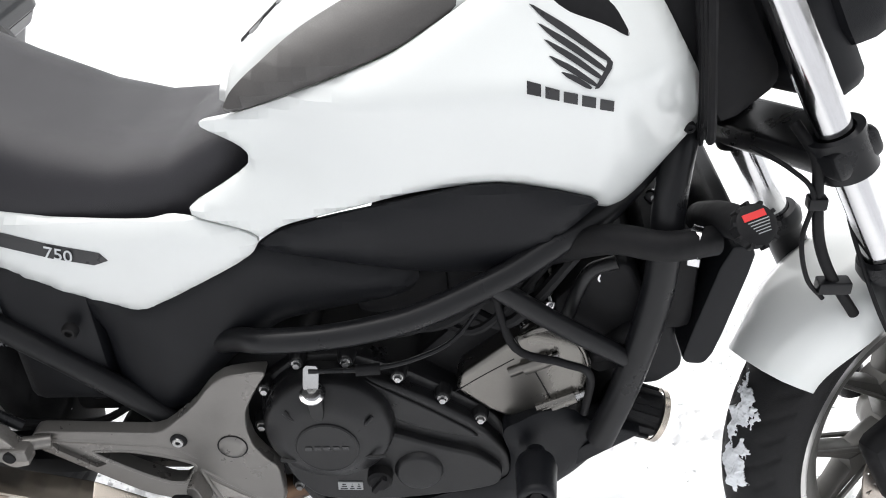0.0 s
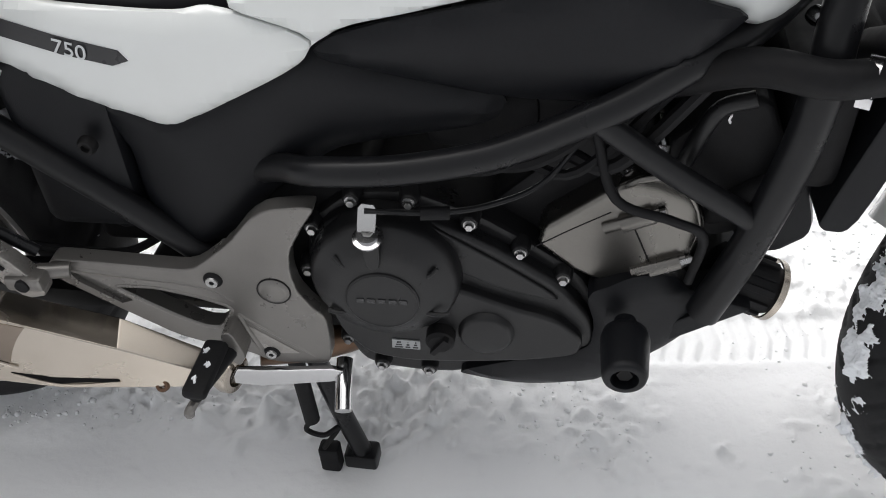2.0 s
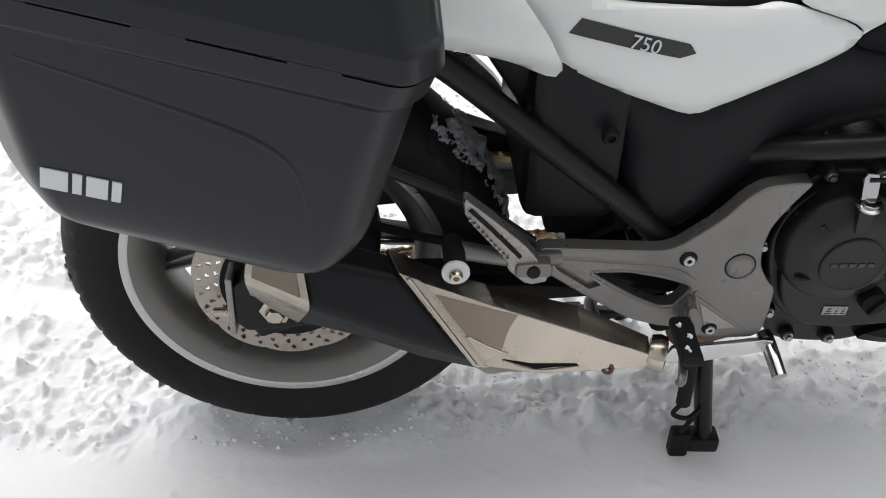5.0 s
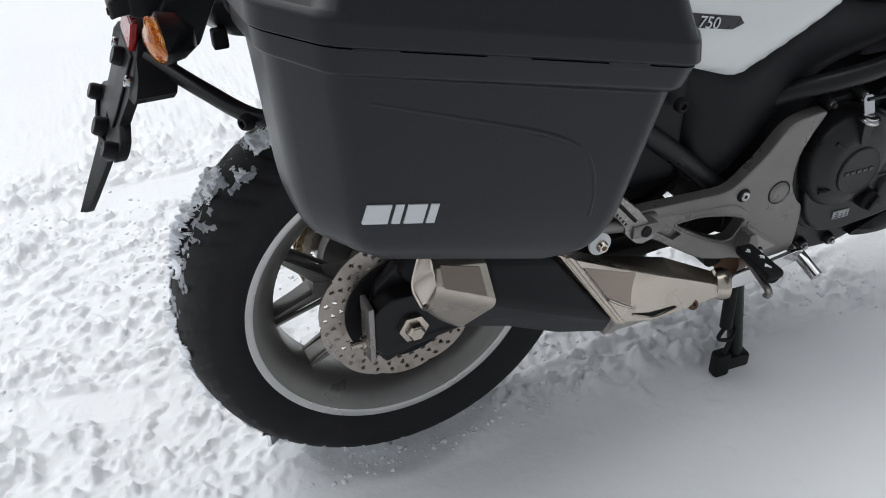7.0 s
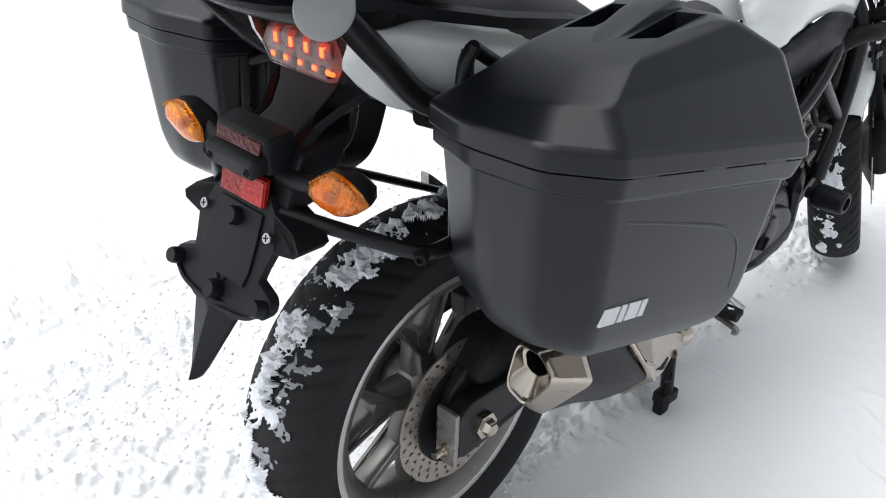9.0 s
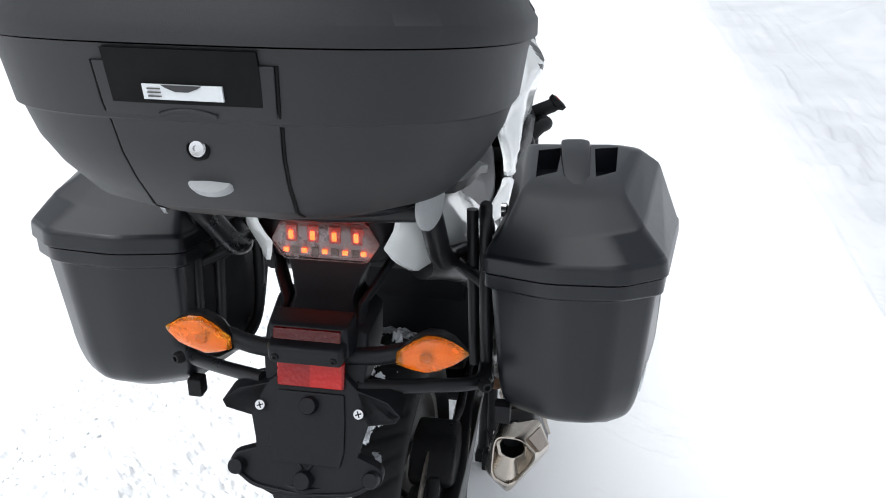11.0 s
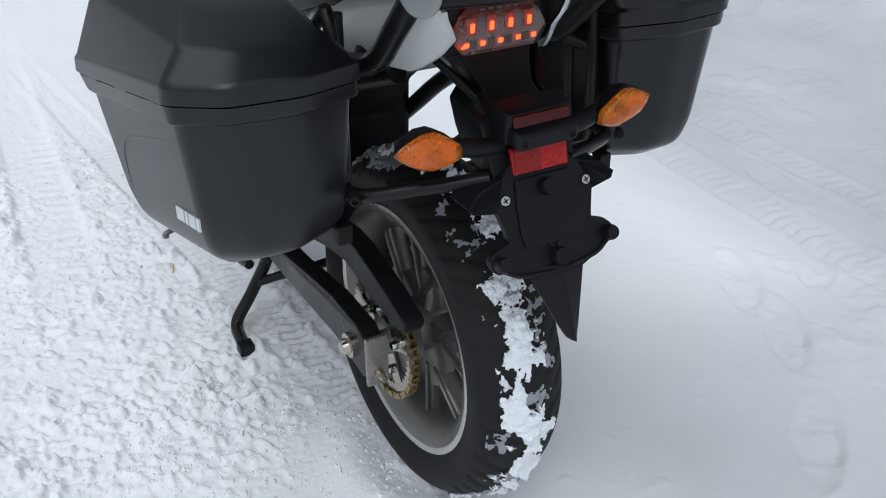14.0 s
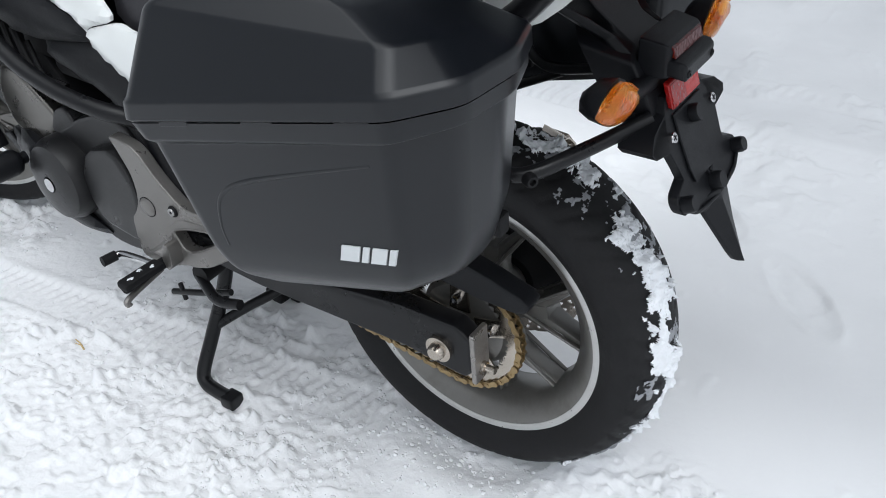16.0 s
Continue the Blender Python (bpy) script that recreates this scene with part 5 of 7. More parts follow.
for s in (-1, 1):
    for k in range(4):
        part("loom", tube([(0.76 + 0.05 * k, s * 0.14, 0.59 + 0.01 * k), (0.84 + 0.04 * k, s * 0.155, 0.61 + 0.012 * (k % 2)), (0.93 + 0.04 * k, s * 0.13, 0.66 + 0.02 * k)], 0.006 + 0.002 * (k % 2), 8), DARK, bike)
filt = part("oil_filter", moved(lathe([(0.0001, -0.04), (0.03, -0.04), (0.034, -0.03), (0.034, 0.035), (0.028, 0.04), (0.0001, 0.04)], 40), at((1.122, -0.085, 0.408)) @ Matrix.Rotation(radians(90), 4, "Z") @ Matrix.Rotation(radians(22), 4, "X")), DARK, bike, "black oil filter with a bright steel band")
part("filter_band", moved(lathe([(0.036, -0.044), (0.0385, -0.042), (0.0385, -0.034), (0.036, -0.034)], 44, closed=True), at((1.122, -0.085, 0.408)) @ Matrix.Rotation(radians(90), 4, "Z") @ Matrix.Rotation(radians(22), 4, "X")), STEEL, filt)
for k in range(12):
    a = 2 * math.pi * k / 12
    part("filter_rib", moved(box(-0.004, 0.004, -0.03, 0.03, 0.033, 0.038, 0.001), at((1.122, -0.085, 0.408)) @ Matrix.Rotation(radians(90), 4, "Z") @ Matrix.Rotation(radians(22), 4, "X") @ Matrix.Rotation(a, 4, "Y")), DARK, filt)

BELLY = [(0.8, 0.277), (0.84, 0.266), (0.885, 0.26), (0.943, 0.268), (0.99, 0.287), (1.059, 0.333), (1.117, 0.379), (1.14, 0.421), (1.1, 0.421), (1.076, 0.417), (1.049, 0.454), (1.0, 0.462), (0.961, 0.444), (0.955, 0.428), (0.967, 0.391), (0.964, 0.346), (0.88, 0.317)]
for s in (-1, 1):
    part("belly_pan", shell(BELLY, lambda x, z: 0.178 - 0.35 * max(0, x - 0.98) - 0.2 * max(0, 0.33 - z), s, thick=0.03, roll=0.02, rolled=0.01), PLASTIC, bike, "matt black belly pan", still=True)
part("belly_floor", plate([(0.8, 0.29), (0.9, 0.272), (0.985, 0.305), (1.13, 0.41), (1.1, 0.42), (0.97, 0.33), (0.9, 0.3)], -0.14, 0.14, 0.004), PLASTIC, bike)
for s in (-1, 1):
    sl = part("crash_slider", moved(lathe([(0.0001, 0.0), (0.013, 0.0), (0.013, 0.012), (0.018, 0.014), (0.0255, 0.02), (0.028, 0.03), (0.0255, 0.078), (0.0235, 0.084), (0.021, 0.086), (0.0155, 0.086), (0.0145, 0.07), (0.0001, 0.07)], 36), pose(0.985, s * 0.175, 0.414, 0, 0, 180 if s < 0 else 0)), PLASTIC, bike, "black nylon crash slider with a hollow end")
    part("slider_bolt", moved(lathe([(0.0001, 0.072), (0.009, 0.072), (0.009, 0.08), (0.0001, 0.08)], 6), pose(0.985, s * 0.175, 0.414, 0, 0, 180 if s < 0 else 0)), DARK, sl)

# generator side
gen = part("generator_cover", moved(lathe([(0.088, 0.13), (0.088, 0.175), (0.078, 0.195), (0.05, 0.203), (0.018, 0.205), (0.017, 0.2), (0.0001, 0.2)], 60), at((0.855, 0, 0.405))), ENGINE, bike, "round black generator cover")
part("cover_plug", moved(lathe([(0.0001, 0.2), (0.015, 0.2), (0.015, 0.207), (0.006, 0.208), (0.0001, 0.206)], 24), at((0.855, 0, 0.405))), CHROME, gen, "bright slotted plug")
part("sprocket_cover", plate(chaikin([(0.62, 0.33), (0.6, 0.46), (0.66, 0.53), (0.75, 0.5), (0.79, 0.42), (0.75, 0.34)], 1), 0.13, 0.175, 0.012), ENGINE, bike)
part("gear_cover", plate(chaikin([(0.78, 0.5), (0.83, 0.56), (0.87, 0.54), (0.9, 0.49), (0.84, 0.48)], 1), 0.12, 0.15, 0.008), ENGINE, bike)

# radiator
rad = part("radiator", plate(chaikin([(1.183, 0.542), (1.19, 0.531), (1.213, 0.529), (1.225, 0.552), (1.256, 0.692), (1.25, 0.707), (1.222, 0.707)], 1), -0.15, 0.15, 0.005), PLASTIC, bike, "black radiator with side shroud", still=True)
part("radiator_core", plate([(1.226, 0.56), (1.23, 0.559), (1.258, 0.685), (1.253, 0.686)], -0.13, 0.13, 0.001), DARK, rad, still=True)
part("fan_shroud", box(1.12, 1.19, -0.12, 0.12, 0.57, 0.7, 0.02), DARK, rad)
part("lower_cover", plate(chaikin([(1.112, 0.48), (1.138, 0.452), (1.167, 0.45), (1.201, 0.478), (1.2, 0.5), (1.186, 0.545), (1.19, 0.63), (1.14, 0.65), (1.09, 0.57)], 1), -0.1, 0.1, 0.012), PLASTIC, bike, "black cover between frame and radiator", still=True)
capm = at((1.219, -0.2, 0.781)) @ Matrix.Scale(0.8, 4) @ Matrix.Rotation(radians(16), 4, "Z") @ Matrix.Rotation(radians(-46), 4, "X") @ Matrix.Rotation(radians(-10), 4, "Y")
rc = part("radiator_cap", moved(lathe([(0.0001, -0.014), (0.022, -0.014), (0.029, -0.01), (0.031, 0.0), (0.03, 0.008), (0.022, 0.012), (0.018, 0.03), (0.0001, 0.03)], 32), capm), DARK, bike, "black radiator cap with a red warning label")
part("cap_label", moved(box(-0.018, 0.016, -0.0152, -0.0135, 0.007, 0.017, 0.0005), capm), RED_PRINT, rc, "red label with unreadable print")
for k in range(5):
    part("label_bar", moved(box(-0.014 + 0.002 * k, 0.018 - 0.0012 * k, -0.0146, -0.0138, 0.003 - 0.0042 * k, 0.0044 - 0.0042 * k, 0.0002), capm), PALE, rc)
for k in range(10):
    part("cap_grip", moved(box(-0.003, 0.003, -0.011, 0.006, 0.028, 0.034, 0.001), capm @ Matrix.Rotation(2 * math.pi * k / 10, 4, "Y")), DARK, rc)
part("filler_neck", tube([(1.215, -0.19, 0.775), (1.2, -0.13, 0.75), (1.19, -0.08, 0.72)], 0.02), DARK, bike)
part("coolant_hose", tube([(1.19, -0.16, 0.738), (1.13, -0.182, 0.745), (1.07, -0.165, 0.745), (1.0, -0.12, 0.7)], 0.018), DARK, bike, "thick black rubber coolant hose")
part("coolant_hose", tube([(1.15, -0.1, 0.6), (1.1, -0.13, 0.57), (1.05, -0.1, 0.52)], 0.018), DARK, bike)
clampm = at((1.168, -0.168, 0.741)) @ Matrix.Rotation(radians(68), 4, "Z")
part("hose_clamp", join(moved(lathe([(0.0184, -0.006), (0.0197, -0.006), (0.0197, 0.006), (0.0184, 0.006)], 36, closed=True), clampm), moved(box(-0.006, 0.006, -0.007, 0.007, -0.03, -0.0185, 0.001), clampm)), CHROME, bike, "steel hose clamp")

# ---- exhaust ----
TOPS = ((0.0, -0.207, 0.52), (0.05, -0.205, 0.512), (0.145, -0.2, 0.474), (0.25, -0.195, 0.418), (0.33, -0.188, 0.4), (0.42, -0.18, 0.35), (0.51, -0.176, 0.295))
RIDGES = ((0.0, -0.262, 0.527), (0.05, -0.27, 0.524), (0.16, -0.264, 0.489), (0.25, -0.247, 0.434), (0.33, -0.23, 0.388), (0.42, -0.21, 0.333), (0.51, -0.196, 0.284))
SIDES = ((0.0, -0.283, 0.492), (0.06, -0.29, 0.464), (0.16, -0.288, 0.412), (0.245, -0.28, 0.366), (0.33, -0.255, 0.32), (0.42, -0.22, 0.288), (0.51, -0.198, 0.272))
SOLES = ((0.0, -0.224, 0.392), (0.1, -0.226, 0.362), (0.2, -0.224, 0.312), (0.28, -0.22, 0.286), (0.36, -0.208, 0.276), (0.44, -0.194, 0.268), (0.51, -0.182, 0.264))
INNERS = ((0.0, -0.186, 0.44), (0.1, -0.178, 0.4), (0.2, -0.172, 0.34), (0.28, -0.17, 0.305), (0.36, -0.17, 0.29), (0.44, -0.17, 0.28), (0.51, -0.17, 0.275))


def silencer_ring(xs, grow=0.0):
    """The five-cornered section with each corner at its own x."""
    out = []
    for x, track in zip(xs, (TOPS, RIDGES, SIDES, SOLES, INNERS)):
        t = [p[0] for p in track]
        out.append(Vector((x, float(np.interp(x, t, [p[1] for p in track])), float(np.interp(x, t, [p[2] for p in track])))))
    mid = sum(out, Vector()) / 5
    for p in out:
        d = Vector((0, p.y - mid.y, p.z - mid.z)).normalized()
        p += d * grow
    return out


JOINT, EDGE = (0.03, 0.05, 0.058, 0.03, 0.03), (0.143, 0.158, 0.246, 0.272, 0.22)


def between(a, b, t):
    return tuple(p + (q - p) * t for p, q in zip(a, b))


muf = part("silencer", bevelled(loft([silencer_ring((0.06,) * 5, -0.02), silencer_ring((0.25,) * 5, -0.012), silencer_ring((0.4,) * 5, -0.008), silencer_ring((0.5,) * 5, -0.002)]), 0.004, 2), STEEL, bike, "brushed steel three-cornered silencer", still=True)
part("silencer_sleeve", bevelled(loft([silencer_ring(between(JOINT, EDGE, t)) for t in (-0.02, 0.3, 0.65, 1.03)]), 0.012, 4), PLASTIC, muf, "matt black silencer sleeve", still=True)
FRONT = (0.5,) * 5
SHIELD = ((0.0, -0.001), (0.006, 0.006), (0.075, 0.0055), (0.09, 0.0035), (0.35, 0.002), (0.7, 0.003), (1.0, 0.003))
part("heat_shield", bevelled(loft([silencer_ring(between(EDGE, FRONT, u), g) for u, g in SHIELD]), 0.0035, 3, 14), STEEL, muf, "brushed steel heat shield", 18, still=True)


def on_shield(u, v, out=0.0):
    """A point of the shield's side face: u from its rear edge to its front, v from the ridge down."""
    i = max(k for k in range(len(SHIELD) - 1) if SHIELD[k][0] <= u)
    (ua, ga), (ub, gb) = SHIELD[i], SHIELD[i + 1]
    w = (u - ua) / (ub - ua)
    p, q = [silencer_ring(between(EDGE, FRONT, e), g) for e, g in ((ua, ga), (ub, gb))]
    return p[1].lerp(q[1], w).lerp(p[2].lerp(q[2], w), v) + Vector((0, -out, 0.3 * out))


def shield_patch(corners, out, n=8):
    """A thin sheet over the side face between four (u, v) corners."""
    rows = []
    for j in range(n + 1):
        a, b = between(corners[0], corners[3], j / n), between(corners[1], corners[2], j / n)
        rows.append([between(a, b, k / n) for k in range(n + 1)])
    bm = bmesh.new()
    layers = [[[bm.verts.new(on_shield(u, v, o)) for u, v in row] for row in rows] for o in (out, out - 0.0022)]
    for top, flip in ((layers[0], False), (layers[1], True)):
        for j in range(n):
            for k in range(n):
                f = [top[j][k], top[j][k + 1], top[j + 1][k + 1], top[j + 1][k]]
                bm.faces.new(f[::-1] if flip else f)
    rims = [[(0, k) for k in range(n + 1)], [(k, n) for k in range(n + 1)], [(n, n - k) for k in range(n + 1)], [(n - k, 0) for k in range(n + 1)]]
    for rim in rims:
        for (a, b), (c, d) in zip(rim, rim[1:]):
            bm.faces.new([layers[0][c][d], layers[0][a][b], layers[1][a][b], layers[1][c][d]])
    bmesh.ops.recalc_face_normals(bm, faces=bm.faces)
    return bm


# thin sheet whose darker colour stands in for a dark reflection on the slope
part("shield_facet", shield_patch(((0.1, 0.12), (0.43, 0.03), (0.24, 0.7), (0.1, 0.6)), 0.001), DARK_REFLECTION, muf, "shield facet with a dark reflection painted in", still=True)
part("shield_fold", tube([on_shield(u, v, 0.0003) for u, v in ((0.1, 0.62), (0.17, 0.7), (0.25, 0.76))], 0.0022, 8), STEEL, muf, still=True)
part("shield_lip", tube([on_shield(0.03, v) + Vector((0, -0.001, 0)) for v in (0.02, 0.3, 0.6, 0.97)], 0.003, 8), STEEL, muf, still=True)
part("shield_slot", shield_patch(((0.2, 0.855), (0.6, 0.83), (0.6, 0.86), (0.36, 0.93)), 0.0012), PITCH, muf, "dark slot in the shield", still=True)
part("shield_slot_edge", tube([on_shield(u, v, 0.0008) for u, v in ((0.2, 0.875), (0.36, 0.95), (0.6, 0.88))], 0.0014, 8), STEEL, muf, still=True)
part("shield_screw", moved(lathe([(0.004, -0.0015), (0.0075, -0.002), (0.009, 0.0), (0.009, 0.004), (0.004, 0.004)], 24, closed=True), at(on_shield(0.76, 0.95)) @ Matrix.Rotation(radians(-35), 4, "X")), BURNT, muf, still=True)
RIMS = [Vector(p) for p in ((-0.006, -0.2, 0.524), (-0.01, -0.248, 0.526), (-0.015, -0.277, 0.496), (-0.018, -0.232, 0.428), (-0.025, -0.197, 0.452))]
cap_mid = Vector((-0.014, -0.23, 0.488))
hub_mid = Vector((0.0, -0.23, 0.496))


def rim_ring(scale, dx, n=8):
    """The outlet's rim, rounded at its corners."""
    pts = [cap_mid + (p - cap_mid) * scale + Vector((dx, 0, 0)) for p in RIMS]
    out = []
    for k in range(5):
        a, b, c = pts[k - 1], pts[k], pts[(k + 1) % 5]
        p, q = b + (a - b) * 0.3, b + (c - b) * 0.3
        out += [p * (1 - u) ** 2 + b * 2 * u * (1 - u) + q * u * u for u in np.linspace(0, 1, n)]
    return out


def around(scale, dx, r):
    return [hub_mid + Vector((dx, 0, 0)) + Vector((0, (p.y - hub_mid.y), (p.z - hub_mid.z))).normalized() * r for p in rim_ring(scale, 0)]


def joint_ring(n=8):
    pts = silencer_ring(JOINT, 0.003)
    out = []
    for k in range(5):
        a, b, c = pts[k - 1], pts[k], pts[(k + 1) % 5]
        p, q = b + (a - b) * 0.16, b + (c - b) * 0.16
        out += [p * (1 - u) ** 2 + b * 2 * u * (1 - u) + q * u * u for u in np.linspace(0, 1, n)]
    return out


inner = [p.lerp(sum(joint_ring(), Vector()) / 40, 0.1) for p in joint_ring()]
belly = [a.lerp(b, 0.62) + Vector((0, 0, -0.004 if a.z < 0.45 else 0.0)) for a, b in zip(joint_ring(), rim_ring(1.0, 0.004))]
cap = part("end_cap", loft([inner, joint_ring(), belly, rim_ring(1.0, 0.003), rim_ring(0.97, -0.001), rim_ring(0.9, 0.0), rim_ring(0.86, 0.006), around(1, 0.002, 0.026), around(1, 0.004, 0.021), around(1, 0.05, 0.0205)], cap=False), STEEL, muf, "satin steel end cap", 32, still=True)
part("outlet_bore", loft([around(1, 0.003, 0.0203), around(1, 0.055, 0.0203), around(1, 0.056, 0.002)], cap=False), PITCH, cap, "dark outlet bore", still=True)
fr, to = silencer_ring(JOINT, 0.0), RIMS
win = [fr[1].lerp(fr[2], 0.16), fr[1].lerp(fr[2], 0.84), to[1].lerp(to[2], 0.8), to[1].lerp(to[2], 0.12)]
win = [win[0].lerp(win[3], 0.13), win[1].lerp(win[2], 0.13), win[2].lerp(win[1], 0.12), win[3].lerp(win[0], 0.12)]
nrm = (win[1] - win[0]).cross(win[3] - win[0]).normalized()
nrm = nrm if nrm.y < 0 else -nrm
# side facet of the cap, its dark reflection put into the colour
part("cap_dark_facet", loft([[p - nrm * 0.004 for p in win], [p + nrm * 0.0045 for p in win]]), DARK_REFLECTION, cap, "end cap facet with a dark reflection painted in", still=True)
part("link_pipe", tube([(0.52, -0.165, 0.3), (0.6, -0.13, 0.285), (0.66, -0.08, 0.28), (0.7, 0.0, 0.3), (0.85, 0.02, 0.33)], 0.026), BURNT, bike, "heat-browned exhaust pipe")
hang = part("silencer_bracket", join(tube([(0.222, -0.215, 0.49), (0.27, -0.212, 0.477), (0.32, -0.203, 0.462), (0.36, -0.19, 0.455)], 0.012, 12, r_end=0.009), box(0.3, 0.345, -0.228, -0.205, 0.452, 0.472, 0.005)), BRACKET, bike, "", still=True)
part("bracket_bush", moved(lathe([(0.006, -0.258), (0.0125, -0.257), (0.0135, -0.25), (0.0135, -0.2), (0.006, -0.198)], 28, closed=True), at((0.225, 0, 0.489))), DARK, hang, still=True)
part("bracket_washer", moved(lathe([(0.0001, -0.263), (0.013, -0.263), (0.0165, -0.2605), (0.0165, -0.257), (0.0001, -0.257)], 28), at((0.225, 0, 0.489))), MARK, hang, "pale steel washer", still=True)
part("bracket_bolt", moved(bolt_mesh(0.0085, 0.007, -0.264), at((0.225, 0, 0.489))), STEEL, hang, "steel hexagon bolt", still=True)

# ---- footrest brackets ----
BRACKET_EDGE = [(0.338, 0.464), (0.369, 0.463), (0.43, 0.46), (0.492, 0.457), (0.511, 0.463), (0.557, 0.503), (0.584, 0.538), (0.605, 0.553), (0.643, 0.559), (0.662, 0.559), (0.643, 0.53), (0.624, 0.494), (0.62, 0.463), (0.624, 0.433), (0.638, 0.408), (0.653, 0.392), (0.654, 0.35), (0.651, 0.314), (0.638, 0.306), (0.575, 0.305), (0.553, 0.318),
                (0.52, 0.329), (0.506, 0.33), (0.461, 0.345), (0.409, 0.38), (0.372, 0.406), (0.332, 0.434), (0.327, 0.452)]
BRACKET_HOLE = [(0.4, 0.4265), (0.453, 0.427), (0.501, 0.416), (0.536, 0.403), (0.541, 0.394), (0.522, 0.364), (0.501, 0.364), (0.47, 0.379), (0.432, 0.403)]
for s in (-1, 1):
    def sided(bm):
        return moved(mirrored(bm), at((0, 0.02, 0))) if s > 0 else bm
    hole = chaikin(BRACKET_HOLE, 1)
    bm = carved(plate(chaikin(BRACKET_EDGE, 1), -0.184, -0.16, 0.006, 3), [plate(hole, -0.25, -0.1, 0.0), plate([(0.352, 0.447), (0.388, 0.433), (0.42, 0.403), (0.405, 0.397), (0.36, 0.43)], -0.25, -0.177, 0.0)])
    br = part("footrest_bracket", sided(bm), BRACKET, bike, "grey cast aluminium footrest bracket", 40, still=True)
    part("hole_edge", sided(tube([(x, -0.1825, z) for x, z in hole + hole[:1]], 0.003, 8, 2)), BRACKET, br, still=True)
    for pts in (((0.546, 0.39), (0.585, 0.358), (0.632, 0.32)), ((0.546, 0.39), (0.556, 0.35), (0.566, 0.318)), ((0.345, 0.451), (0.43, 0.442), (0.51, 0.432), (0.545, 0.41))):
        part("bracket_rib", sided(tube([(x, -0.1815, z) for x, z in pts], 0.0042, 8, r_end=0.003)), BRACKET, br, still=True)
    part("bracket_web", sided(plate([(0.555, 0.372), (0.615, 0.326), (0.572, 0.322)], -0.1855, -0.18, 0.0015)), CASTING, br, "sunk triangular web", still=True)
    boss = part("peg_boss", sided(plate(chaikin([(0.53, 0.383), (0.545, 0.385), (0.556, 0.345), (0.545, 0.325), (0.53, 0.34)], 1), -0.212, -0.17, 0.005)), BRACKET, br, "cast footrest boss", still=True)
    for x, z, r, mat, lab in ((0.597, 0.432, 0.0185, BRACKET, "round bracket cap"), (0.527, 0.445, 0.0115, DARK, "socket bolt"), (0.578, 0.325, 0.0105, DARK, "socket bolt")):
        o = part("bracket_bolt", sided(moved(lathe([(0.0001, -0.189), (r * 0.6, -0.1888), (r * 0.85, -0.1875), (r, -0.185), (r, -0.175)], 32), at((x, 0, z)))), mat, br, lab, still=True)
        if mat == DARK:
            part("bolt_ring", sided(moved(lathe([(r * 0.28, -0.1902), (r * 0.62, -0.1902), (r * 0.68, -0.188), (r * 0.28, -0.188)], 24, closed=True), at((x, 0, z)))), BOLT, o, still=True)
        else:
            part("cap_groove", sided(moved(lathe([(r * 0.99, -0.1845), (r * 1.1, -0.1848), (r * 1.1, -0.182), (r * 0.99, -0.182)], 32, closed=True), at((x, 0, z)))), DARK, o, still=True)
    # rider's peg with snow on its rubber, and the passenger's folded peg
    peg = join(tube([(0.515, -0.205, 0.355), (0.507, -0.25, 0.36), (0.498, -0.3, 0.366)], 0.011, 10), box(0.485, 0.515, -0.305, -0.222, 0.362, 0.378, 0.006))
    pg = part("footrest", mirrored(peg) if s > 0 else peg, DARK, bike, "black rubber footrest dusted with snow")
    under = tube([(0.51, -0.215, 0.35), (0.492, -0.3, 0.346), (0.488, -0.305, 0.335)], 0.006, 8)
    part("footrest_bar", mirrored(under) if s > 0 else under, BRACKET, pg)
    for k, (cx, cy) in enumerate(((0.494, -0.243), (0.503, -0.262), (0.497, -0.285))):
        rim_ = [(cx + 0.0055 * (0.6 + 0.4 * math.sin(3.1 * a + k * 2)) * math.cos(a), cy + 0.009 * (0.65 + 0.35 * math.sin(2.3 * a + k)) * math.sin(a)) for a in np.linspace(0, 6.0, 13)]
        smear = loft([[Vector((x, y, 0.3772)) for x, y in rim_], [Vector((cx + (x - cx) * 0.8, cy + (y - cy) * 0.8, 0.3795)) for x, y in rim_]])
        part("snow_smear", mirrored(smear) if s > 0 else smear, SNOWPATCH, pg)
    def outward(bm):
        return moved(mirrored(bm), at((0, 0.02, 0))) if s > 0 else bm
    ps = part("passenger_footrest", outward(plate(chaikin([(0.234, 0.568), (0.236, 0.54), (0.29, 0.474), (0.29, 0.462), (0.317, 0.436), (0.345, 0.443), (0.326, 0.478), (0.31, 0.499), (0.262, 0.544)], 1), -0.222, -0.2, 0.004)), CASTING, bike, "folded alloy passenger footrest with teeth", still=True)
    for k in range(10):
        part("tooth", outward(box(0.2405 + 0.0053 * k, 0.2438 + 0.0053 * k, -0.226, -0.2, 0.5365 - 0.0065 * k, 0.5405 - 0.0065 * k, 0.0008)), CASTING, ps, still=True)
    part("peg_groove", outward(tube([(0.242, -0.2225, 0.552), (0.27, -0.2225, 0.522), (0.305, -0.2225, 0.482)], 0.0028, 8)), DARK, ps, still=True)
    part("peg_pivot", outward(moved(lathe([(0.0001, -0.23), (0.008, -0.23), (0.009, -0.226), (0.009, -0.195), (0.0001, -0.195)], 20), at((0.322, 0, 0.462)))), DARK, ps, still=True)
lev = part("stand_lever", tube([(0.664, -0.17, 0.302), (0.667, -0.2, 0.292), (0.671, -0.232, 0.278)], 0.0105, 16), CHROME, bike, "short bright steel lever tube", still=True)
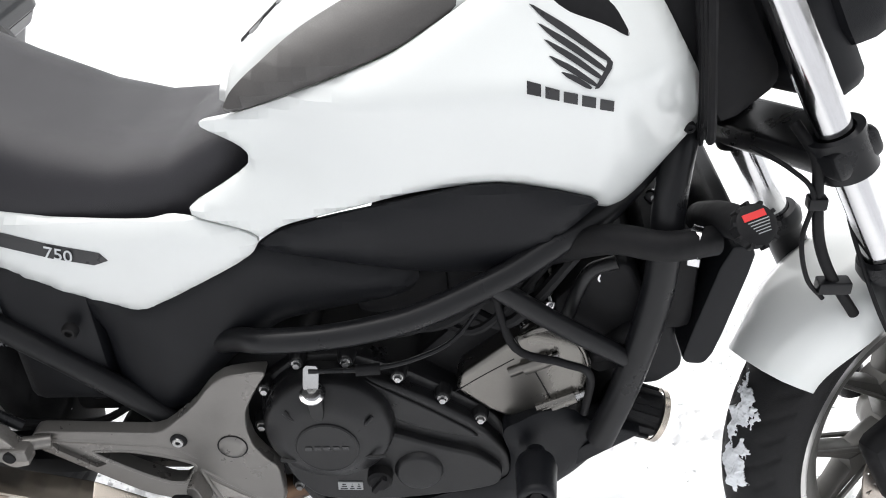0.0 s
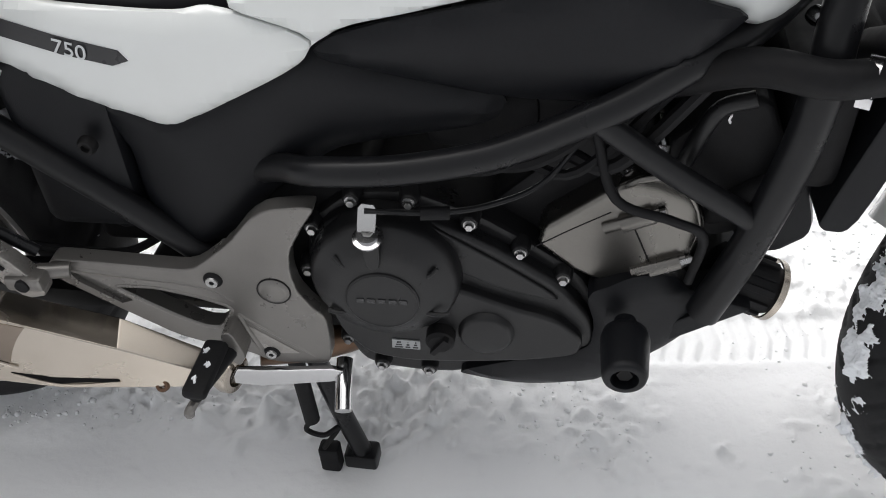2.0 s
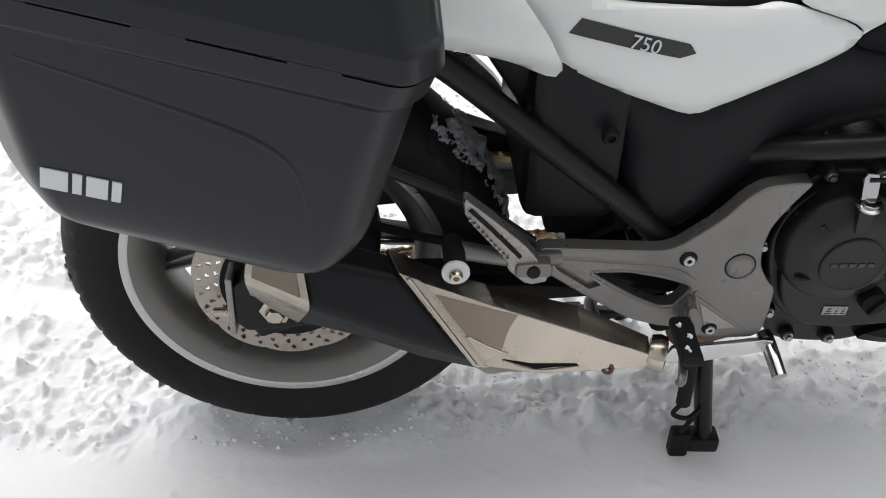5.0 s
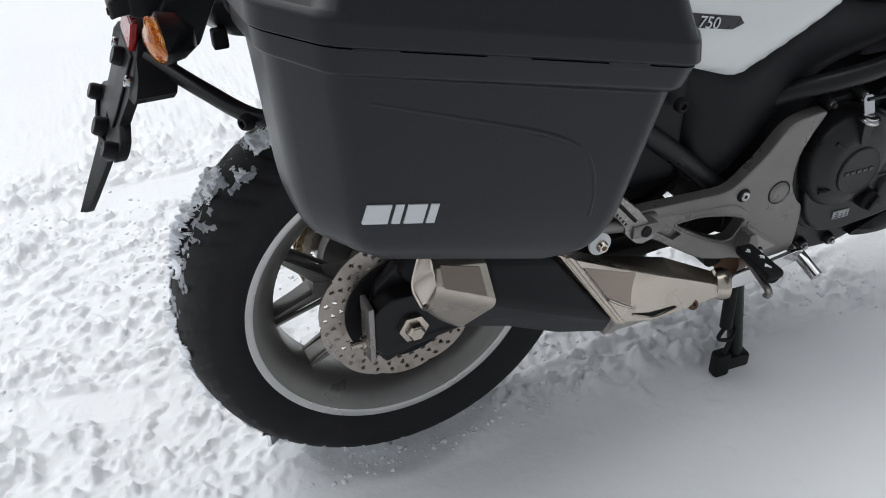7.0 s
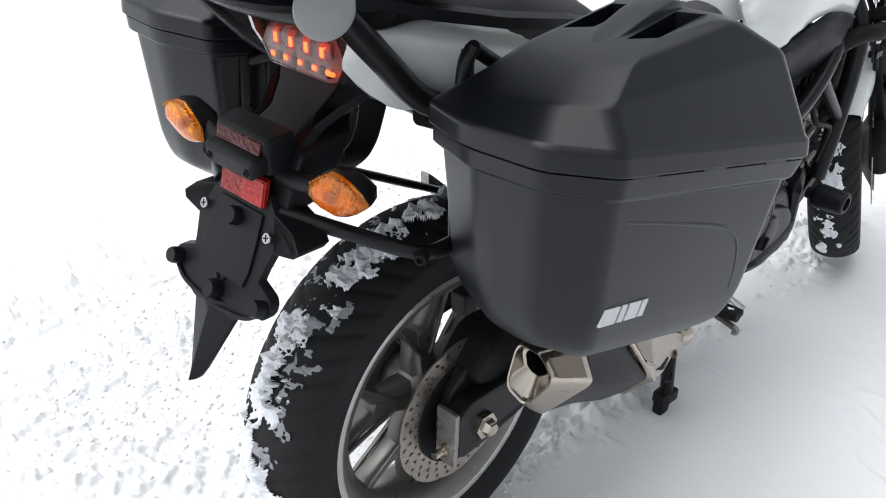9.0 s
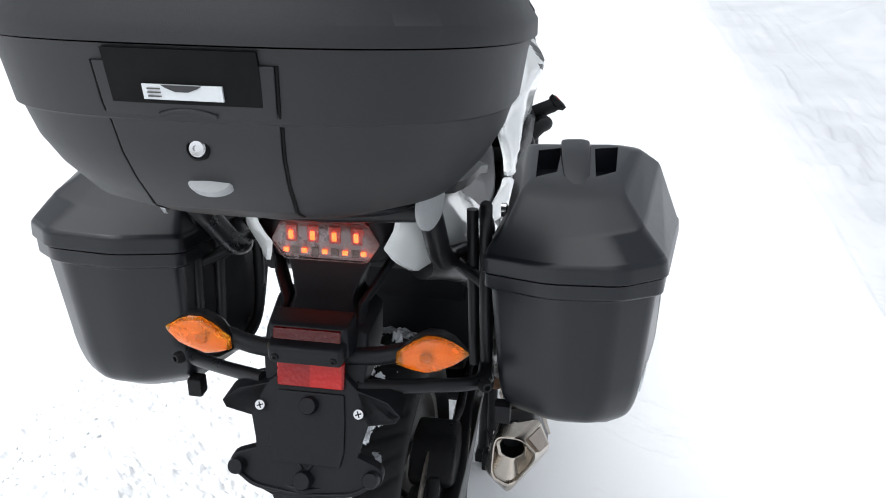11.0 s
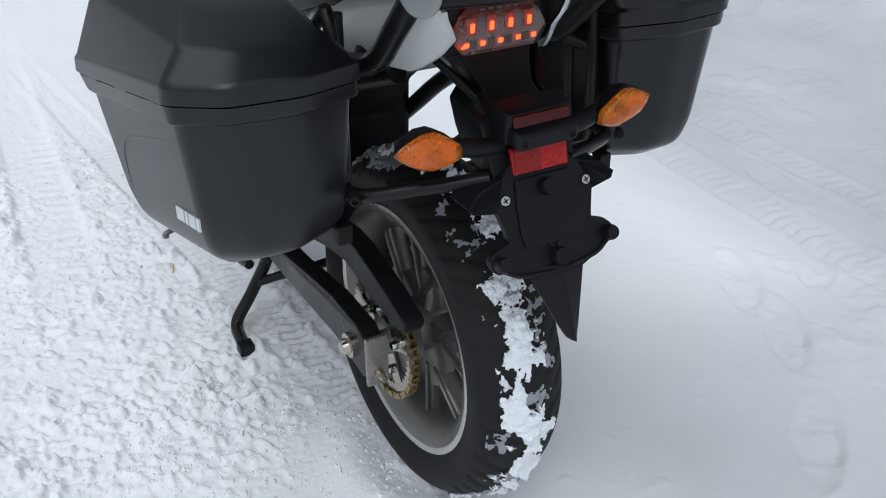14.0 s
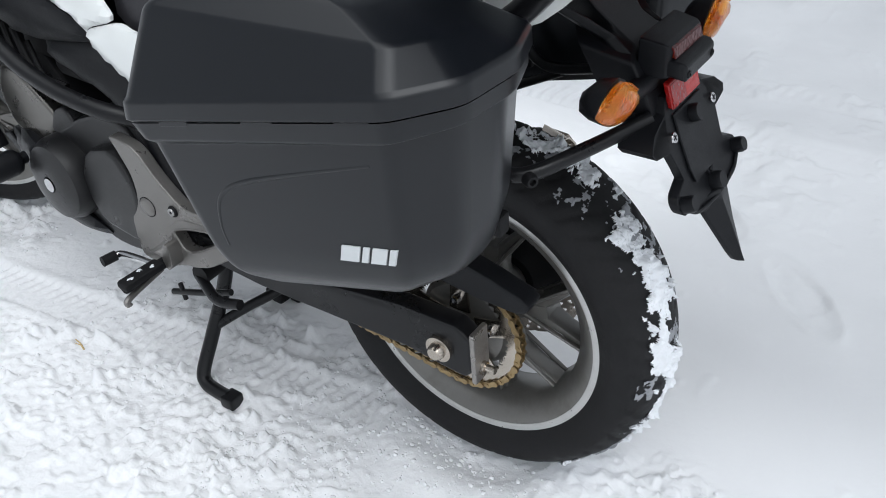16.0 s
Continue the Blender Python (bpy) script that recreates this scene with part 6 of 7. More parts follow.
part("lever_bar", plate([(0.515, 0.272), (0.53, 0.299), (0.6, 0.305), (0.652, 0.312), (0.667, 0.31), (0.667, 0.296), (0.652, 0.288), (0.56, 0.27)], -0.196, -0.188, 0.002), CHROME, lev, "flat bright lever bar", still=True)
part("exhaust_flange", moved(lathe([(0.016, -0.012), (0.025, -0.01), (0.027, 0.0), (0.024, 0.012), (0.016, 0.014)], 28, closed=True), at((0.515, -0.185, 0.28)) @ Matrix.Rotation(radians(70), 4, "Z")), STEEL, lev.parent, "bright exhaust flange", still=True)
part("shift_lever", tube([(0.55, 0.2, 0.33), (0.62, 0.2, 0.32), (0.66, 0.205, 0.315), (0.665, 0.225, 0.315)], 0.007, 10), CHROME, bike)
part("shift_rubber", tube([(0.664, 0.212, 0.315), (0.668, 0.24, 0.315)], 0.0105, 14), DARK, bike)

# ---- centre stand ----
prop = part("centre_stand", tube([(0.57, -0.13, 0.3), (0.595, -0.13, 0.15), (0.62, -0.125, 0.02)], 0.0145), FRAME, bike, "black tubular centre stand planted in the snow")
part("stand_leg", tube([(0.55, 0.085, 0.29), (0.572, 0.1, 0.19), (0.585, 0.145, 0.09), (0.583, 0.185, 0.03), (0.567, 0.197, 0.012), (0.53, 0.202, 0.01), (0.497, 0.204, 0.012)], 0.0145), FRAME, prop, still=True)
part("stand_brace", tube([(0.584, 0.135, 0.11), (0.53, 0.09, 0.15), (0.47, 0.03, 0.19), (0.47, -0.08, 0.2)], 0.0105), FRAME, prop, still=True)
part("stand_foot", box(0.472, 0.505, 0.186, 0.222, -0.004, 0.024, 0.005), FRAME, prop, still=True)
part("stand_foot", moved(box(-0.03, 0.022, -0.018, 0.018, -0.012, 0.02, 0.006), at((0.622, -0.125, 0.008))), FRAME, prop)
part("stand_pad", box(0.558, 0.59, -0.155, -0.13, 0.0, 0.055, 0.006), DARK, prop)
part("stand_spring", join(tube([(0.558, -0.15, 0.27), (0.562, -0.152, 0.13)], 0.0115), tube([(0.562, -0.152, 0.13), (0.55, -0.153, 0.105), (0.575, -0.153, 0.095), (0.595, -0.14, 0.1), (0.57, -0.152, 0.06)], 0.004, 8)), DARK, prop)
part("stand_pivot", tube([(0.5, -0.16, 0.31), (0.48, 0.16, 0.31)], 0.02), DARK, bike)
part("stand_tang", join(tube([(0.474, 0.16, 0.258), (0.55, 0.17, 0.234), (0.63, 0.174, 0.209)], 0.0065, 12), tube([(0.606, 0.172, 0.236), (0.6, 0.172, 0.2)], 0.005, 10)), FRAME, prop, "black foot tang of the stand", still=True)
part("side_prop", tube([(0.5, 0.15, 0.3), (0.42, 0.175, 0.29), (0.36, 0.17, 0.3)], 0.01, 10), FRAME, bike, "folded side stand")

# ---- swingarm and drive ----
for s in (-1, 1):
    sw = plate(chaikin([(0.52, 0.4), (0.3, 0.392), (0.1, 0.388), (-0.055, 0.385), (-0.055, 0.288), (0.02, 0.296), (0.28, 0.343), (0.52, 0.345)], 1), 0.112, 0.148, 0.006)
    arm = part("swingarm", mirrored(sw) if s < 0 else sw, FRAME, bike, "black box-section swingarm")
    end = box(-0.063, -0.054, 0.11, 0.15, 0.285, 0.38, 0.003)
    part("axle_adjuster", mirrored(end) if s < 0 else end, CASTING, arm, "bright adjuster plate")
    scr = moved(lathe([(0.0001, -0.02), (0.006, -0.02), (0.006, -0.004), (0.0095, -0.004), (0.0095, 0.004), (0.0001, 0.004)], 12), at((-0.065, 0.13, 0.31)) @ Matrix.Rotation(radians(-90), 4, "Z"))
    part("adjuster_screw", mirrored(scr) if s < 0 else scr, STEEL, arm)
    nut = lathe([(0.0001, 0.168), (0.01, 0.168), (0.013, 0.164), (0.0145, 0.156), (0.022, 0.155), (0.022, 0.147), (0.0001, 0.147)], 6 if s < 0 else 28)
    moved(nut, at(AXLE))
    part("axle_nut", mirrored(nut) if s < 0 else nut, STEEL, arm)
part("swingarm_bridge", box(0.36, 0.46, -0.12, 0.12, 0.33, 0.39, 0.015), FRAME, bike)
part("rear_axle", moved(lathe([(0.0001, -0.15), (0.01, -0.15), (0.01, 0.15), (0.0001, 0.15)], 20), at(AXLE)), STEEL, bike, still=True)
part("chain_guard", plate(chaikin([(0.32, 0.46), (0.2, 0.5), (0.05, 0.5), (-0.06, 0.475), (-0.142, 0.447), (-0.128, 0.42), (-0.04, 0.425), (0.1, 0.45), (0.3, 0.42)], 1), 0.08, 0.118, 0.006), PLASTIC, bike, "matt black chain guard")
cal = part("rear_caliper", plate(chaikin([(-0.02, 0.405), (0.03, 0.47), (0.12, 0.46), (0.13, 0.39), (0.06, 0.36)], 1), -0.135, -0.06, 0.01), DARK, bike)
part("caliper_bracket", plate(chaikin([(-0.05, 0.38), (0.0, 0.43), (0.06, 0.4), (0.05, 0.33), (0.02, 0.27), (-0.04, 0.245)], 1), -0.118, -0.096, 0.006), FRAME, bike)
part("brake_hose", tube([(0.08, -0.12, 0.46), (0.2, -0.13, 0.43), (0.34, -0.13, 0.42), (0.42, -0.13, 0.46)], 0.006, 8), DARK, bike)
part("shock_absorber", join(tube([(0.44, 0.0, 0.36), (0.4, 0.0, 0.62)], 0.03), *[moved(lathe([(0.034, -0.005), (0.043, -0.005), (0.043, 0.005), (0.034, 0.005)], 24, closed=True), at((0.435 - 0.005 * k, 0, 0.38 + 0.032 * k)) @ Matrix.Rotation(radians(90), 4, "X")) for k in range(7)]), DARK, bike)


def sprocket(teeth, r, y, mid):
    prof = []
    for i in range(teeth * 4):
        a = 2 * math.pi * i / (teeth * 4)
        prof.append((mid[0] + (r + (0.004, 0.001, -0.005, 0.001)[i % 4]) * math.cos(a), mid[1] + (r + (0.004, 0.001, -0.005, 0.001)[i % 4]) * math.sin(a)))
    bm = bmesh.new()
    n = len(prof)
    for yy in (y - 0.003, y + 0.003):
        out = [bm.verts.new((x, yy, z)) for x, z in prof]
        inn = [bm.verts.new((mid[0] + (x - mid[0]) * 0.8, yy, mid[1] + (z - mid[1]) * 0.8)) for x, z in prof]
        for i in range(n):
            bm.faces.new((out[i], out[(i + 1) % n], inn[(i + 1) % n], inn[i]))
    return bm


sp = part("rear_sprocket", join(sprocket(43, 0.1115, 0.095, (AXLE.x, AXLE.z)), *[beam((AXLE.x + 0.035 * math.cos(a), AXLE.z + 0.035 * math.sin(a)), (AXLE.x + 0.09 * math.cos(a), AXLE.z + 0.09 * math.sin(a)), 0.02, 0.016, 0.003, 0.003, 0.095) for a in np.arange(5) * 1.2566 + 0.3]), STEEL, bike, "worn steel rear sprocket", still=True)
for k in range(5):
    a = 1.2566 * k + 0.3
    part("sprocket_bolt", moved(mirrored(bolt_mesh(0.009, 0.012, -0.1)), at((AXLE.x + 0.062 * math.cos(a), 0, AXLE.z + 0.062 * math.sin(a)))), CHROME, sp, still=True)
part("sprocket_carrier", moved(lathe([(0.02, 0.055), (0.08, 0.06), (0.085, 0.075), (0.075, 0.088), (0.03, 0.092)], 48), at(AXLE)), RIM, rear.parent, still=True)
FS = Vector((0.6, 0.36))
RS, RF = 0.112, 0.05
dvec = FS - Vector((AXLE.x, AXLE.z))
base_a = math.atan2(dvec.y, dvec.x)
open_a = math.acos((RS - RF) / dvec.length)
pts = []
for a in np.arange(base_a + open_a, base_a + 2 * math.pi - open_a, 0.005):
    pts.append(Vector((AXLE.x + RS * math.cos(a), AXLE.z + RS * math.sin(a))))
pts.append(FS + RF * Vector((math.cos(base_a - open_a), math.sin(base_a - open_a))))
for a in np.arange(base_a - open_a, base_a + open_a, 0.02):
    pts.append(FS + RF * Vector((math.cos(a), math.sin(a))))
pts.append(pts[0])
fine = []
for a, b in zip(pts, pts[1:]):
    k = max(1, int((b - a).length / 0.001))
    fine += [a + (b - a) * i / k for i in range(k)]
cum = np.concatenate([[0], np.cumsum([(b - a).length for a, b in zip(fine, fine[1:])])])
links = int(round(cum[-1] / 0.015875 / 2) * 2)


def link_mesh(outer):
    w = 0.0085 if outer else 0.0058
    shape = [(-0.0079 + 0.006 * math.cos(a), 0.006 * math.sin(a)) for a in np.linspace(radians(60), radians(300), 7)] + [(0, -0.0042)]
    shape += [(0.0079 + 0.006 * math.cos(a), 0.006 * math.sin(a)) for a in np.linspace(radians(-120), radians(120), 7)] + [(0, 0.0042)]
    bm = join(plate(shape, w - 0.0017, w, 0), plate(shape, -w, -w + 0.0017, 0), moved(lathe([(0.0001, -w - 0.001), (0.003, -w - 0.001), (0.003, w + 0.001), (0.0001, w + 0.001)], 8), at((0.0079, 0, 0))))
    me = finish(bm)
    me.materials.append(GOLD)
    return me


chain = part("chain", tube([(0.2, 0.095, 0.2435 + 0.0), (0.201, 0.095, 0.2435)], 0.0005, 4), GOLD, bike, "gold-coloured drive chain", still=True)
kinds = (link_mesh(True), link_mesh(False))
for i in range(links):
    q0, q1 = (i + 0.0) * cum[-1] / links, ((i + 1.0) % links) * cum[-1] / links
    p0, p1 = fine[min(np.searchsorted(cum, q0), len(fine) - 1)], fine[min(np.searchsorted(cum, q1), len(fine) - 1)]
    mid, d = (p0 + p1) / 2, p1 - p0
    ob = new("link", kinds[i % 2])
    ob.parent = chain
    ob.matrix_local = at((mid.x, 0.095, mid.y)) @ Matrix.Rotation(-math.atan2(d.y, d.x), 4, "Y")

# ---- fork and front end ----
fork = part("lower_yoke", moved(join(box(-0.035, 0.035, -0.13, 0.13, -0.02, 0.02, 0.01), *[moved(lathe([(0.0245, -0.028), (0.034, -0.028), (0.034, 0.028), (0.0245, 0.028)], 36, closed=True), at((0, s * 0.1, 0)) @ Matrix.Rotation(radians(90), 4, "X")) for s in (-1, 1)]), STEER @ at((0, 0, 0.12))), FRAME, bike, "black lower fork yoke")
part("upper_yoke", moved(box(-0.035, 0.035, -0.13, 0.13, -0.015, 0.015, 0.01), STEER @ at((0, 0, 0.37))), FRAME, bike)
part("handlebar", moved(tube([(-0.08, -0.37, 0.5), (-0.03, -0.25, 0.49), (0.0, -0.1, 0.43), (0.0, 0.1, 0.43), (-0.03, 0.25, 0.49), (-0.08, 0.37, 0.5)], 0.013), STEER), FRAME, bike)
for s in (-1, 1):
    part("fork_tube", moved(tube([(0, s * 0.1, -0.1), (0, s * 0.1, 0.36)], 0.0215, 28), STEER), CHROME, bike, "bright chromed fork tube")
    part("fork_slider", moved(join(tube([(0, s * 0.1, -0.42), (0, s * 0.1, -0.06)], 0.0275, 24), moved(lathe([(0.0225, -0.012), (0.033, -0.012), (0.035, 0.0), (0.031, 0.012), (0.0225, 0.014)], 36, closed=True), at((0, s * 0.1, -0.055)) @ Matrix.Rotation(radians(90), 4, "X"))), STEER), FRAME, bike, "black fork slider with dust seal")
lamp = part("headlamp_shell", moved(join(box(0.05, 0.16, -0.11, 0.11, 0.2, 0.42, 0.04), box(0.02, 0.08, -0.09, 0.09, 0.16, 0.3, 0.02)), STEER), PLASTIC, bike, "black headlamp housing")
part("ignition_shroud", moved(box(-0.11, 0.0, -0.07, 0.07, 0.21, 0.42, 0.03), STEER), DARK, bike)
for k in range(5):
    part("cable", moved(tube([(-0.03, -0.05 - 0.012 * k, 0.45), (-0.085 - 0.012 * k, -0.07 - 0.008 * k, 0.33 - 0.02 * k), (-0.12, -0.03 - 0.01 * k, 0.2 + 0.01 * k)], 0.005, 8), STEER), DARK, bike)
part("brake_hose", moved(tube([(0.0, -0.06, 0.09), (0.01, -0.075, 0.02), (0.0, -0.085, -0.1), (-0.04, -0.125, -0.2), (-0.03, -0.14, -0.28), (0.0, -0.13, -0.33)], 0.0065, 10), STEER), DARK, bike)
part("sensor_wire", moved(tube([(0.02, 0.03, 0.09), (0.02, -0.05, 0.09), (-0.02, -0.09, 0.0), (-0.045, -0.12, -0.12), (-0.035, -0.135, -0.25)], 0.0028, 8), STEER), DARK, bike)
part("hose_bracket", moved(join(box(-0.045, -0.015, -0.145, -0.105, -0.205, -0.185, 0.004), tube([(-0.03, -0.13, -0.19), (-0.005, -0.13, -0.2), (0.0, -0.11, -0.22)], 0.008, 10)), STEER), FRAME, bike)
hose = part("front_hose", tube([(1.29, -0.1, 0.84), (1.311, -0.128, 0.808), (1.32, -0.133, 0.755), (1.332, -0.133, 0.7), (1.355, -0.132, 0.65), (1.395, -0.13, 0.59)], 0.0068, 12), DARK, bike, "black rubber brake hose", still=True)
part("hose_clip", box(1.308, 1.33, -0.142, -0.124, 0.747, 0.763, 0.003), FRAME, hose, still=True)
part("hose_clip", box(1.34, 1.38, -0.143, -0.122, 0.628, 0.645, 0.003), FRAME, hose, still=True)
part("sensor_cable", tube([(1.245, -0.1, 0.812), (1.284, -0.13, 0.797), (1.312, -0.138, 0.767), (1.309, -0.138, 0.706), (1.325, -0.137, 0.65), (1.35, -0.134, 0.618)], 0.003, 8), DARK, bike, "thin black sensor cable", still=True)
fc = part("front_caliper", moved(join(box(-0.13, -0.03, -0.125, -0.075, -0.42, -0.29, 0.02), box(-0.05, 0.01, -0.12, -0.09, -0.4, -0.33, 0.01)), STEER), DARK, bike, "dark front brake caliper")
part("caliper_name", moved(box(-0.1, -0.05, -0.1275, -0.124, -0.38, -0.36, 0.001), STEER), PAD, fc)
AX = -0.434
rows = []
for a in np.linspace(radians(15), radians(121), 38):
    e = 0.024 * step_between(math.degrees(a), 98, 121)
    prof = [(0.255, -0.078 + e), (0.285, -0.08 + e), (0.315, -0.072 + e * 0.8), (0.333, -0.045 + e * 0.5), (0.338, 0.0), (0.333, 0.045 - e * 0.5), (0.315, 0.072 - e * 0.8), (0.285, 0.08 - e), (0.255, 0.078 - e),
            (0.257, 0.074 - e), (0.283, 0.076 - e), (0.311, 0.068 - e * 0.8), (0.328, 0.042 - e * 0.5), (0.333, 0.0), (0.328, -0.042 + e * 0.5), (0.311, -0.068 + e * 0.8), (0.283, -0.076 + e), (0.257, -0.074 + e)]
    rows.append([Vector(((r + 0.016) * math.cos(a), y * 1.08, AX + (r + 0.016) * math.sin(a))) for r, y in prof])
part("front_fender", moved(loft(rows), STEER), WHITE, bike, "glossy white front mudguard", 50)

# ---- tail ----
def aft(*p):
    """A point of the tail, which leans a little."""
    return Vector((p[0], p[1] + 0.002 + 0.033 * (p[2] - 0.55), p[2]))


def sections(rows, shape):
    """Cross-sections of (x, half width, z, half height) in one outline of (across, up)."""
    return [[aft(x, u * w, z + v * h) for u, v in shape] for x, w, z, h in rows]


HEX = ((-1, -0.05), (-0.8, 1), (0.8, 1), (1, -0.05), (0.78, -1), (-0.78, -1))
part("lamp_surround", bevelled(loft(sections(((0.0, 0.09, 0.955, 0.05), (-0.12, 0.1, 0.952, 0.052), (-0.17, 0.097, 0.946, 0.05), (-0.183, 0.08, 0.936, 0.036)), HEX)), 0.006, 3), PLASTIC, bike, "black tail lamp surround", still=True)
lens = part("tail_lamp", bevelled(loft(sections(((-0.176, 0.075, 0.93, 0.026), (-0.192, 0.074, 0.929, 0.026), (-0.199, 0.069, 0.928, 0.022)), HEX)), 0.003), CLEAR_RED, bike, "lit tail lamp with red diodes", still=True)
lens.visible_shadow = False
part("lamp_reflector", bevelled(loft(sections(((-0.18, 0.072, 0.929, 0.024), (-0.184, 0.072, 0.929, 0.024)), HEX)), 0.001, 1), LAMP_GREY, lens, "grey faceted reflector", still=True)
for k, y in enumerate((-0.0445, -0.0148, 0.0148, 0.0445)):
    part("reflector_cell", moved(box(-0.004, 0.0, -0.008, 0.008, -0.01, 0.01, 0.002), at(aft(-0.184, y, 0.938))), CLEAR_CELL, lens, "red-lit reflector cell", still=True)
    part("diode", moved(box(-0.004, 0.0, -0.0032, 0.0032, -0.0055, 0.0065, 0.0015), at(aft(-0.1875, y, 0.938))), LED, lens, "glowing red diode", still=True)
for y in (-0.053, -0.028, 0.0, 0.028, 0.053):
    part("diode", moved(box(-0.004, 0.0, -0.0035, 0.0035, -0.003, 0.003, 0.001), at(aft(-0.1865, y, 0.9165))), LED, lens, "glowing red diode", still=True)
for y in (-0.0415, -0.0135, 0.0135, 0.0415):
    part("dark_cell", moved(box(-0.003, 0.0, -0.0055, 0.0055, -0.006, 0.005, 0.001), at(aft(-0.184, y, 0.916))), DULL_STEEL, lens, still=True)
part("lamp_brow", bevelled(loft(sections(((-0.17, 0.068, 0.961, 0.008), (-0.186, 0.062, 0.959, 0.006)), ((-1, -1), (-0.8, 1), (0.8, 1), (1, -1)))), 0.002, 1), DARK_RED, bike, "dark red strip above the lamp", still=True)
for k in range(5):
    part("name_bar", moved(box(-0.001, 0.0012, -0.0045, 0.0045, -0.002, 0.002, 0.0004), at(aft(-0.1865, -0.026 + 0.013 * k, 0.959))), PAD, bike, "faint bar of lettering", still=True)
STEM = ((-1, 0), (-0.8, 1), (0.8, 1), (1, 0))
part("under_tail", bevelled(loft([[aft(x0, -w, z), aft(x0, w, z), aft(x1, w * 1.1, z + 0.015), aft(x1, -w * 1.1, z + 0.015)] for x0, x1, w, z in ((-0.178, 0.0, 0.062, 0.91), (-0.192, -0.06, 0.05, 0.885), (-0.215, -0.12, 0.04, 0.86), (-0.24, -0.16, 0.042, 0.845), (-0.252, -0.18, 0.068, 0.832), (-0.27, -0.2, 0.07, 0.8), (-0.285, -0.22, 0.066, 0.76))]), 0.007), PLASTIC, bike, "black rear mudguard stem", still=True)
for s in (-1, 1):
    part("stem_rib", bevelled(loft([[aft(x, s * (y - 0.006), z), aft(x - 0.012, s * y, z), aft(x, s * (y + 0.008), z - 0.004), aft(x + 0.03, s * y, z)] for x, y, z in ((-0.14, 0.085, 0.902), (-0.18, 0.07, 0.88), (-0.21, 0.052, 0.856), (-0.235, 0.055, 0.838))]), 0.003), PLASTIC, bike, still=True)
pl = part("plate_lamp", bevelled(loft(sections(((-0.25, 0.056, 0.836, 0.026), (-0.284, 0.052, 0.834, 0.022), (-0.29, 0.049, 0.832, 0.018)), ((-1, 1), (1, 1), (1, -1), (-1, -1)))), 0.005), PLASTIC, bike, "black number plate lamp housing", still=True)
part("lamp_window", bevelled(loft([[aft(x, -0.044, z), aft(x, 0.044, z), aft(x - 0.004, 0.044, z - 0.014), aft(x - 0.004, -0.044, z - 0.014)] for x, z in ((-0.283, 0.853), (-0.291, 0.851))]), 0.001, 1), DARK_RED, pl, "dark red lamp window", still=True)
bar = part("lamp_visor", bevelled(loft([[aft(x, -w, z), aft(x, w, z), aft(x, w, z - 0.022), aft(x, -w, z - 0.022)] for x, w, z in ((-0.282, 0.05, 0.838), (-0.303, 0.05, 0.836), (-0.31, 0.046, 0.832))]), 0.005, 3), PLASTIC, pl, still=True)
for s in (-1, 1):
    part("visor_screw", moved(bolt_mesh(0.005, 0.003), at(aft(-0.309, s * 0.038, 0.82)) @ Matrix.Rotation(radians(-90), 4, "Z")), DARK, bar, still=True)
rf = part("reflector", bevelled(loft([[aft(x, -0.045, z), aft(x, 0.045, z), aft(x - 0.009, 0.044, z - 0.033), aft(x - 0.009, -0.044, z - 0.033)] for x, z in ((-0.281, 0.805), (-0.289, 0.804))]), 0.0015, 1), RED, bike, "red rectangular reflector", still=True)
for s, u in ((1, 0.0), (-1, -0.042)):
    part("reflector_half", loft([[aft(x, u, z), aft(x, u + 0.042, z), aft(x - 0.008, u + 0.042, z - 0.029), aft(x - 0.008, u, z - 0.029)] for x, z in ((-0.289, 0.802), (-0.2905, 0.8018))]), RED if s > 0 else RED_BRIGHT, rf, still=True)
part("rear_liner", plate(chaikin([(0.4, 0.44), (0.345, 0.47), (0.335, 0.54), (0.312, 0.615), (0.255, 0.7), (0.13, 0.765), (-0.01, 0.815), (-0.09, 0.855), (-0.16, 0.9), (-0.1, 0.92), (0.1, 0.86), (0.3, 0.8), (0.47, 0.78), (0.5, 0.5)], 1), -0.105, 0.115, 0.012), PLASTIC, bike, "black inner mudguard under the seat", still=True)
part("side_liner", box(0.315, 0.44, -0.136, 0.154, 0.47, 0.78, 0.02), PLASTIC, bike, still=True)
part("battery_box", box(0.355, 0.47, -0.1, 0.1, 0.42, 0.6, 0.012), DARK, bike, still=True)
TAIL = [(0.347, 0.695), (0.337, 0.681), (0.283, 0.703), (0.255, 0.711), (0.19, 0.716), (0.06, 0.8), (-0.04, 0.86), (-0.1, 0.868), (-0.14, 0.872), (-0.175, 0.9), (-0.2, 0.935), (-0.2, 0.975), (-0.1, 0.978), (0.05, 0.945), (0.15, 0.9), (0.25, 0.835), (0.322, 0.745)]


def tail_depth(x, z):
    low = float(np.interp(x, (-0.2, -0.12, 0.05, 0.2, 0.347), (0.93, 0.888, 0.8, 0.716, 0.69)))
    out = float(np.interp(x, (-0.21, -0.15, -0.06, 0.1, 0.25, 0.35), (0.092, 0.122, 0.148, 0.163, 0.174, 0.177)))
    rise = max(0.0, z - low)
    return out - 0.02 * max(0.0, 1 - rise / 0.04) ** 2 - 0.55 * max(0.0, rise - 0.065)


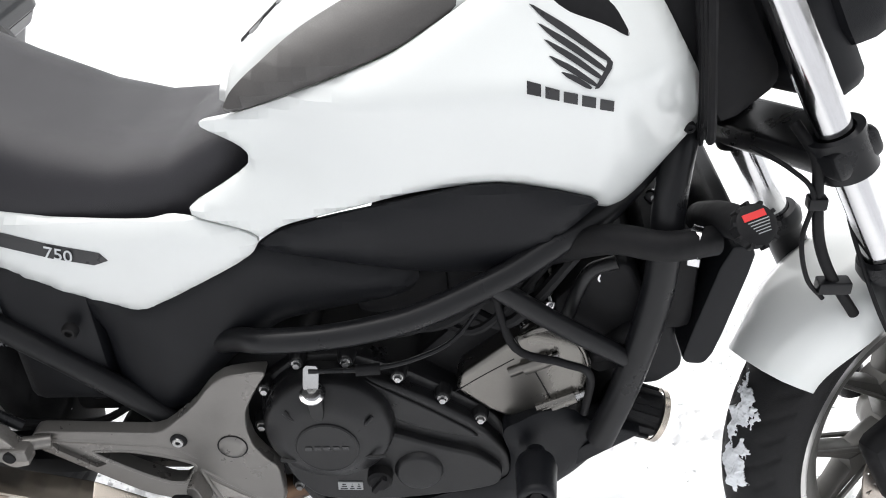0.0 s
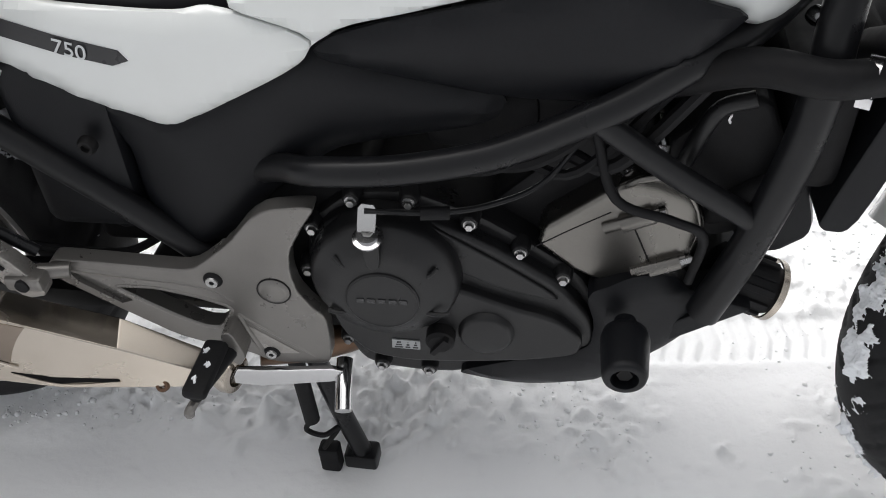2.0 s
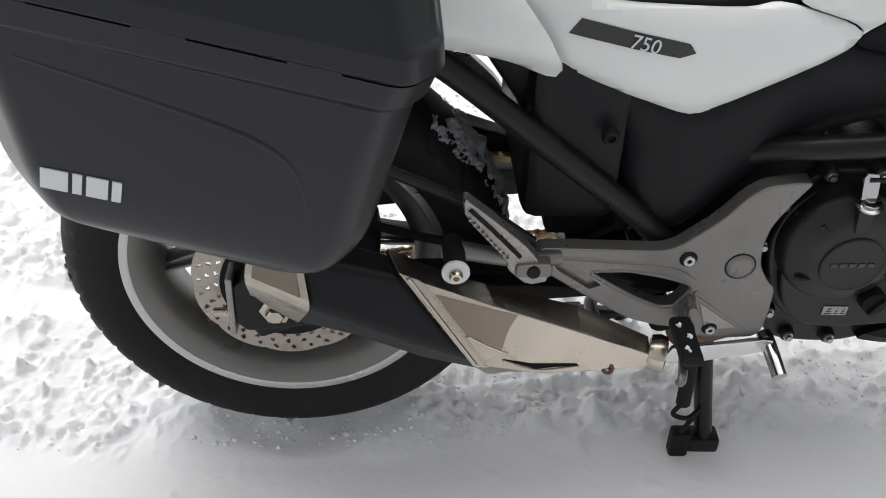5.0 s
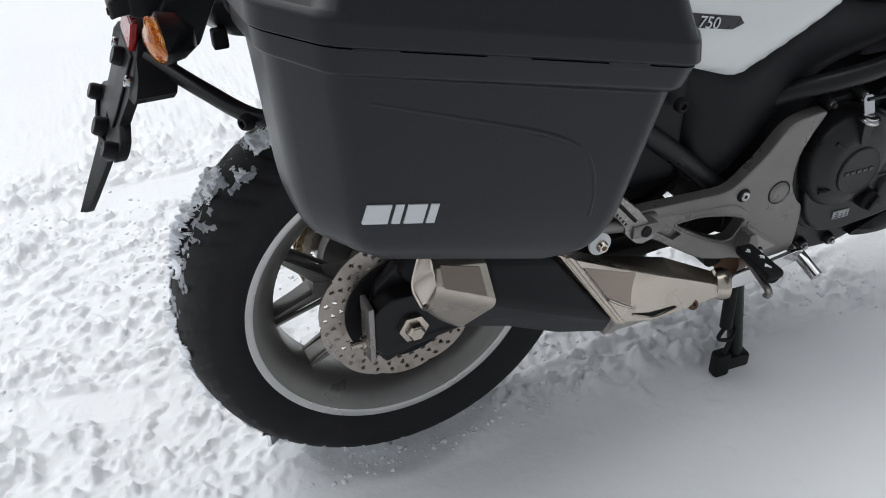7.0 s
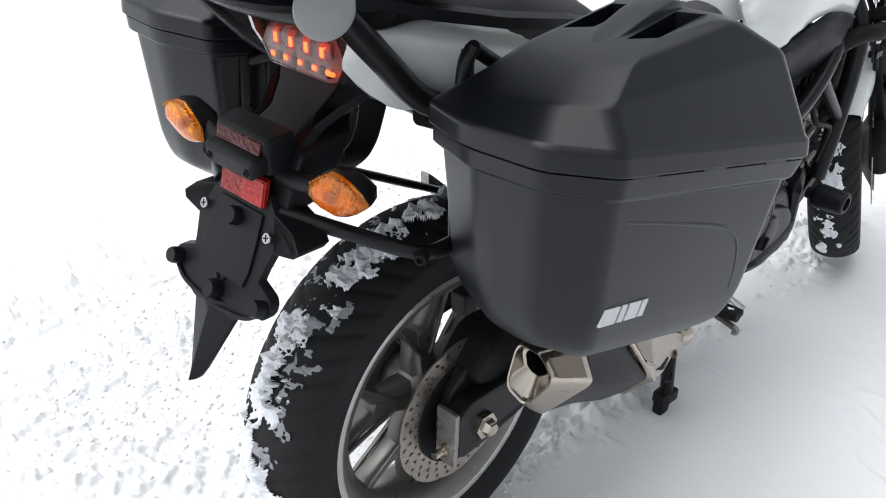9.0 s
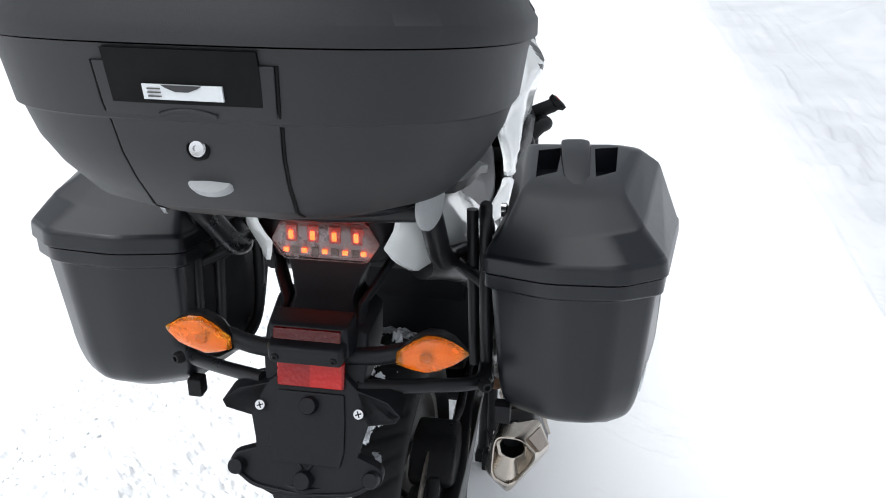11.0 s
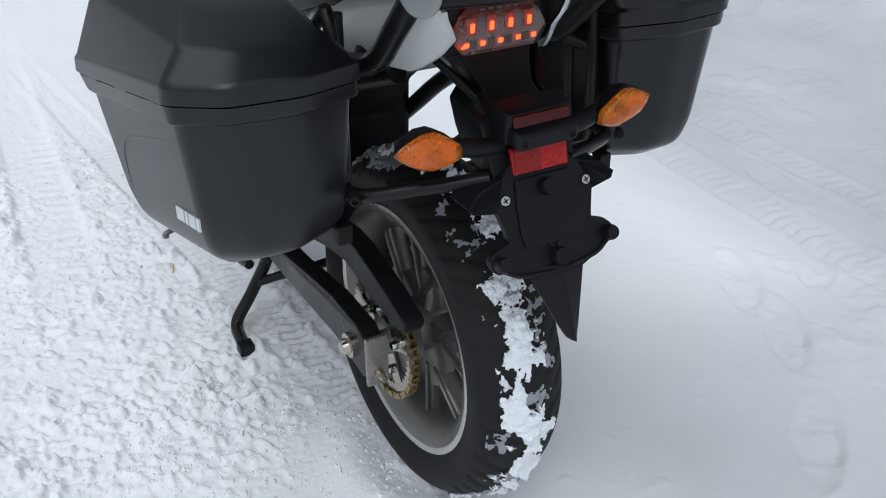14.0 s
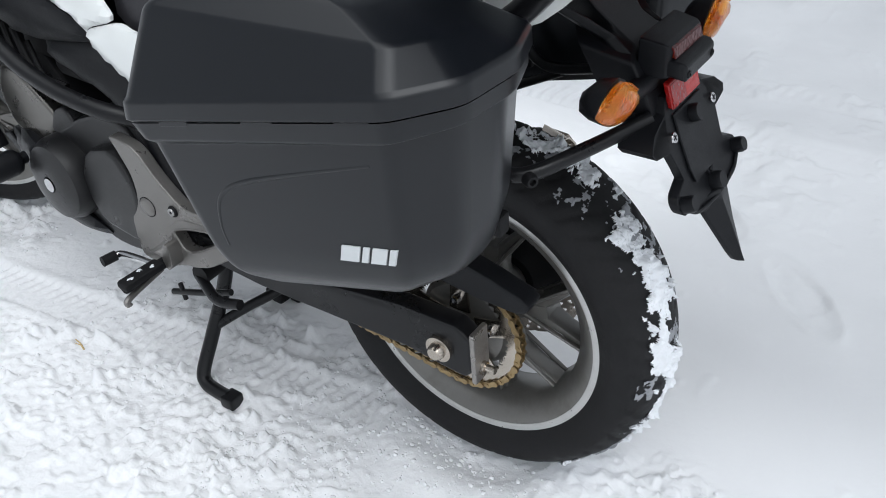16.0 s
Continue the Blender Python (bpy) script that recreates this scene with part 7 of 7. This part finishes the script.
for s in (-1, 1):
    def shifted(bm):
        for v in bm.verts:
            v.co.y += 0.0 if s < 0 else 0.018
        return bm
    part("tail_panel", shifted(shell(TAIL, tail_depth, s, thick=0.007, step=0.014, roll=0.012, rolled=0.006, rounds=1)), WHITE, bike, "glossy white tail panel with a pointed lower tip", 40, still=True)
    part("grab_handle", loft([[aft(x, s * (y + dy), z + dz) for dy, dz in ((-0.012, -0.008), (-0.014, 0.005), (0.0, 0.012), (0.013, 0.006), (0.011, -0.008))] for x, y, z in ((-0.25, 0.13, 1.02), (-0.2, 0.15, 1.018), (-0.13, 0.156, 0.996), (-0.013, 0.158, 0.966), (0.125, 0.156, 0.939), (0.22, 0.155, 0.91), (0.28, 0.145, 0.888), (0.3, 0.125, 0.88))]), PLASTIC, bike, "black grab rail beside the seat", 50, still=True)


HOLD_Y = 0.0085


def holder(z):
    return -0.304 - 0.485 * (0.747 - z)


def tail_plate(outline, t=0.006, bevel=0.0015):
    """A symmetric sheet in the plane of the plate holder, from (y, z) of its one half."""
    full = outline + [(-y, z) for y, z in outline[::-1]]
    bm = bmesh.new()
    f = bm.faces.new([bm.verts.new((holder(z), y + HOLD_Y, z)) for y, z in full])
    r = bmesh.ops.extrude_face_region(bm, geom=[f])
    for v in r["geom"]:
        if isinstance(v, bmesh.types.BMVert):
            v.co.x += t
    bmesh.ops.recalc_face_normals(bm, faces=bm.faces)
    return bevelled(bm, bevel, 2)


ears = [(0.089 + 0.0135 * math.cos(a), 0.673 + 0.0135 * math.sin(a)) for a in np.linspace(radians(75), radians(-100), 7)]
ph = part("plate_holder", tail_plate([(0.042, 0.785), (0.06, 0.77), (0.1, 0.76), (0.119, 0.745), (0.113, 0.737), (0.078, 0.731), (0.07, 0.705), (0.068, 0.694)] + ears + [(0.06, 0.648), (0.04, 0.641)], 0.014), PLASTIC, bike, "empty black number plate holder", still=True)
part("holder_step", tail_plate([(0.044, 0.765), (0.048, 0.735), (0.05, 0.7), (0.046, 0.682)], -0.004), PLASTIC, ph, still=True)
for s in (-1, 1):
    part("holder_rib", tube([(holder(z) - 0.001, HOLD_Y + s * y, z) for y, z in ((0.035, 0.73), (0.022, 0.7), (0.004, 0.675))], 0.0025, 8), PLASTIC, ph, still=True)
    part("holder_rail", tube([(holder(z) - 0.002, HOLD_Y + s * y, z) for y, z in ((0.086, 0.664), (0.06, 0.652), (0.0, 0.646))], 0.003, 10), PLASTIC, ph, still=True)
    part("side_wing", loft([[Vector((holder(z) + dx, HOLD_Y + s * y, z)) for y, z in ((0.119, 0.745), (0.113, 0.737), (0.078, 0.731), (0.06, 0.77), (0.1, 0.76))] for dx in (0.0, 0.045)]), PLASTIC, ph, still=True)
part("mud_flap", bevelled(loft([[Vector((holder(z) + dx, HOLD_Y - 0.003 * (0.66 - z) / 0.1 + u * w, z)) for u, dx in ((-1, 0.004), (0, -0.006), (1, 0.004), (1, 0.012), (-1, 0.012))] for z, w in ((0.655, 0.046), (0.64, 0.043), (0.6, 0.027), (0.57, 0.015), (0.557, 0.008), (0.553, 0.003))]), 0.002), PLASTIC, ph, "tapered black mud flap", still=True)
for y, z, r, mat in ((0.0655, 0.745, 0.0075, CHROME), (-0.0655, 0.745, 0.0075, CHROME), (0.089, 0.673, 0.011, PLASTIC), (-0.089, 0.673, 0.011, PLASTIC), (0.0, 0.75, 0.012, PLASTIC), (0.0, 0.664, 0.0125, PLASTIC)):
    hgt = 0.005 if mat is CHROME else 0.014
    seat_m = at((holder(z) - 0.002, y + HOLD_Y, z)) @ Matrix.Rotation(radians(26), 4, "Y") @ Matrix.Rotation(radians(90), 4, "Z")
    o = part("holder_bolt" if mat is CHROME else "holder_boss", moved(lathe([(0.0001, -0.004), (r, -0.004), (r, hgt * 0.7), (r * 0.85, hgt), (0.0001, hgt)], 24), seat_m), mat, ph, "bright cross-head plate screw" if mat is CHROME else "", still=True)
    if mat is CHROME:
        for turn in (20, 110):
            part("screw_slot", moved(box(-0.0042, 0.0042, hgt - 0.001, hgt + 0.0004, -0.0008, 0.0008, 0), seat_m @ Matrix.Rotation(radians(turn), 4, "Y")), DARK, o, still=True)
IND = ((0.0, 0.009), (0.1, 0.014), (0.25, 0.022), (0.42, 0.0275), (0.6, 0.0245), (0.78, 0.017), (0.92, 0.008), (1.0, 0.0015))
for s in (-1, 1):
    def eye(u, dx, dz):
        """u along the indicator from its inner to its outer end, dz across it."""
        return Vector((-0.272 + 0.004 * u + dx, 0.011 + s * (0.111 + 0.092 * u), 0.812 + 0.012 * u + dz + 0.003 * math.sin(math.pi * u)))
    back = loft([[eye(u, dx * min(1, h / 0.02), dz * h) for dx, dz in ((0.001, 1.12), (0.022, 0.95), (0.036, 0.4), (0.036, -0.4), (0.022, -0.85), (0.001, -1.04))] for u, h in IND])
    ind = part("indicator", back, PLASTIC, bike, "rear turn indicator with an amber lens", 60, still=True)
    part("reflector_bowl", loft([[eye(u, dx, dz * h) for dx, dz in ((-0.001, 0.9), (0.0005, 0.0), (-0.001, -0.9), (0.002, -0.9), (0.002, 0.9))] for u, h in IND[1:-1]]), BOWL, ind, "bright bowl behind the lens", 60, still=True)
    part("lens", loft([[eye(u, dx * min(1, h / 0.016), dz * h) for dx, dz in ((-0.001, 1.0), (-0.009, 0.8), (-0.0135, 0.35), (-0.014, -0.2), (-0.009, -0.75), (-0.001, -1.0))] for u, h in IND]), AMBER, ind, "ribbed amber lens", 75, still=True).visible_shadow = False
    for k in range(15):
        u = 0.08 + 0.06 * k
        h = float(np.interp(u, [a for a, b in IND], [b for a, b in IND]))
        part("lens_rib", moved(box(-0.002, 0.002, -0.0018, 0.0018, -0.0013, 0.0013, 0.0005), at(eye(u, -0.0068, 0.93 * h))), AMBER, ind, still=True)
    part("bulb", moved(lathe([(0.0001, -0.009), (0.005, -0.006), (0.0065, 0.0), (0.005, 0.006), (0.0001, 0.009)], 16), at(eye(0.42, -0.006, -0.002))), BULB, ind, "orange bulb", still=True)
    part("stalk", tube([eye(-0.75, 0.012, 0.002), eye(-0.3, 0.012, 0.0), eye(0.12, 0.014, 0.0)], 0.0125), PLASTIC, ind, still=True)

# ---- luggage rack ----
for s in (-1, 1):
    rack = part("side_rack", tube([(-0.12, s * 0.2, 0.935), (-0.135, s * 0.202, 0.9), (-0.14, s * 0.205, 0.72), (-0.12, s * 0.205, 0.68), (-0.06, s * 0.2, 0.662), (0.0, s * 0.19, 0.66), (0.035, s * 0.187, 0.7), (0.04, s * 0.187, 0.8), (0.015, s * 0.187, 0.86), (-0.06, s * 0.19, 0.9), (-0.12, s * 0.2, 0.935)], 0.0085, 12), FRAME, bike, "black tubular side rack")
    part("rack_upright", tube([(-0.105, s * 0.18, 0.925), (-0.115, s * 0.186, 0.7)], 0.008, 12), FRAME, rack)
    part("rack_arm", tube([(-0.13, s * 0.2, 0.83), (-0.1, s * 0.155, 0.85), (-0.06, s * 0.125, 0.872), (0.0, s * 0.115, 0.9)], 0.009, 12), FRAME, rack)
    part("rack_arm", tube([(-0.13, s * 0.205, 0.712), (-0.185, s * 0.2, 0.712), (-0.23, s * 0.14, 0.726), (-0.275, s * 0.06, 0.742)], 0.0095, 12), FRAME, rack)
    part("rack_stay", tube([(-0.02, s * 0.192, 0.669), (0.12, s * 0.19, 0.599), (0.25, s * 0.187, 0.532), (0.325, s * 0.183, 0.475)], 0.0075, 12), FRAME, rack, still=True)
    part("rack_bolt", moved(bolt_mesh(0.009, 0.008), pose(-0.2, s * 0.212, 0.716, 0, 0, -60 if s < 0 else -120)), DARK, rack)
    part("rack_arm", tube([(-0.255, s * 0.15, 0.98), (-0.2, s * 0.147, 0.925), (-0.14, s * 0.145, 0.868), (-0.085, s * 0.155, 0.848), (-0.02, s * 0.195, 0.843)], 0.0155, 12), FRAME, rack, "thick black bent rack arm")
    part("rack_disc", moved(lathe([(0.0001, -0.006), (0.028, -0.006), (0.0325, -0.003), (0.0325, 0.001), (0.0001, 0.001)], 36), pose(-0.277, 0.021 + s * 0.164, 1.026, 0, 0, -18 if s < 0 else -162)), PALE, bike, "round pale grey rack emblem", still=True)
part("rack_plate", bevelled(loft([oval(-0.19, 0.13, 0.16, 0.145, 0.982, 3.5, 40), oval(-0.19, 0.14, 0.17, 0.15, 0.99, 3.5, 40), oval(-0.19, 0.13, 0.16, 0.14, 1.006, 3.5, 40)]), 0.002, 1), PLASTIC, bike, "black top case mounting plate")
part("rack_beam", tube([(-0.26, -0.15, 0.975), (-0.275, 0, 0.972), (-0.26, 0.15, 0.975)], 0.013, 12), FRAME, bike)

# ---- straw on the snow ----
straw_at = Vector((0.912, 0.248, float(snow_height(np.array([0.912]), np.array([0.248]), np.ones(1))[0]) + 0.003))
straw = thing("straw", "short dry yellowish straw lying on the snow", "straw")
part("stalk", tube([straw_at + Vector((-0.022, 0.008, 0)), straw_at + Vector((0.0, 0.0, 0.002)), straw_at + Vector((0.024, -0.005, 0.0))], 0.0022, 8, r_end=0.0014), STRAW, straw, still=True)
part("husk", tube([straw_at + Vector((-0.005, 0.002, 0.001)), straw_at + Vector((0.012, 0.006, 0.003))], 0.0015, 6, r_end=0.0006), STRAW, straw, still=True)
